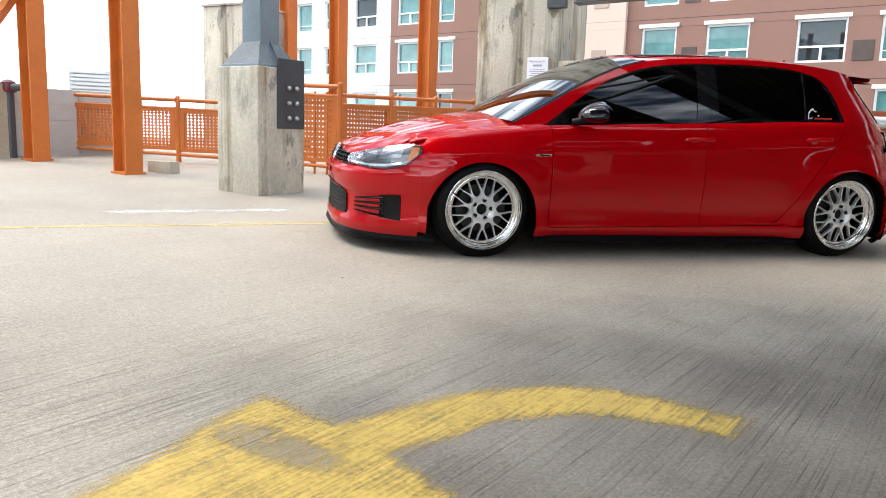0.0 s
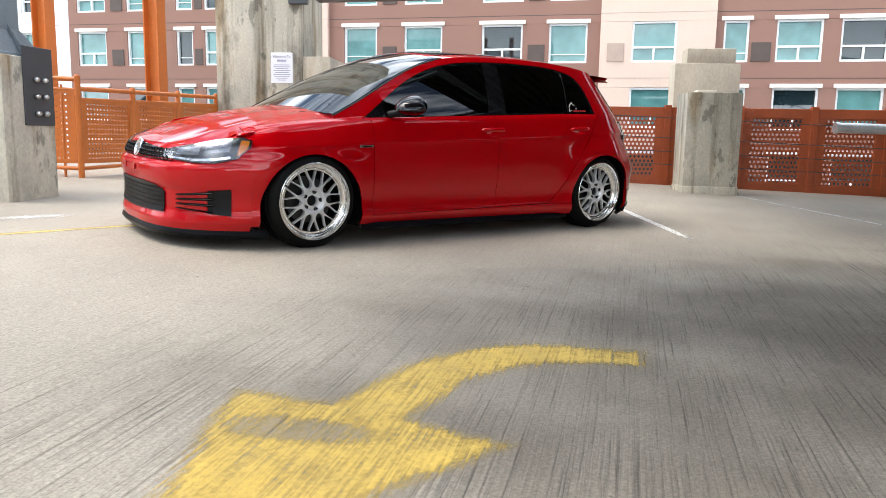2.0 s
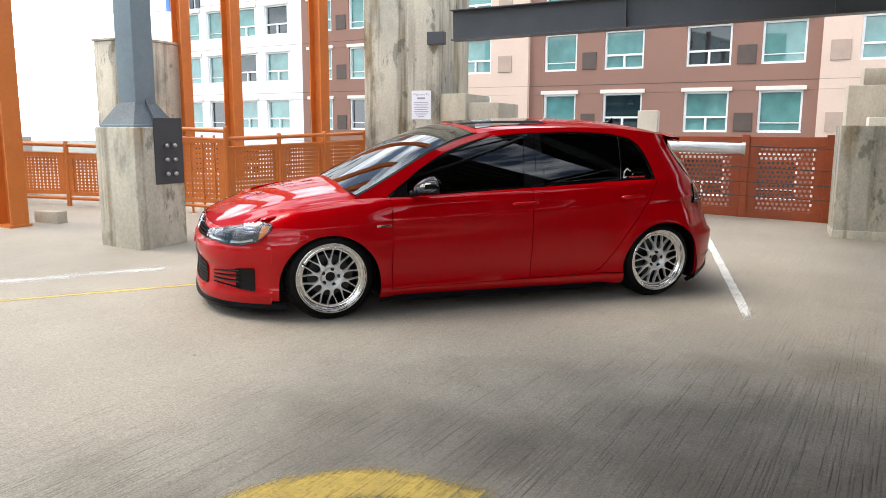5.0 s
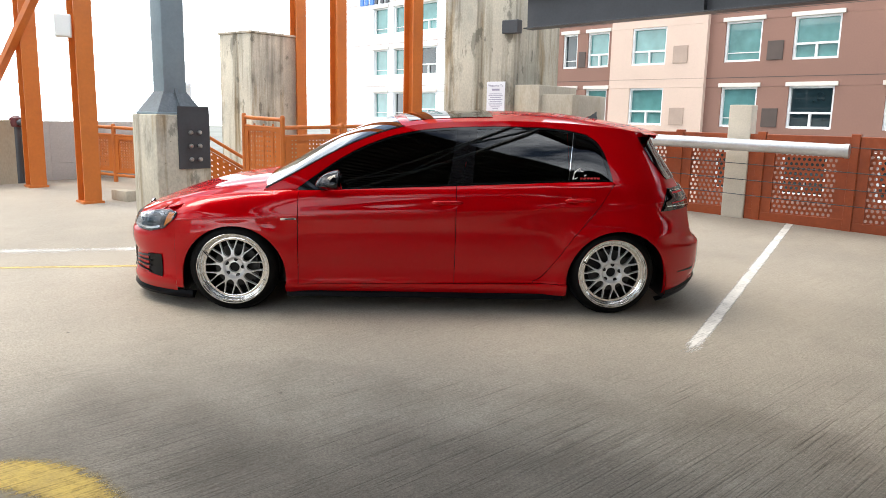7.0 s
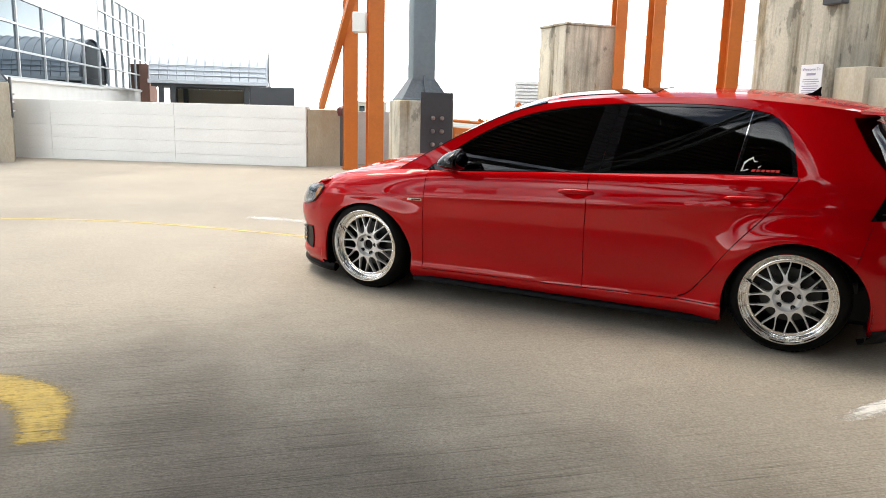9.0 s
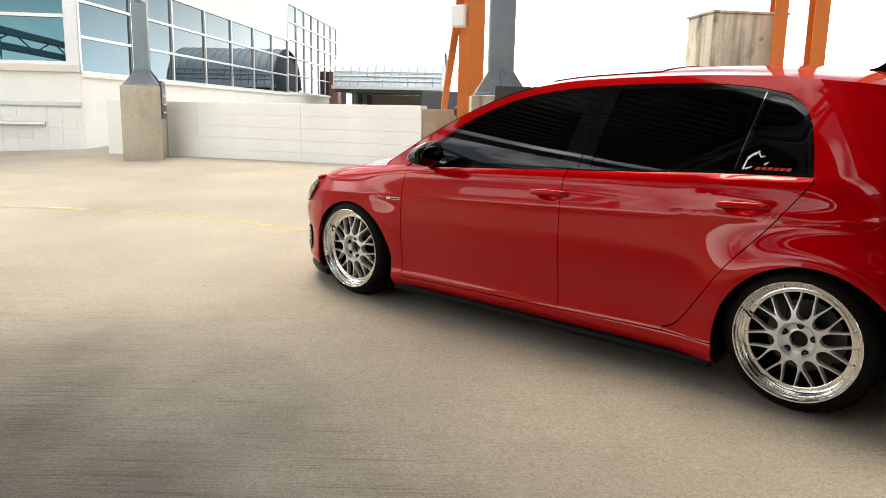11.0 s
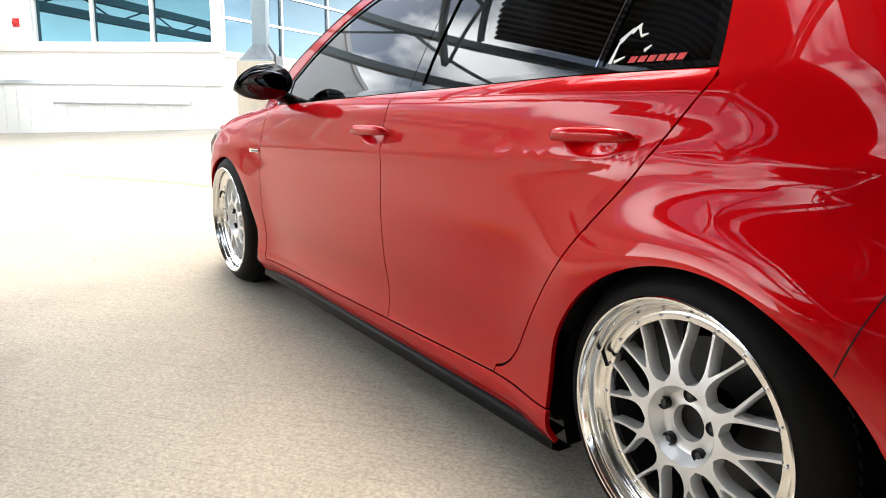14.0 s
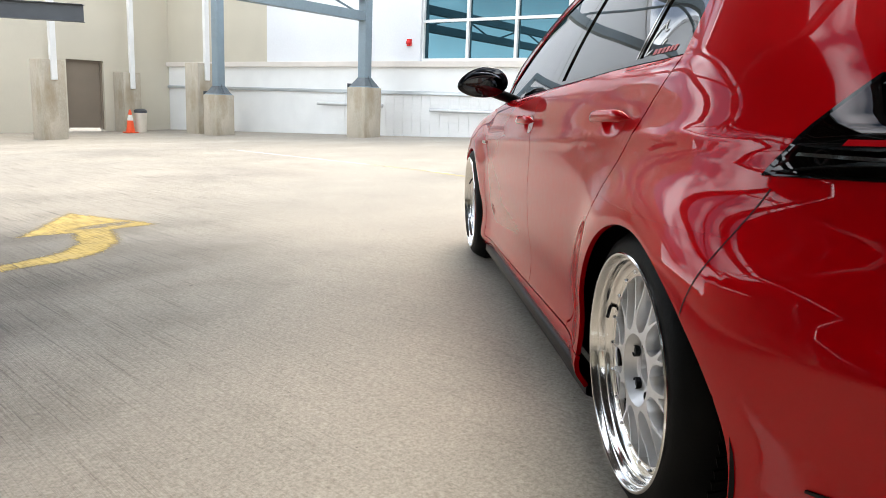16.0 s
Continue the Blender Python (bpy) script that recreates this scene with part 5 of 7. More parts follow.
YC = 0.865
NP, NQ = 2.1, 2.9
BELT = [(-0.95, 0.60), (-0.80, 0.655), (-0.57, 0.705), (-0.37, 0.748), (-0.07, 0.793), (0.24, 0.822), (0.42, 0.832), (0.71, 0.846), (1.09, 0.867), (1.48, 0.887), (1.87, 0.907), (2.26, 0.928), (2.585, 0.938), (3.0, 0.95), (3.3, 0.95)]
RAIL = [(0.18, 0.826), (0.30, 0.890), (0.45, 0.973), (0.60, 1.057), (0.80, 1.157), (1.0, 1.234), (1.2, 1.284), (1.4, 1.308), (1.7, 1.323), (2.0, 1.330), (2.3, 1.325), (2.6, 1.303), (2.85, 1.272), (3.05, 1.24)]
DTOP = [(0.400, 0.835), (0.552, 0.946), (0.70, 1.048), (0.89, 1.148), (1.083, 1.217), (1.278, 1.256), (1.475, 1.277), (1.672, 1.288), (1.871, 1.294), (2.071, 1.294), (2.271, 1.282), (2.43, 1.254), (2.505, 1.205), (2.553, 1.13), (2.588, 1.02), (2.602, 0.955), (2.604, 0.940)]
NOSE = [(0.050, -0.802), (0.120, -0.870), (0.160, -0.874), (0.200, -0.860), (0.240, -0.850), (0.350, -0.850), (0.385, -0.864), (0.450, -0.875), (0.480, -0.874), (0.502, -0.864), (0.525, -0.838), (0.570, -0.818), (0.620, -0.788), (0.660, -0.742), (0.700, -0.682), (0.750, -0.562), (0.800, -0.422)]
TAIL = [(0.05, 3.20), (0.12, 3.31), (0.20, 3.375), (0.33, 3.415), (0.48, 3.405), (0.555, 3.335), (0.60, 3.325), (0.70, 3.325), (0.80, 3.30), (0.88, 3.245), (0.95, 3.195), (1.05, 3.125), (1.16, 3.045), (1.26, 3.0)]
DEDGE = [(2.062, 0.240), (2.09, 0.250), (2.12, 0.270), (2.198, 0.368), (2.321, 0.548), (2.500, 0.762), (2.612, 0.925)]


def hermite(xs, ys):
    """Monotone cubic through knots."""
    xs, ys = np.asarray(xs, float), np.asarray(ys, float)
    h, d = np.diff(xs), np.diff(ys) / np.diff(xs)
    m = np.zeros(len(xs))
    for i in range(1, len(xs) - 1):
        if d[i - 1] * d[i] > 0:
            w1, w2 = 2 * h[i] + h[i - 1], h[i] + 2 * h[i - 1]
            m[i] = (w1 + w2) / (w1 / d[i - 1] + w2 / d[i])
    m[0], m[-1] = d[0], d[-1]

    def f(x):
        if x <= xs[0]:
            return ys[0] + m[0] * (x - xs[0])
        if x >= xs[-1]:
            return ys[-1] + m[-1] * (x - xs[-1])
        i = int(np.searchsorted(xs, x)) - 1
        t = (x - xs[i]) / h[i]
        return ((1 + 2 * t) * (1 - t) ** 2 * ys[i] + t * (1 - t) ** 2 * h[i] * m[i] + t * t * (3 - 2 * t) * ys[i + 1] + t * t * (t - 1) * h[i] * m[i + 1])
    return f


belt = hermite(*zip(*BELT))
rail = hermite(*zip(*RAIL))
nose_x = hermite(*zip(*NOSE))
tail_x = hermite(*zip(*TAIL))
door_edge = hermite(*zip(*DEDGE))
door_edge_x = hermite([p[1] for p in DEDGE], [p[0] for p in DEDGE])
dtop_lo = hermite(*zip(*DTOP[:12]))
dback_x = hermite([p[1] for p in DTOP[:10:-1]], [p[0] for p in DTOP[:10:-1]])


def dtop(x):
    if x <= 2.43:
        return dtop_lo(x)
    lo, hi = 0.94, 1.2545
    for _ in range(30):
        mid = (lo + hi) / 2
        lo, hi = (mid, hi) if dback_x(mid) > x else (lo, mid)
    return lo


FCX, FCZ, FR = -0.005, 0.243, 0.352
RCX, RCZ, RR = 2.655, 0.250, 0.360


def crease(x):
    return min(0.652 + 0.051 * x, belt(x) - 0.085)


def flank(x, z):
    """Half-width of the body side at a place, before the ends round off."""
    zc, zb = crease(x), belt(x)
    front = smooth_step((0.55 - x) / 0.5)
    top = 0.806 * (1 - front) + 0.762 * front
    near = 0.836 * (1 - front) + 0.812 * front
    soft = smooth_step((x - 2.38) / 0.34)
    near, top = near + 0.003 * soft, top + 0.0245 * soft
    if z <= zb:
        ks = [0.05, 0.13, 0.185, 0.205, 0.235, 0.30, 0.42, 0.54, zc - 0.035, zc - 0.004, zc + 0.012, (zc + zb) / 2 + 0.005, zb - 0.018, zb]
        hs = [0.80, 0.842, 0.872, 0.873, 0.866, 0.862, 0.876, 0.881, 0.876, 0.8775, 0.8735, 0.858 - 0.006 * front, near, top]
        h = hermite(ks, hs)(z)
    else:
        d = z - zb
        h = top - 0.40 * d - 0.36 * d * d - 0.0245 * soft * (1 - math.exp(-d / 0.16))
    up = smooth_step((z - 0.55) / 0.35)
    h -= 0.036 * up * ((x - 1.2) / 1.4) ** 2
    h -= 0.25 * max(0.0, x - 2.62) ** 2 * smooth_step((z - 0.52) / 0.2)
    for cx, cz, r0, amt in ((FCX, FCZ, FR, 0.020), (RCX, RCZ, RR, 0.032)):
        r = math.hypot(x - cx, z - cz)
        if r < r0 + 0.40 and z < 0.90:
            h += amt * math.exp(-((r - r0) / (0.085 if r < r0 else 0.125)) ** 2) * (1 - smooth_step((z - 0.64) / 0.25))
    return h


def front_span(z):
    return -0.18, -0.18 - nose_x(z)


def rear_span(z):
    x0 = float(np.interp(z, [0.15, 0.40, 0.58, 0.75, 1.0, 1.25], [2.62, 2.64, 2.74, 2.74, 2.58, 2.42]))
    return x0, tail_x(z) - x0


def hw(x, z):
    h = flank(x, z)
    x0, a = front_span(z)
    if x < x0:
        h *= max(0.0, 1 - ((x0 - x) / a) ** NP) ** (1 / NQ)
    x0, a = rear_span(z)
    if x > x0:
        h *= max(0.0, 1 - ((x - x0) / a) ** 2.3) ** (1 / 3.6)
    return h


def side_pt(x, z, off=0.0, s=1):
    """A place on the body side, moved out along its normal; s = 1 the driver's side, -1 the other."""
    h = hw(x, z)
    if off:
        n = side_n(x, z)
        x, h, z = x + n[0] * off, h + n[1] * off, z + n[2] * off
    return (x, YC - s * h, z)


def side_n(x, z):
    e = 0.003
    dx, dz = (hw(x + e, z) - hw(x - e, z)) / (2 * e), (hw(x, z + e) - hw(x, z - e)) / (2 * e)
    return Vector((-dx, 1, -dz)).normalized()


CAR = empty("hatchback_car", "glossy red lowered hatchback car with polished mesh wheels", "car")
ex = Vector((1, 0, SX)).normalized()
ez = Vector((-SX, -SY, 1)).normalized()
ey = ez.cross(ex)
CAR.matrix_world = Matrix((ex, ey, ez)).transposed().to_4x4()


def shell(name, rows, material, parent=CAR, s=1, normals=None, flange=0.012, slab=0.0, label="", wrap=True):
    """A panel from rows of places. Its rim folds inward, or (slab) it gets a full inner face."""
    b = bmesh.new()
    vs = [[b.verts.new(p) for p in r] for r in rows]
    for p, q in zip(vs, vs[1:]):
        for i in range(len(p) - 1):
            f = (p[i], p[i + 1], q[i + 1], q[i])
            try:
                b.faces.new(f if s > 0 else f[::-1])
            except ValueError:
                pass
    b.normal_update()
    nv = len(b.verts)
    b.verts.index_update()
    ns = [v.normal.copy() for v in b.verts] if normals is None else [n for r in normals for n in r]
    if slab:
        top = b.verts[:]
        ring = [v for v in top if v.is_boundary]
        inner = {v: b.verts.new(v.co - ns[i] * slab) for i, v in enumerate(top)}
        for f in b.faces[:]:
            b.faces.new([inner[v] for v in reversed(f.verts)])
        for e_ in [e_ for e_ in b.edges if e_.is_boundary and all(v in inner for v in e_.verts)]:
            a, c = e_.verts
            f0 = e_.link_faces[0]
            lp = [l for l in f0.loops if l.edge == e_][0]
            a, c = lp.vert, lp.link_loop_next.vert
            b.faces.new((c, a, inner[a], inner[c]))
    elif flange:
        inner = {}
        for e_ in [e_ for e_ in b.edges if e_.is_boundary]:
            lp = e_.link_loops[0]
            a, c = lp.vert, lp.link_loop_next.vert
            for v in (a, c):
                if v not in inner:
                    inner[v] = b.verts.new(v.co - ns[v.index] * flange)
            b.faces.new((c, a, inner[a], inner[c]))
    me = bpy.data.meshes.new(name)
    b.to_mesh(me)
    b.free()
    me.materials.append(material)
    me.polygons.foreach_set("use_smooth", [True] * len(me.polygons))
    me.set_sharp_from_angle(angle=radians(42))
    if normals is not None:
        own = [p for p in me.polygons]
        cn = []
        for p in own:
            flat = any(v >= nv for v in p.vertices)
            for v in p.vertices:
                cn.append(p.normal if flat else ns[v])
        me.normals_split_custom_set([n[:] for n in cn])
    ob = new(name, me)
    ob.parent = parent
    return tagged(ob, label) if label else ob


def side_panel(name, xs, zlo, zhi, nz, material=None, s=1, off=0.0, slab=0.0, flange=0.012, parent=CAR, label=""):
    """A panel on the body side: columns at xs, from zlo(x) to zhi(x)."""
    rows, nrm = [], []
    for x in xs:
        a, c = zlo(x), zhi(x)
        col = [a + (c - a) * k / nz for k in range(nz + 1)]
        rows.append([side_pt(x, z, off, s) for z in col])
        nn = [side_n(x, z) for z in col]
        nrm.append([Vector((n[0], -s * n[1], n[2])) for n in nn])
    return shell(name, rows, material or M_PAINT, parent, -s, nrm, flange, slab, label)


def row_panel(name, ts, xl, xr, zlo, zhi, nx, s=1, material=None, off=0.0, flange=0.012, parent=CAR, label=""):
    """A panel between slanting side edges xl(z), xr(z) and between zlo(x), zhi(x)."""
    rows, nrm = [], []
    for k in range(nx + 1):
        col, nn = [], []
        for t in ts:
            z = zlo(0) + (1.2 - zlo(0)) * t
            for _ in range(12):
                x = xl(z) + (xr(z) - xl(z)) * k / nx
                z = zlo(x) + (zhi(x) - zlo(x)) * t
            col.append(side_pt(x, z, off, s))
            n = side_n(x, z)
            nn.append(Vector((n[0], -s * n[1], n[2])))
        rows.append(col)
        nrm.append(nn)
    return shell(name, rows, material or M_PAINT, parent, -s, nrm, flange, 0.0, label)


def dense(a, c, n, *marks):
    """Stations from a to c, closer together towards the marks."""
    xs = set(lin(a, c, n))
    for m in marks:
        for d in (0.0004, 0.002, 0.005, 0.010, 0.018, 0.03):
            for q in (m - d, m + d):
                if a < q < c:
                    xs.add(q)
    return sorted(xs)


def arch_f(x):
    d = FR ** 2 - (x - FCX) ** 2
    return FCZ + math.sqrt(d) if d > 0 else 0.0


def arch_r(x):
    d = RR ** 2 - (x - RCX) ** 2
    return RCZ + math.sqrt(d) if d > 0 else 0.0


SILL = 0.135
GAP = 0.0045


def door_bottom(x):
    return 0.196 + 0.018 * (x - 0.43)


def nose_pt(th, z, off=0.0):
    """Front skin: th from 0 at the flank to pi/2 at the middle, on to pi."""
    x0, a = front_span(z)
    c, sn = math.cos(th), math.sin(th)
    x = x0 - a * abs(sn) ** (2 / NP)
    h = flank(max(x, -0.9), z) * abs(c) ** (2 / NQ) * (1 if c >= 0 else -1)
    p = Vector((x, YC - h, z))
    if off:
        e = 0.01
        u = Vector(nose_pt(min(th + e, math.pi), z)) - Vector(nose_pt(max(th - e, 0), z))
        w = Vector(nose_pt(th, z + e)) - Vector(nose_pt(th, z - e))
        p += w.cross(u).normalized() * off
    return p


def nose_th(x, z):
    x0, a = front_span(z)
    return math.asin(min(1.0, max(0.0, (x0 - x) / a)) ** (NP / 2))


def nose_top(th):
    """Upper rim of the front skin, where the bonnet begins."""
    m = abs(math.sin(th))
    return 0.7405 - 0.118 * smooth_step((m - 0.30) / 0.55)


def tail_pt(th, z, off=0.0):
    x0, a = rear_span(z)
    c, sn = math.cos(th), math.sin(th)
    x = x0 + a * abs(sn) ** (2 / 2.3)
    h = flank(x, z) * abs(c) ** (2 / 3.6) * (1 if c >= 0 else -1)
    p = Vector((x, YC - h, z))
    if off:
        e = 0.01
        u = Vector(tail_pt(min(th + e, math.pi), z)) - Vector(tail_pt(max(th - e, 0), z))
        w = Vector(tail_pt(th, z + e)) - Vector(tail_pt(th, z - e))
        p += u.cross(w).normalized() * off
    return p


def tail_th(x, z):
    x0, a = rear_span(z)
    return math.asin(min(1.0, max(0.0, (x - x0) / a)) ** (2.3 / 2))


XBS, XQ = -0.405, 2.985


def xq(z):
    return min(XQ, tail_x(z) - 0.10)


for s in (1, -1):
    # wings, doors, sill, quarter and roof frame
    side_panel("front_wing", dense(XBS + 0.0006, 0.43 - GAP / 2, 40, FCX - FR, FCX + FR), lambda x: max(arch_f(x), 0.19 if x > 0 else 0.15), belt, 22, s=s)
    fd = side_panel("front_door", dense(0.43 + GAP / 2, 1.508 - GAP / 2, 44), door_bottom, belt, 30, s=s)
    rd = side_panel("rear_door", dense(1.508 + GAP / 2, 2.606, 48, 2.075, 2.10), lambda x: door_bottom(x) if x < 2.062 else door_edge(x) + GAP * 0.8, belt, 30, s=s)
    side_panel("sill", dense(FCX + FR - 0.004, RCX - RR + 0.004, 40), lambda x: SILL, lambda x: door_bottom(x) - GAP if x < 2.062 else 0.2245 - GAP + (x - 2.062) * 0.0, 8, s=s)
    # lower rear wing, under the door edge and over the wheel
    side_panel("rear_wing", dense(2.064, XQ, 70, RCX - RR), lambda x: arch_r(x) if x > RCX - RR else 0.2245,
               lambda x: min(0.64, door_edge(x) - GAP * 0.8) if x < 2.40 else 0.64, 16, s=s)
    row_panel("rear_quarter", lin(0, 1, 44), lambda z: (door_edge_x(z) + GAP * 0.7 if z < 0.93 else dback_x(z) if z < 1.254 else dback_x(1.254)), xq, lambda x: 0.6402, rail, 26, s=s)
    side_panel("roof_frame", dense(0.185, 2.432, 60), lambda x: dtop_lo(x) if x > 0.400 else belt(x), rail, 6, s=s)
    # glazing: front light, rear light, fixed quarter light
    def g_lo(x):
        return belt(x) + 0.016
    gx = dense(0.56, 1.515, 24)
    side_panel("front_side_window", gx, lambda x: min(g_lo(x), dtop(x) - 0.012), lambda x: dtop(x) - 0.010, 14, M_TINT, s, -0.007, slab=0.004, label="dark tinted side window")
    side_panel("quarter_trim", dense(0.425, 0.555, 6), lambda x: min(belt(x) + 0.004, dtop(x) - 0.003), lambda x: dtop(x) - 0.003, 4, M_BLACKG, s, -0.004)
    row_panel("centre_pillar", lin(0, 1, 12), lambda z: 1.452 + 0.18 * (z - 0.89), lambda z: 1.552 + 0.14 * (z - 0.89), lambda x: belt(x) + 0.014, lambda x: dtop(x) - 0.004, 4, s, M_BLACKG, -0.002, 0.006)
    row_panel("centre_pillar", lin(0, 1, 12), lambda z: 1.556 + 0.14 * (z - 0.89), lambda z: 1.618 + 0.11 * (z - 0.89), lambda x: belt(x) + 0.014, lambda x: dtop(x) - 0.004, 4, s, M_BLACKG, -0.002, 0.006)
    side_panel("rear_side_window", dense(1.59, 2.298, 20), g_lo, lambda x: dtop(x) - 0.010, 14, M_TINT, s, -0.007, slab=0.004, label="dark tinted side window")
    row_panel("window_divider", lin(0, 1, 12), lambda z: 2.288 + 0.155 * (z - 0.93), lambda z: 2.306 + 0.155 * (z - 0.93), lambda x: belt(x) + 0.014, lambda x: dtop(x) - 0.006, 3, s, M_BLACKG, -0.003, 0.004)
    row_panel("divider_bead", lin(0, 1, 12), lambda z: 2.2885 + 0.155 * (z - 0.93), lambda z: 2.2925 + 0.155 * (z - 0.93), lambda x: belt(x) + 0.016, lambda x: dtop(x) - 0.012, 1, s, M_CHROME, -0.0015, 0.001)
    side_panel("quarter_window", dense(2.300, 2.592, 26), g_lo, lambda x: dtop(x) - 0.012, 14, M_TINT, s, -0.007, slab=0.004, label="dark tinted fixed quarter window with decal")
    side_panel("belt_trim", dense(0.43, 2.603, 50), lambda x: belt(x) + 0.003, lambda x: min(belt(x) + 0.015, dtop(x)), 2, M_BLACKG, s, -0.001)
    side_panel("window_surround", dense(0.43, 2.596, 70), lambda x: max(dtop(x) - 0.016, belt(x) + 0.004), lambda x: dtop(x) - 0.002, 2, M_BLACKG, s, -0.003)
    row_panel("window_surround", lin(0, 1, 16), lambda z: dback_x(z) - 0.024, lambda z: dback_x(z) - 0.001, lambda x: 0.944, lambda x: 1.236, 2, s, M_BLACKG, -0.002, 0.004)
    # black skirt under the sill
    rows = [[(x, YC - s * (hw(min(max(x, 0.55), 2.10), 0.15) + o), z) for o, z in ((-0.03, 0.15), (0.0, 0.142), (0.009, 0.130), (0.011, 0.108), (-0.01, 0.098), (-0.05, 0.098))] for x in lin(0.352, 2.28, 30)]
    shell("side_skirt", [r[::-1] for r in rows], M_SKIRT, CAR, s, flange=0.0)
    # handles over flat discs whose bent normals put in the shading of shallow cups
    for x0, x1, zz in ((1.332, 1.556, 0.775), (2.255, 2.482, 0.806)):
        d = fd if x0 < 2 else rd
        b = bmesh.new()
        grid(b, lambda u, a: Vector(side_pt(x0 + (x1 - x0) * u, zz + 0.0145 * math.sin(a) * (1 - (2 * u - 1) ** 6) ** 0.5 + 0.006 * u, 0.004 + (0.025 + 0.011 * math.cos(a)) * max(0.0, 1 - (2 * u - 1) ** 4) ** 0.5, s)),
             lin(0, 1, 18), lin(0, 2 * math.pi, 14), flip=s < 0)
        part("door_handle", b, M_PAINT, d, "body-coloured door handle", smooth=True)
        xm = (x0 + x1) / 2
        rows, nn = [], []
        for r in lin(0.02, 1, 6):
            row, nr = [], []
            for a in lin(0, 2 * math.pi, 24):
                px_, pz_ = xm + 0.085 * r * math.cos(a), zz - 0.006 + 0.034 * r * math.sin(a)
                n = side_n(px_, pz_) + Vector((-math.cos(a), 0, -math.sin(a))) * 0.55 * math.sin(math.pi * r)
                n.normalize()
                row.append(side_pt(px_, pz_, 0.0012, s))
                nr.append(Vector((n[0], -s * n[1], n[2])))
            rows.append(row)
            nn.append(nr)
        shell("handle_cup_disc", rows, M_PAINT, d, -s, nn, 0.0)
    # wing badge
    b = bmesh.new()
    grid(b, lambda u, v: side_pt(0.315 + 0.105 * u, 0.640 + 0.014 * v + 0.004 * u, 0.005, s), lin(0, 1, 6), lin(0, 1, 2), flip=s < 0)
    bd = part("wing_badge", b, M_CHROME, CAR, "small chrome wing badge")
    b = bmesh.new()
    grid(b, lambda u, v: side_pt(0.345 + 0.065 * u, 0.643 + 0.008 * v + 0.003 * u, 0.007, s), lin(0, 1, 4), lin(0, 1, 2), flip=s < 0)
    part("badge_inlay", b, M_BLACKG, bd)
    # mirror on its foot
    b = bmesh.new()
    for v in bmesh.ops.create_uvsphere(b, u_segments=28, v_segments=18, radius=1.0)["verts"]:
        x, y, z = v.co
        out = 0.5 - 0.5 * y
        deep = (0.160 if x < 0 else 0.032) * (1.0 - 0.30 * out * out)
        tall = 0.084 - 0.020 * out ** 1.5
        flat = -0.72 if z < 0 else 1.0
        z = abs(z) * tall * flat - 0.030 * max(0.0, -x) * (1.0 if flat > 0 else 0.2)
        v.co = (0.705 + x * deep, YC - s * (0.932 - y * 0.112), 0.912 + z + 0.012 * (1 - out))
    if s < 0:
        bmesh.ops.reverse_faces(b, faces=b.faces)
    mr = part("door_mirror", b, M_BLACKG, CAR, "gloss black door mirror", smooth=True)
    b = bmesh.new()
    for v in bmesh.ops.create_uvsphere(b, u_segments=20, v_segments=10, radius=1.0)["verts"]:
        v.co = (0.733 + v.co.x * 0.008, YC - s * (0.936 + v.co.y * 0.092), 0.922 + v.co.z * 0.050)
    part("mirror_glass", b, M_MIRROR, mr, "mirror glass", smooth=True)
    b = bmesh.new()
    tube(b, (0.585, YC - s * 0.79, 0.858), (0.665, YC - s * 0.885, 0.888), 0.024, 12)
    part("mirror_foot", b, M_BLACKP, mr, smooth=True)
    # front lamp
    def hl(u, v):
        z0 = nose_th(-0.392, 0.65)
        th = z0 + (math.radians(69) - z0) * u
        lo = float(np.interp(u, [0, 0.12, 0.35, 0.6, 1.0], [0.628, 0.556, 0.524, 0.520, 0.540]))
        hi = float(np.interp(u, [0, 0.12, 0.35, 0.6, 1.0], [0.664, 0.676, 0.664, 0.634, 0.586]))
        return th, lo + (hi - lo) * v
    def hl_pt(u, v, off):
        th, z = hl(u, v)
        p = nose_pt(th, z, off)
        return (p.x, p.y if s > 0 else 2 * YC - p.y, p.z)
    us, vs_ = lin(0, 1, 26), lin(0, 1, 10)
    lamp = shell("headlight", [[hl_pt(u, v, 0.004) for v in vs_] for u in us], M_HOUSE, CAR, -s, flange=0.004, label="clear headlight with dark housing")
    shell("lens", [[hl_pt(u, v, 0.012) for v in vs_] for u in us], M_LENS, lamp, -s, flange=0.0, slab=0.003)
    shell("light_strip", [[hl_pt(u, v, 0.0065) for v in lin(0.10, 0.22, 2)] for u in lin(0.2, 0.95, 14)], M_CHROME, lamp, -s, flange=0.0)
    shell("reflector_panel", [[hl_pt(u, v, 0.0065) for v in lin(0.45, 0.9, 3)] for u in lin(0.22, 0.5, 8)], M_REFL, lamp, -s, flange=0.0)
    shell("reflector_panel", [[hl_pt(u, v, 0.0065) for v in lin(0.42, 0.86, 3)] for u in lin(0.56, 0.84, 8)], M_REFL, lamp, -s, flange=0.0)
    shell("side_marker", [[hl_pt(u, v, 0.0068) for v in lin(0.12, 0.88, 3)] for u in lin(0.03, 0.13, 4)], M_AMBER, lamp, -s, flange=0.0, label="amber side marker")
    # side intake with three dark blades
    def gr_pt(x0, x1, zl, zh, u, v, off):
        za = (zl + zh) / 2
        t0, t1 = (math.acos((y / flank(-0.7, za)) ** (NQ / 2)) for y in (x0, x1))
        p = nose_pt(t0 + (t1 - t0) * u, zl + (zh - zl) * v, off)
        return (p.x, p.y if s > 0 else 2 * YC - p.y, p.z)
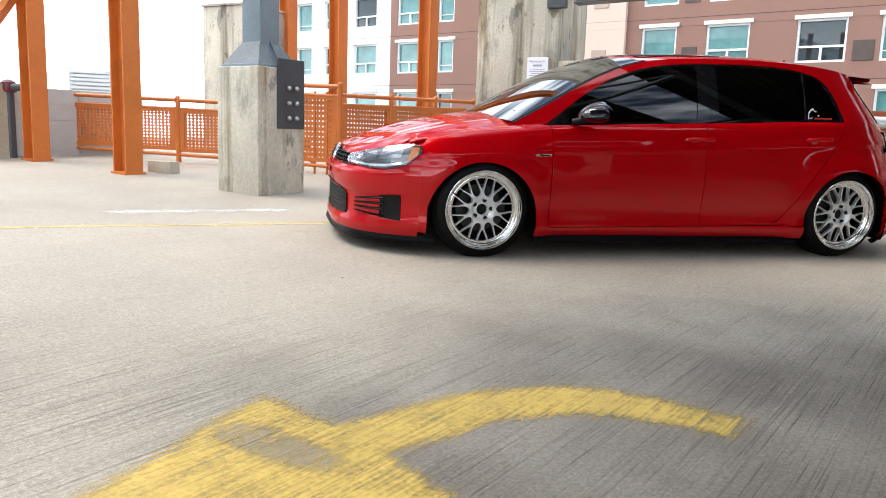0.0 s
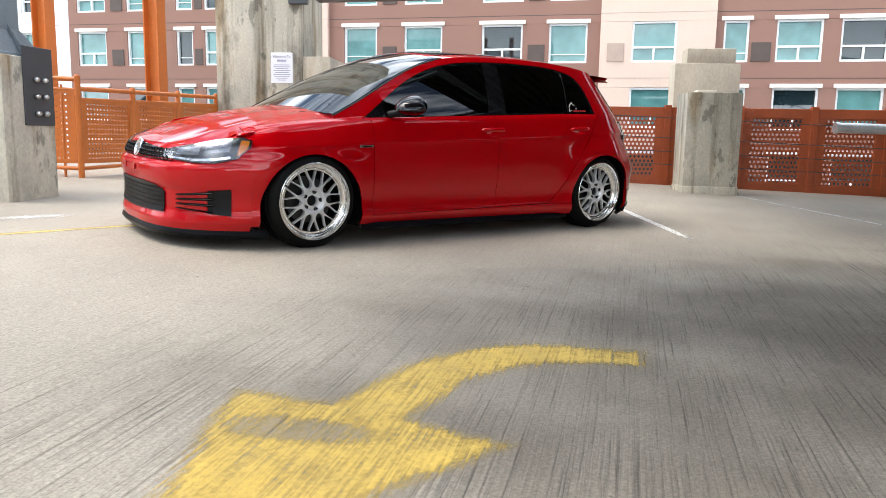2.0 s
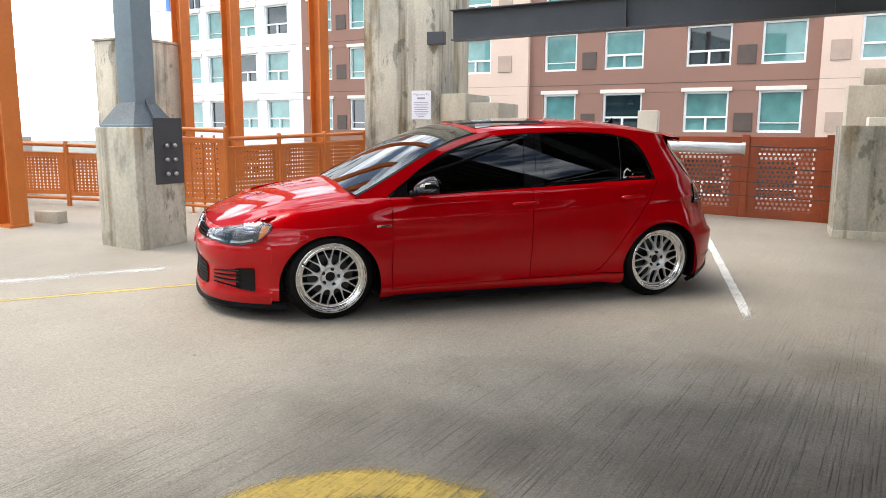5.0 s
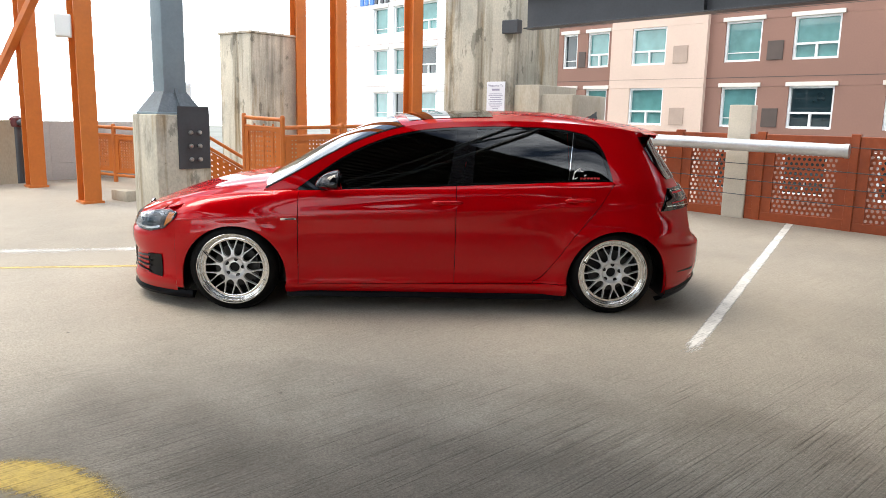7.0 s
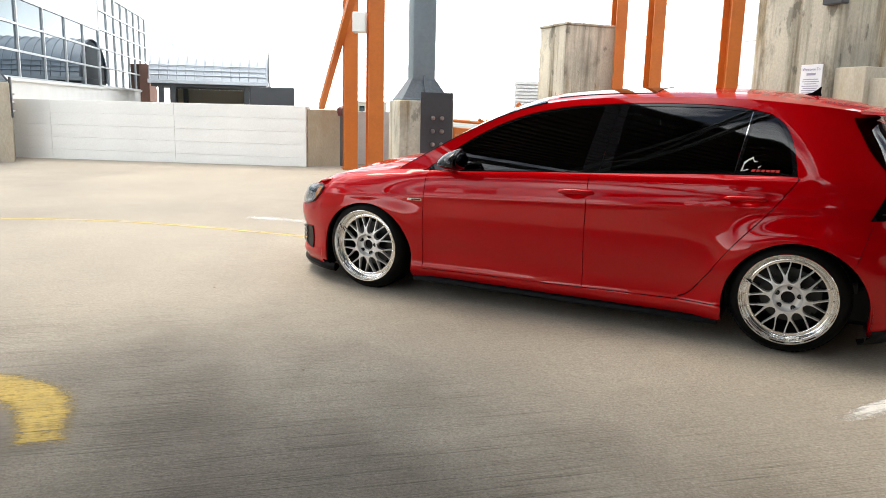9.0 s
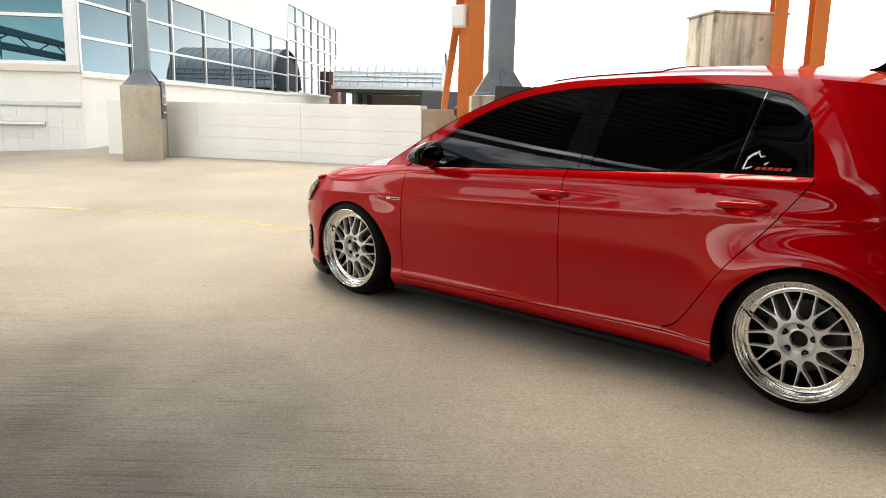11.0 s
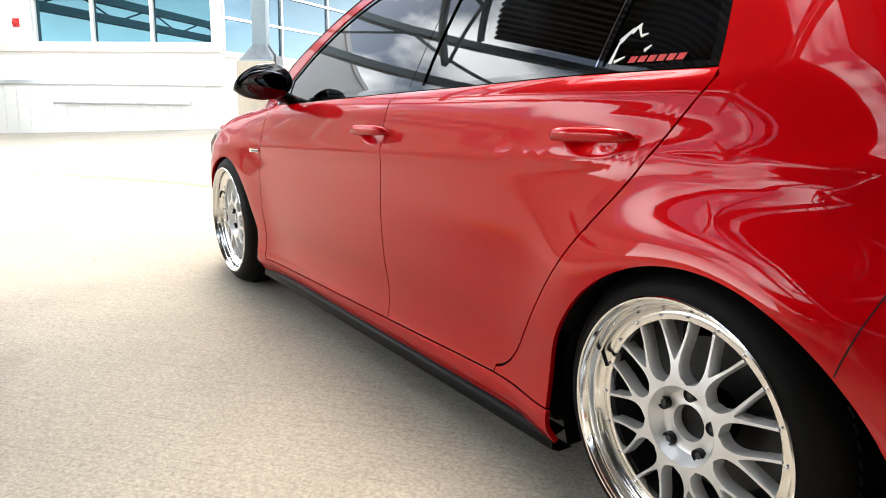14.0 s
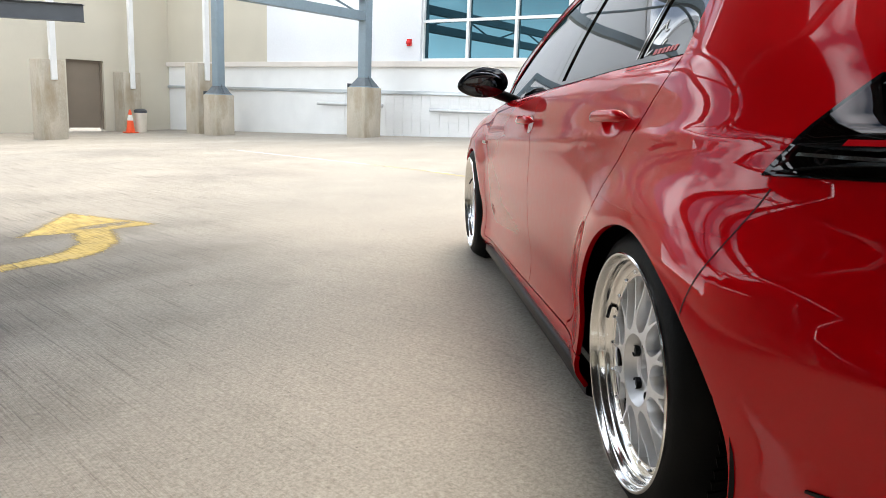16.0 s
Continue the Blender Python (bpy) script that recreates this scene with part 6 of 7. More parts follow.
    it = shell("side_intake", [[gr_pt(0.79, 0.715, 0.212 + 0.012 * u, 0.374 - 0.012 * u, u, v, 0.003) for v in lin(0, 1, 6)] for u in lin(0, 1, 14)], M_BLACKP, CAR, -s, flange=0.004, label="black side air intake")
    for k in range(4):
        za, zb, zn = 0.226 + 0.038 * k, 0.242 + 0.026 * k, 0.017 if k else 0.013
        shell("intake_blade", [[gr_pt(0.735, 0.555, za + (zb - za) * u, za + (zb - za) * u + zn * (1 - 0.35 * u), u, v, 0.004 + 0.012 * math.sin(math.pi * v)) for v in lin(0, 1, 4)] for u in lin(0, 1, 14)], M_SKIRT, it, -s, flange=0.0)
    # rear lamp
    def tl_pt(u, v, off):
        xl = 2.958 + 0.072 * v
        z = 0.738 + 0.006 * u + (0.149 - 0.004 * u) * v
        xx = min(xl + (3.25 - xl) * u, tail_x(z) - 0.012)
        p = tail_pt(tail_th(xx, z), z, off)
        return (p.x, p.y if s > 0 else 2 * YC - p.y, p.z)
    us = lin(0.0, 1, 20)
    tl = shell("tail_light", [[tl_pt(u, v, 0.006) for v in lin(0, 1, 10)] for u in us], M_BLACKG, CAR, -s, flange=0.006, label="smoked dark red tail light")
    shell("lens", [[tl_pt(u, v, 0.014) for v in lin(0.03, 0.97, 10)] for u in us[1:]], M_REDLENS, tl, -s, flange=0.0, slab=0.003)
    for v0, v1, k in ((0.30, 0.36, 5), (0.72, 0.80, 4)):
        shell("light_bar", [[tl_pt(u, v, 0.0155) for v in (v0, v1)] for u in us[k:]], M_LAMPRED, tl, -s, flange=0.0)
    # chrome lines on the lens: its trim, and a drawn line of glare
    shell("trim_glare_line", [[tl_pt(u, v + 0.10 * (1 - u), 0.0155) for v in (0.10, 0.135)] for u in us[2:]], M_CHROME, tl, -s, flange=0.0)
    shell("trim_glare_line", [[tl_pt(u, v, 0.0155) for v in (0.86, 0.875)] for u in us[2:]], M_CHROME, tl, -s, flange=0.0)

# front skin, grille, lower grille, lip


def front_rows(n, zf0, zf1, nz, off=0.0):
    rows = []
    for i in range(n + 1):
        f = i / n
        col = []
        for k in range(nz + 1):
            v = k / nz
            z = 0.4
            for _ in range(6):
                t0 = nose_th(XBS, min(z, 0.74))
                th = t0 + (math.pi - 2 * t0) * f
                z = zf0(th) + (zf1(th) - zf0(th)) * v
            col.append(nose_pt(th, z, off)[:])
        rows.append(col)
    return rows


def front_normals(rows):
    """Normals of the nose skin from its own shape, facing out."""
    out, e = [], 0.004
    n = len(rows) - 1
    for i, r in enumerate(rows):
        col = []
        for p in r:
            z = p[2]
            t0 = nose_th(XBS, min(z, 0.74))
            th = t0 + (math.pi - 2 * t0) * i / n
            u = Vector(nose_pt(th + e, z)) - Vector(nose_pt(th - e, z))
            w = Vector(nose_pt(th, z + e)) - Vector(nose_pt(th, z - e))
            v = u.cross(w).normalized()
            mid = Vector((p[0] + 0.2, p[1] - YC, 0))
            col.append(v if v.x * mid.x + v.y * mid.y > 0 else -v)
        out.append(col)
    return out


fb_rows = front_rows(90, lambda th: 0.118, nose_top, 40)
shell("front_bumper", fb_rows, M_PAINT, CAR, 1, front_normals(fb_rows), 0.0)


def mid_patch(name, y0, zl, zh, n, nz, off, material, label="", parent=CAR, bend=0.0, flange=0.004):
    """A patch across the middle of the front, out to half-width y0."""
    rows = []
    for i in range(n + 1):
        f = -1 + 2 * i / n
        col = []
        for k in range(nz + 1):
            l, h = zl(abs(f)), zh(abs(f))
            z = l + (h - l) * k / nz
            c = (abs(f) * y0 / flank(-0.7, z)) ** (NQ / 2)
            th = math.acos(min(1, c))
            th = th if f < 0 else math.pi - th
            col.append(nose_pt(th, z, off)[:])
        rows.append(col)
    return shell(name, rows, material, parent, -1, flange=flange, label=label)


gl = mid_patch("grille", 0.52, lambda f: 0.521, lambda f: 0.612 - 0.030 * f, 40, 6, 0.004, M_BLACKG, "black honeycomb radiator grille")
for i in range(26):
    for j in range(3):
        f = -0.47 + 0.0376 * i + (0.0188 if j % 2 else 0)
        if abs(f) < 0.07:
            continue
        z = 0.536 + 0.023 * j
        th = math.acos(min(1, (abs(f) / flank(-0.7, z)) ** (NQ / 2)))
        p = nose_pt(th if f < 0 else math.pi - th, z, 0.006)
        b = bmesh.new()
        lathe(b, [(0.0135, 0.0), (0.0135, -0.006), (0.010, -0.006), (0.010, 0.0)], 6, "y")
        bmesh.ops.rotate(b, verts=b.verts, matrix=Matrix.Rotation(radians(-90), 3, "Z") @ Matrix.Rotation(radians(30), 3, "Y"))
        bmesh.ops.translate(b, verts=b.verts, vec=p)
        part("honeycomb", b, M_BLACKP, gl)
mid_patch("red_strip", 0.53, lambda f: 0.525, lambda f: 0.532, 40, 1, 0.007, M_PAINT, "thin red grille strip", gl)
b = bmesh.new()
lathe(b, [(0.062, 0.0), (0.062, -0.010), (0.055, -0.014), (0.050, -0.010), (0.046, -0.006), (0.0, -0.006)], 32, "y")
bmesh.ops.rotate(b, verts=b.verts, matrix=Matrix.Rotation(radians(-90), 3, "Z"))
bmesh.ops.rotate(b, verts=b.verts, matrix=Matrix.Rotation(radians(18), 3, "Y"))
bmesh.ops.translate(b, verts=b.verts, vec=nose_pt(math.pi / 2, 0.572, 0.004))
part("round_emblem", b, M_CHROME, gl, "round chrome emblem", smooth=True)
lg = mid_patch("lower_grille", 0.46, lambda f: 0.20 + 0.01 * f, lambda f: 0.385 - 0.05 * f ** 6, 40, 8, 0.004, M_BLACKP, "black lower honeycomb grille")
for j in range(6):
    mid_patch("grille_bar", 0.45, lambda f: 0.215 + 0.027 * j, lambda f: 0.221 + 0.027 * j, 40, 1, 0.007, M_BLACKP, "", lg, flange=0.003)
mid_patch("plate_filler", 0.10, lambda f: 0.44, lambda f: 0.475, 8, 2, 0.004, M_PAINT)
lip = []
for i in range(61):
    th = math.radians(9) + (math.pi - 2 * math.radians(9)) * i / 60
    lip.append([nose_pt(th, z, o)[:] for z, o in ((0.125, -0.01), (0.118, 0.004), (0.106, 0.022), (0.090, 0.026), (0.078, 0.014), (0.080, -0.06))])
shell("front_lip", [r[::-1] for r in lip], M_SKIRT, CAR, -1, flange=0.0, label="black front splitter lip")

# bonnet: a curved patch between front rim, wing tops and scuttle


def bonnet_pt(v, t):
    """v from -1 (driver's side) to 1, t from the front rim to the scuttle."""
    th0 = nose_th(XBS, 0.7405)
    def front(w):
        c = abs(w)
        th = math.acos(min(1, c * math.cos(th0) ** (2 / NQ)) ** (NQ / 2)) if c < 1 else th0
        th = th if w <= 0 else math.pi - th
        return nose_pt(th, nose_top(th)) + Vector((0.004, 0, 0.001))
    def back(w):
        h = hw(0.435, belt(0.435)) - 0.004
        return Vector((0.435 - 0.135 * (1 - w * w), YC + w * h, belt(0.435) + 0.066 * (1 - abs(w) ** 2.4)))
    def side(u, sg):
        x = XBS + (0.435 - XBS) * u
        return Vector((x, YC + sg * (hw(x, belt(x)) - 0.003), belt(x) + 0.001))
    a = (v + 1) / 2
    ruled = front(v) * (1 - t) + back(v) * t
    across = side(t, -1) * (1 - a) + side(t, 1) * a
    cor = (side(0, -1) * (1 - a) + side(0, 1) * a) * (1 - t) + (side(1, -1) * (1 - a) + side(1, 1) * a) * t
    p = ruled + across - cor
    bulge = 0.150 * t * (1 - t) * (1 - abs(v) ** 3.2)
    ridge = 0.007 * math.exp(-((abs(v) - 0.60 - 0.12 * t) / 0.07) ** 2) * smooth_step(t / 0.2) * smooth_step((1 - t) / 0.3)
    return p + Vector((0, 0, bulge + ridge))


# red ellipsoids added to hide the dark gap between bonnet corner and headlight
for s in (1, -1):
    b = bmesh.new()
    for v in bmesh.ops.create_uvsphere(b, u_segments=20, v_segments=10, radius=1.0)["verts"]:
        v.co = (-0.405 + v.co.x * 0.060, YC - s * (0.757 + v.co.y * 0.036), 0.7065 + v.co.z * 0.014 + v.co.x * 0.012)
    part("wing_gap_filler", b, M_PAINT, CAR, smooth=True)
shell("bonnet", [[bonnet_pt(v, t)[:] for t in lin(0, 1, 36)] for v in lin(-1, 1, 56)], M_PAINT, CAR, 1)


def top_pt(x, v, crown, bow=0.0, n=2.4):
    z = rail(x)
    h = hw(x, z)
    return (x - bow * (1 - v * v), YC + v * h, z + crown * (1 - abs(v) ** n))


vv = [math.sin(a) for a in lin(-math.pi / 2, math.pi / 2, 40)]
ws_rows = [[top_pt(x, v * 0.965, 0.020 + 0.030 * t, 0.10 - 0.03 * t)for v in vv] for t, x in ((i / 26, 0.215 + (1.135 - 0.215) * i / 26) for i in range(27))]
shell("windscreen", [r[::-1] for r in ws_rows], M_SCREEN, CAR, 1, flange=0.0, slab=0.004, label="raked windscreen with sky reflections")
edge = [[top_pt(x, sg * f, 0.020 + 0.030 * t, 0.10 - 0.03 * t) for sg, f in ((-1, 1.0), (-1, 0.985), (-1, 0.962))] for t, x in ((i / 26, 0.20 + (1.15 - 0.20) * i / 26) for i in range(27))]
shell("windscreen_seal", edge, M_BLACKP, CAR, 1, flange=0.004)
edge = [[top_pt(x, sg * f, 0.020 + 0.030 * t, 0.10 - 0.03 * t) for sg, f in ((1, 0.962), (1, 0.985), (1, 1.0))] for t, x in ((i / 26, 0.20 + (1.15 - 0.20) * i / 26) for i in range(27))]
shell("windscreen_seal", edge, M_BLACKP, CAR, 1, flange=0.004)
shell("scuttle_panel", [[(0.25 + 0.14 * u + 0.10 * abs(v) ** 2, YC + v * 0.70, 0.880 - 0.045 * abs(v) ** 2 - 0.015 * math.sin(math.pi * u)) for u in lin(0, 1, 4)] for v in lin(-1, 1, 24)], M_BLACKP, CAR, 1, flange=0.0)
for y0, y1 in ((0.32, 0.80), (0.92, 1.45)):
    part("wiper_arm", tube(bmesh.new(), (0.27, y0, 0.905), (0.37, y1, 0.945), 0.008, 8), M_BLACKP, CAR)


def roof_crown(x):
    return 0.050 - 0.012 * smooth_step((x - 2.2) / 0.7)


roof_x = [x for x in lin(1.14, 2.90, 50)]
shell("roof_panel", [[top_pt(x, v, roof_crown(x), 0.08 * smooth_step((1.4 - x) / 0.3))for v in vv] for x in roof_x][::-1], M_PAINT, CAR, 1)
shell("sunroof", [[(p[0], p[1], p[2] + 0.004) for p in (top_pt(x, v * 0.80, roof_crown(x), 0.08 * smooth_step((1.4 - x) / 0.3)) for v in lin(-1, 1, 24))] for x in lin(1.20, 1.78, 16)][::-1], M_BLACKG, CAR, 1, flange=0.003, label="black glass sunroof panel")
# shark fin aerial
b = bmesh.new()
fin = [(2.545, 0.0), (2.572, 0.011), (2.600, 0.017), (2.625, 0.034), (2.646, 0.053), (2.652, 0.052), (2.649, 0.024), (2.656, 0.0)]
zr = rail(2.6) + roof_crown(2.6) - 0.004
lo_ = [[b.verts.new((x, YC + sy * w, zr + z)) for x, z in fin] for sy, w in ((-1, 0.022), (1, 0.022))]
for r, sy in zip(lo_, (-1, 1)):
    for v, (x, z) in zip(r, fin):
        v.co.y = YC + sy * 0.020 * (1 - z / 0.060)
for i in range(len(fin) - 1):
    b.faces.new((lo_[0][i], lo_[0][i + 1], lo_[1][i + 1], lo_[1][i]))
b.faces.new(lo_[0][::-1])
b.faces.new(lo_[1])
bmesh.ops.recalc_face_normals(b, faces=b.faces)
part("shark_fin_aerial", b, M_BLACKG, CAR, "black shark fin aerial", smooth=True)

# tail: hatch, glass, spoiler, bumper


def rear_rows(n, z0, z1, nz, off=0.0, xs=None):
    rows = []
    for i in range(n + 1):
        col = []
        for k in range(nz + 1):
            z = z0 + (z1 - z0) * k / nz
            t0 = tail_th(xs(z) if xs else xq(z), z)
            th = t0 + (math.pi - 2 * t0) * i / n
            col.append(tail_pt(th, z, off)[:])
        rows.append(col)
    return rows


def skin_normals(fn, n, z0, z1, nz, th0, sign):
    """Normals of an end skin from its own shape, so that neighbours shade as one."""
    out = []
    e = 0.004
    for i in range(n + 1):
        col = []
        for k in range(nz + 1):
            z = z0 + (z1 - z0) * k / nz
            t0 = th0(z)
            th = t0 + (math.pi - 2 * t0) * i / n
            u = Vector(fn(th + e, z)) - Vector(fn(th - e, z))
            w = Vector(fn(th, z + e)) - Vector(fn(th, z - e))
            col.append(u.cross(w).normalized() * sign)
        out.append(col)
    return out


shell("tailgate", rear_rows(60, 0.5605, 1.255, 40), M_PAINT, CAR, -1, skin_normals(tail_pt, 60, 0.5605, 1.255, 40, lambda z: tail_th(xq(z), z), 1), 0.0)


def bumper_x(z):
    """Front edge of the rear bumper: the wheel opening, then the joint with the wing."""
    return max(xq(z), RCX + math.sqrt(max(0.0, RR * RR - (max(z, RCZ) - RCZ) ** 2)) if z < 0.40 else 0.0)


shell("rear_bumper", rear_rows(60, 0.14, 0.5605, 26, 0.0, bumper_x), M_PAINT, CAR, -1, skin_normals(tail_pt, 60, 0.14, 0.5605, 26, lambda z: tail_th(bumper_x(z), z), 1), 0.016)
for s in (1, -1):
    gp = []
    for t in lin(0, 1, 14):
        x, z = 2.915 + 0.062 * t, 0.505 + 0.215 * t
        gp.append([side_pt(x - 0.0010, z, 0.0008, s), side_pt(x + 0.0010, z - 0.001, 0.0008, s)])
    shell("bumper_joint", gp, M_BLACKP, CAR, -s, flange=0.0)
shell("bumper_vent", [[tail_pt(math.radians(36) + math.radians(18) * u, 0.300 + 0.016 * v * (0.25 + 0.75 * u), 0.004)[:] for v in lin(0, 1, 3)] for u in lin(0, 1, 10)], M_BLACKP, CAR, -1, flange=0.004, label="black bumper vent slot")
shell("rear_window", rear_rows(50, 0.945, 1.235, 16, 0.006, lambda z: min(float(np.interp(z, [0.93, 0.97, 1.07, 1.2, 1.25], [3.06, 3.01, 2.925, 2.85, 2.825])), tail_x(z) - 0.02)), M_TINT, CAR, -1, flange=0.006, label="dark tinted rear window")
dif = []
for i in range(51):
    f = i / 50
    t0 = tail_th(3.02, 0.16)
    th = t0 + (math.pi - 2 * t0) * f
    up = 0.10 * max(0.0, math.sin(th)) ** 2.5
    dif.append([tail_pt(th, z, o)[:] for z, o in ((0.085 + 0.3 * up, -0.03), (0.085 + 0.3 * up, 0.006), (0.11 + 0.6 * up, 0.016), (0.145 + up, 0.014), (0.16 + up, 0.002))])
shell("rear_diffuser", dif, M_BLACKP, CAR, -1, flange=0.0)
sp = []
for i in range(31):
    v = -1 + 2 * i / 30
    w = 0.575
    lift = 0.030 * (1 - abs(v) ** 2.4)
    sp.append([(2.86, YC + v * w, 1.262 + lift), (2.97, YC + v * w, 1.258 + lift), (2.995 - 0.05 * v * v, YC + v * w, 1.254 + lift), (3.003 - 0.05 * v * v, YC + v * w, 1.246 + lift), (2.985 - 0.05 * v * v, YC + v * w, 1.232 + lift), (2.98, YC + v * w, 1.215 + lift * 0.6)])
shell("roof_spoiler", [r[::-1] for r in sp], M_PAINT, CAR, -1, flange=0.0, label="red roof spoiler")
# reflector in the rear bumper
shell("bumper_reflector", [[tail_pt(math.radians(52) + math.radians(7) * u, 0.225 + 0.02 * v, 0.005)[:] for v in (0, 1)] for u in lin(0, 1, 6)], M_STICKR, CAR, -1, flange=0.003)

# underbody, wheel wells, cabin
part("underbody", nbox(-0.62, 3.05, YC - 0.60, YC + 0.60, 0.13, 0.36, 0.03), M_BLACKP, CAR)
part("underbody_sides", nbox(0.40, 2.22, YC - 0.80, YC + 0.80, 0.125, 0.30, 0.02), M_BLACKP, CAR)
for s in (1, -1):
    for cx, cz, r in ((FCX, FCZ, FR), (RCX, RCZ, RR)):
        b = bmesh.new()
        grid(b, lambda a, w: (cx + (r + 0.012) * math.cos(a), YC - s * (0.50 + 0.345 * w), cz + (r + 0.012) * math.sin(a)), lin(-0.35, math.pi + 0.35, 30), (0, 1), flip=s < 0)
        c = b.verts.new((cx, YC - s * 0.50, cz))
        b.verts.ensure_lookup_table()
        inner = [b.verts[2 * i] for i in range(31)]
        for p, q in zip(inner, inner[1:]):
            b.faces.new((c, p, q))
        part("wheel_arch_liner", b, M_BLACKP, CAR, smooth=True)
part("cabin_floor", nbox(0.35, 2.95, YC - 0.74, YC + 0.74, 0.34, 0.40, 0.01), M_CABIN, CAR)
part("dashboard", nbox(0.42, 0.86, YC - 0.70, YC + 0.70, 0.55, 0.885, 0.05), M_CABIN, CAR, smooth=True)
b = bmesh.new()
ring = []
for i in range(28):
    a = 2 * math.pi * i / 28
    ring.append([b.verts.new((1.02 + (0.175 + 0.014 * math.cos(w)) * math.sin(a) * 0.35 + 0.0, YC - 0.36 + (0.175 + 0.014 * math.cos(w)) * math.cos(a), 0.86 + (0.175 + 0.014 * math.cos(w)) * math.sin(a) * 0.93 + 0.014 * math.sin(w) * 0.3)) for w in (2 * math.pi * k / 8 for k in range(8))])
for i in range(28):
    for k in range(8):
        b.faces.new((ring[i][k], ring[(i + 1) % 28][k], ring[(i + 1) % 28][(k + 1) % 8], ring[i][(k + 1) % 8]))
part("steering_wheel", b, M_CABIN, CAR, smooth=True)
for x, ys in ((1.30, (-0.36, 0.36)), (2.18, (-0.36, 0.0, 0.36))):
    for yy in ys:
        b = nbox(x, x + 0.50, YC + yy - 0.24, YC + yy + 0.24, 0.40, 0.60, 0.05)
        box(b, x + 0.42, x + 0.60, YC + yy - 0.23, YC + yy + 0.23, 0.55, 1.02, 0.06)
        box(b, x + 0.52, x + 0.62, YC + yy - 0.12, YC + yy + 0.12, 1.04, 1.20, 0.04)
        part("seat", b, M_CABIN, CAR, smooth=True)
for s in (1, -1):
    part("door_lining", nbox(0.50, 2.55, YC - s * 0.765 - 0.01, YC - s * 0.765 + 0.01, 0.35, 0.85), M_CABIN, CAR)
part("parcel_shelf", nbox(2.65, 2.98, YC - 0.62, YC + 0.62, 0.86, 0.885), M_CABIN, CAR)

# decal on the quarter window
for k, (x0, z0, x1, z1, w) in enumerate(((2.325, 0.952, 2.335, 0.995, 0.010), (2.335, 0.995, 2.362, 1.020, 0.012), (2.358, 1.012, 2.378, 1.028, 0.010), (2.372, 1.026, 2.385, 1.004, 0.008), (2.385, 1.004, 2.402, 1.008, 0.007), (2.335, 0.955, 2.36, 0.965, 0.007), (2.405, 0.975, 2.42, 0.985, 0.008))):
    b = bmesh.new()
    d = Vector((x1 - x0, z1 - z0)).normalized()
    n_ = Vector((-d.y, d.x)) * w / 2
    vs_ = [b.verts.new(side_pt(x0 + n_.x * f * g0 + (x1 - x0) * t, z0 + n_.y * f * g0 + (z1 - z0) * t, -0.0055)) for t, f, g0 in ((0, 1, 1.0), (0, -1, 1.0), (1, -1, 0.4), (1, 1, 0.4))]
    b.faces.new(vs_)
    part("decal", b, M_STICK, CAR, "white vinyl decal stroke" if k == 0 else "")
for k in range(6):
    b = bmesh.new()
    x0 = 2.372 + 0.024 * k
    vs_ = [b.verts.new(side_pt(x0 + dx + (0.006 if dz else 0), 0.953 + 0.0006 * k + dz, -0.0055)) for dx, dz in ((0, 0), (0.018, 0), (0.018, 0.012), (0, 0.012))]
    b.faces.new(vs_)
    part("decal", b, M_STICKR, CAR, "red vinyl decal bar" if k == 0 else "")

# ---- wheels ----


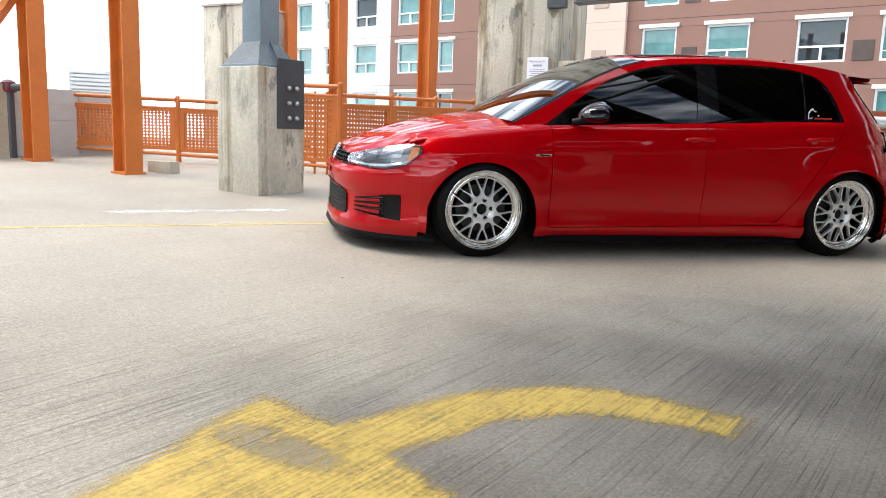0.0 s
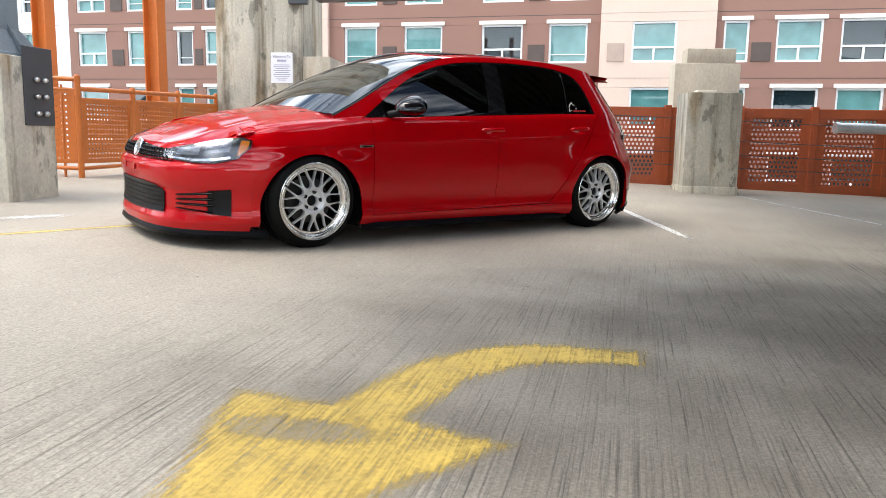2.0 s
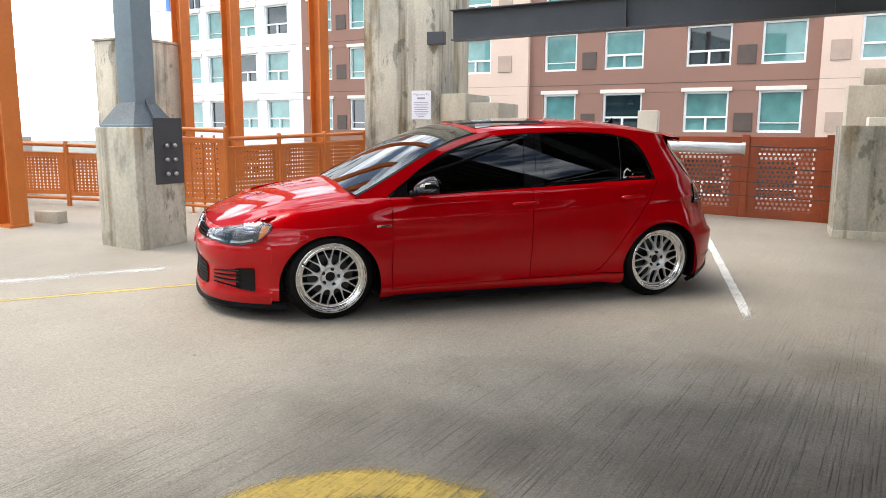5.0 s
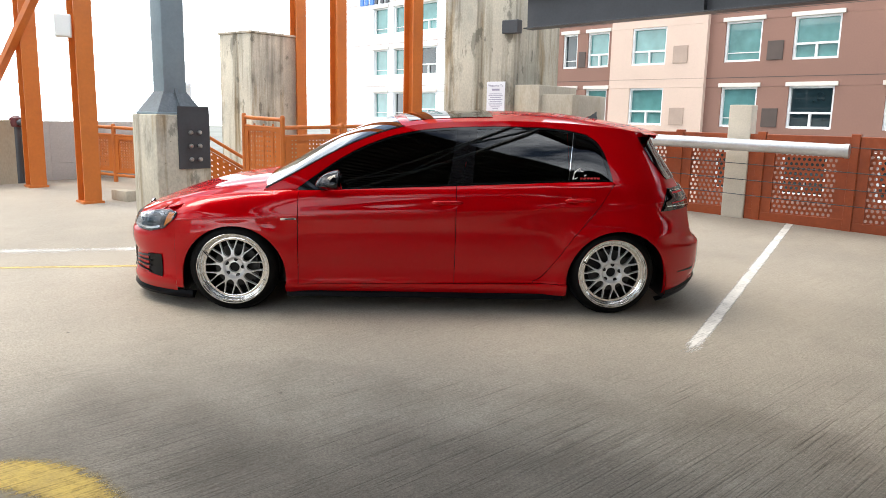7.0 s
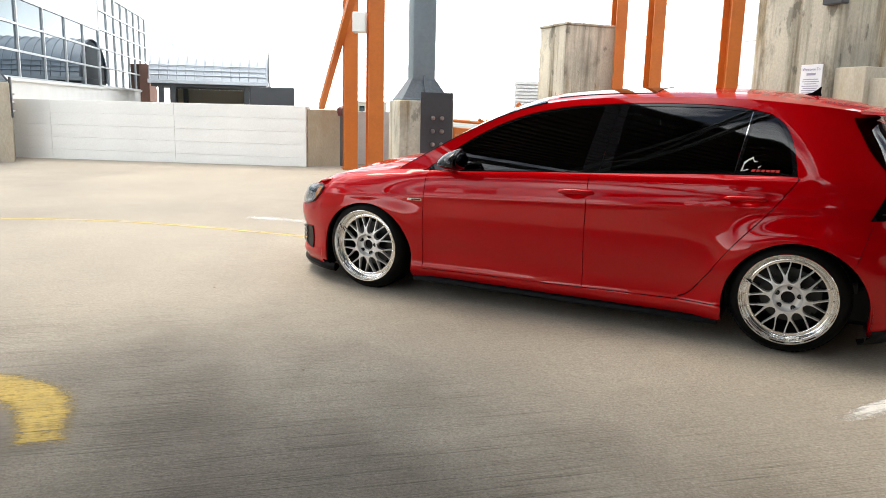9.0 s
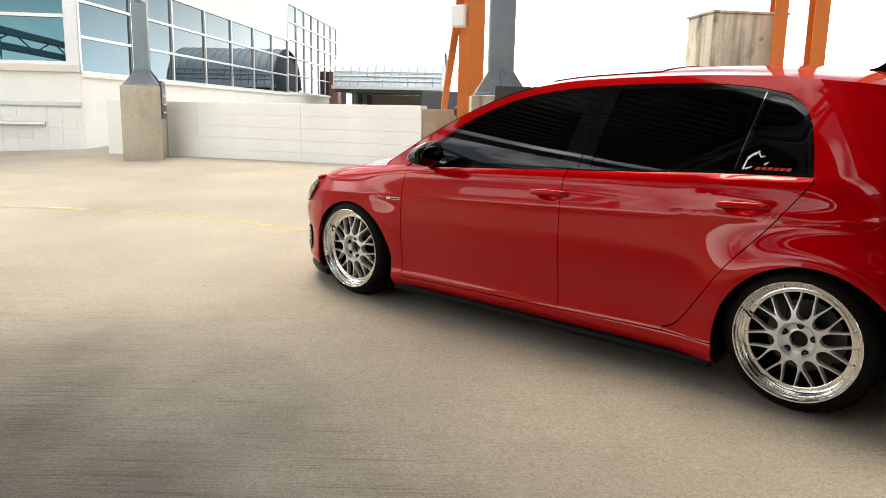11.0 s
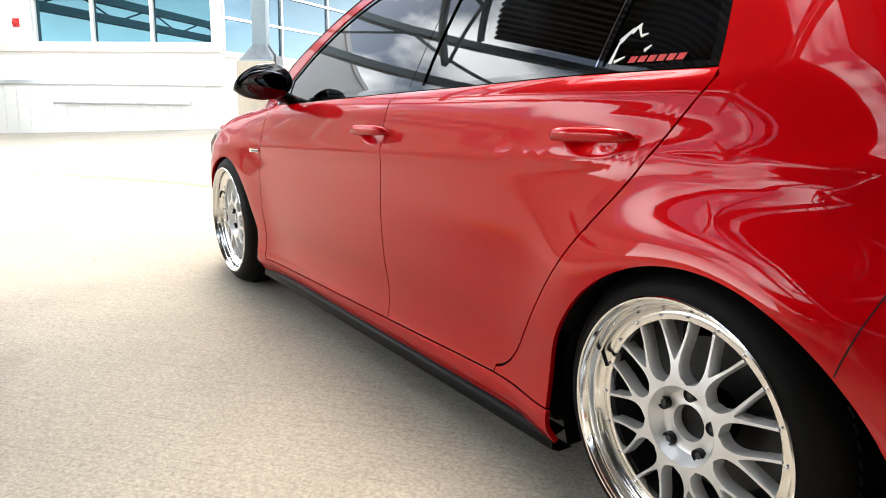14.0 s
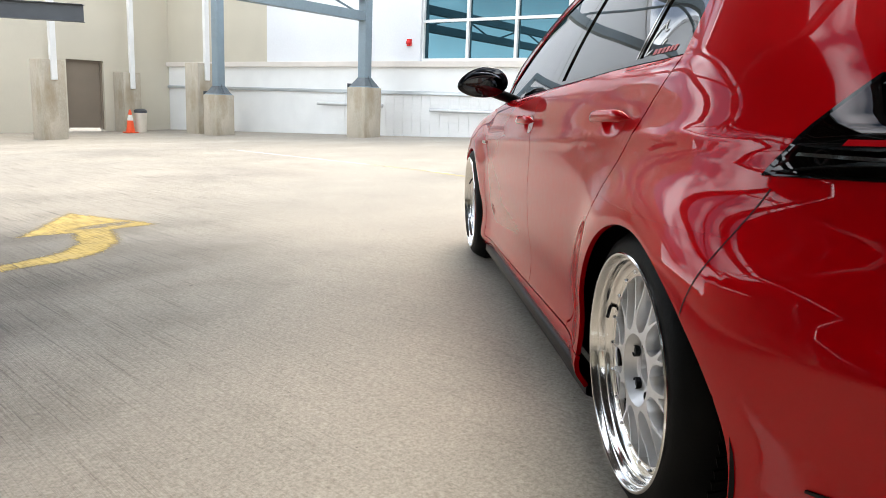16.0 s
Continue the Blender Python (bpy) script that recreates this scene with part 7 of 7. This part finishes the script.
def wheel(cx, cz, s, steer=0.0, spin=0.0, dy=0.0):
    """A polished deep-lip mesh wheel; its face looks towards -y for s = 1."""
    b = lathe(bmesh.new(), [(0.2575, -0.042), (0.2575, -0.0495), (0.2550, -0.0520), (0.2515, -0.0515), (0.2490, -0.0475), (0.2478, -0.0380), (0.2445, -0.0345), (0.2412, -0.0345), (0.2398, -0.0325), (0.2390, -0.0240), (0.2375, -0.0205), (0.2345, -0.0190), (0.2325, -0.0150), (0.2280, -0.0085), (0.2215, -0.0060), (0.2185, -0.0072), (0.2090, -0.0078), (0.2045, -0.0062), (0.2030, -0.002), (0.2030, 0.008)], 128)
    e = part("wheel", b, M_POLISH, CAR, "polished deep-lip mesh wheel", smooth=True)
    e.matrix_basis = Matrix.Translation((cx, YC - s * (YC - dy), cz)) @ Matrix.Rotation(0 if s > 0 else math.pi, 4, "Z") @ Matrix.Rotation(steer, 4, "Z") @ Matrix.Rotation(spin, 4, "Y") @ Matrix.Diagonal((0.952, 1.0, 0.952, 1.0))
    # inner barrel in the darkened steel, its colour standing for shade behind the spokes
    part("barrel", lathe(bmesh.new(), [(0.2032, 0.007), (0.2025, 0.050), (0.212, 0.100), (0.225, 0.200)], 64), M_DISC, e, smooth=True)
    rt = 0.321
    prof = [(0.238, 0.190), (0.262, 0.200), (0.295, 0.194), (rt - 0.007, 0.178), (rt, 0.158), (rt, 0.035), (rt - 0.005, 0.008), (rt - 0.016, -0.014), (0.292, -0.032), (0.276, -0.042), (0.2585, -0.047), (0.254, -0.046), (0.248, -0.030)]
    part("tyre", lathe(bmesh.new(), prof, 96), M_TYRE, e, "stretched low-profile black tyre", smooth=True)
    groove = bpy.data.meshes.new("tread_block")
    b = nbox(-0.0105, 0.0105, 0.022, 0.092, rt - 0.006, rt + 0.0022, 0.0006)
    b.to_mesh(groove)
    b.free()
    groove.materials.append(M_TYRE)
    for i in range(72):
        o = new("tread_block", groove)
        o.parent = e
        o.matrix_basis = Matrix.Rotation(2 * math.pi * i / 72, 4, "Y") @ Matrix.Rotation(radians(14), 4, "Z")
        o = new("tread_block", groove)
        o.parent = e
        o.matrix_basis = Matrix.Rotation(2 * math.pi * (i + 0.4) / 72, 4, "Y") @ Matrix.Translation((0.0, 0.078, 0.0)) @ Matrix.Rotation(radians(-14), 4, "Z")
    # spokes: ten arms that grow out of the hub and fork towards the rim
    RS = 0.128
    rr = [0.080, 0.084, 0.088, 0.092, 0.097, 0.103, 0.110, 0.118, 0.124, 0.128, 0.132, 0.138, 0.146, 0.156, 0.168, 0.182, 0.196, 0.2045]
    outer = hermite([0.080, 0.088, 0.095, 0.104, 0.116, 0.130, 0.150, 0.175, 0.205], [18.0, 17.99, 10.0, 6.4, 5.0, 5.5, 7.4, 9.5, 11.3])
    fork = hermite([0.128, 0.132, 0.140, 0.155, 0.175, 0.205], [0.0, 0.9, 2.6, 5.0, 7.1, 9.0])
    b = bmesh.new()

    def face_y(r):
        return -0.0235 + 0.0155 * smooth_step((r - 0.080) / 0.125)

    def put(r, deg, y):
        a = radians(deg)
        return b.verts.new((r * math.cos(a), y, r * math.sin(a)))
    for sg in (-1, 1):
        cols = []
        for r in rr:
            o, i_ = outer(r), (fork(r) if r > RS else 0.0)
            cd = math.degrees(0.0013 / r)
            y = face_y(r)
            free = o < 17.9
            co = [put(r, sg * o, y + 0.030), put(r, sg * o, y + 0.0022), put(r, sg * (o - (cd if free else 0)), y + (0.0 if free else 0.0))]
            ci = [put(r, sg * (i_ + (cd if r > RS else 0)), y), put(r, sg * i_, y + (0.0022 if r > RS else 0.0)), put(r, sg * i_, y + 0.030)]
            cols.append((co, ci, r))
        for (co, ci, r), (do, di, r2) in zip(cols, cols[1:]):
            quads = [(co[0], co[1], do[1], do[0]), (co[1], co[2], do[2], do[1]), (co[2], ci[0], di[0], do[2])]
            if r2 > RS:
                quads += [(ci[0], ci[1], di[1], di[0]), (ci[1], ci[2], di[2], di[1])]
            for q in quads:
                b.faces.new(q if sg > 0 else q[::-1])
    bmesh.ops.remove_doubles(b, verts=b.verts, dist=0.00005)
    bmesh.ops.recalc_face_normals(b, faces=b.faces)
    if max(b.faces, key=lambda f: f.calc_area()).normal.y > 0:
        bmesh.ops.reverse_faces(b, faces=b.faces)
    sp_me = bpy.data.meshes.new("spoke")
    b.to_mesh(sp_me)
    b.free()
    sp_me.materials.append(M_SPOKE)
    sp_me.polygons.foreach_set("use_smooth", [True] * len(sp_me.polygons))
    sp_me.set_sharp_from_angle(angle=radians(35))
    for i in range(10):
        o = new("spoke", sp_me)
        o.parent = e
        o.matrix_basis = Matrix.Rotation(2 * math.pi * i / 10, 4, "Y")
    hubm = bmesh.new()
    lathe(hubm, [(0.0815, -0.0225), (0.0790, -0.0230), (0.0765, -0.0205), (0.0640, 0.0010), (0.0620, 0.0025), (0.0440, 0.0025), (0.0410, 0.0010), (0.0370, 0.0010), (0.0362, 0.0025), (0.0362, 0.040)], 56)
    part("hub", hubm, M_SPOKE, e, "silver wheel hub pocket", smooth=True)
    part("centre_bore", lathe(bmesh.new(), [(0.0362, 0.022), (0.0, 0.023)], 32), M_BLACKP, e)
    for i in range(5):
        a = 2 * math.pi * i / 5 + 0.35
        c = (0.0615 * math.cos(a), 0, 0.0615 * math.sin(a))
        b = lathe(bmesh.new(), [(0.0135, 0.0030), (0.0135, -0.0085), (0.0125, -0.0092), (0.0118, -0.0060), (0.0, 0.0)], 18, "y", c)
        part("lug_hole", b, M_BLACKP, e, smooth=True)
        b = lathe(bmesh.new(), [(0.0075, 0.0), (0.0075, -0.0065), (0.0045, -0.0072), (0.0, -0.0060)], 6, "y", c)
        part("lug_bolt", b, M_DISC, e)
    rb = bpy.data.meshes.new("rim_bolt")
    b = lathe(bmesh.new(), [(0.0040, -0.0070), (0.0040, -0.0118), (0.0022, -0.0128), (0.0, -0.0128)], 7)
    b.to_mesh(rb)
    b.free()
    rb.materials.append(M_CHROME)
    for i in range(20):
        a = 2 * math.pi * (i + 0.5) / 20
        o = new("rim_bolt", rb)
        o.parent = e
        o.location = (0.2138 * math.cos(a), 0, 0.2138 * math.sin(a))
    b = tube(bmesh.new(), (0.232 * math.cos(2.9), -0.016, 0.232 * math.sin(2.9)), (0.200 * math.cos(2.93), -0.030, 0.200 * math.sin(2.93)), 0.0042, 10)
    part("valve_stem", b, M_BLACKP, e, smooth=True)
    part("brake_disc", lathe(bmesh.new(), [(0.06, 0.075), (0.155, 0.075), (0.156, 0.095), (0.06, 0.095)], 48), M_DISC, e)
    b = bmesh.new()
    grid(b, lambda a, w: ((0.105 + 0.065 * w) * math.cos(a), 0.058, (0.105 + 0.065 * w) * math.sin(a)), lin(-0.45, 0.45, 8), (0, 1))
    ret = bmesh.ops.extrude_face_region(b, geom=b.faces[:])
    bmesh.ops.translate(b, verts=[v for v in ret["geom"] if isinstance(v, bmesh.types.BMVert)], vec=(0, 0.06, 0))
    bmesh.ops.recalc_face_normals(b, faces=b.faces)
    part("brake_caliper", b, M_DISC, e)
    part("barrel_back", lathe(bmesh.new(), [(0.225, 0.200), (0.0, 0.200)], 48), M_BLACKP, e)
    return e


wheel(-0.006, 0.301, 1, spin=0.25, dy=0.006)
wheel(2.625, 0.303, 1, spin=0.12, dy=0.026)
wheel(0.0, 0.303, -1)
wheel(2.631, 0.303, -1)
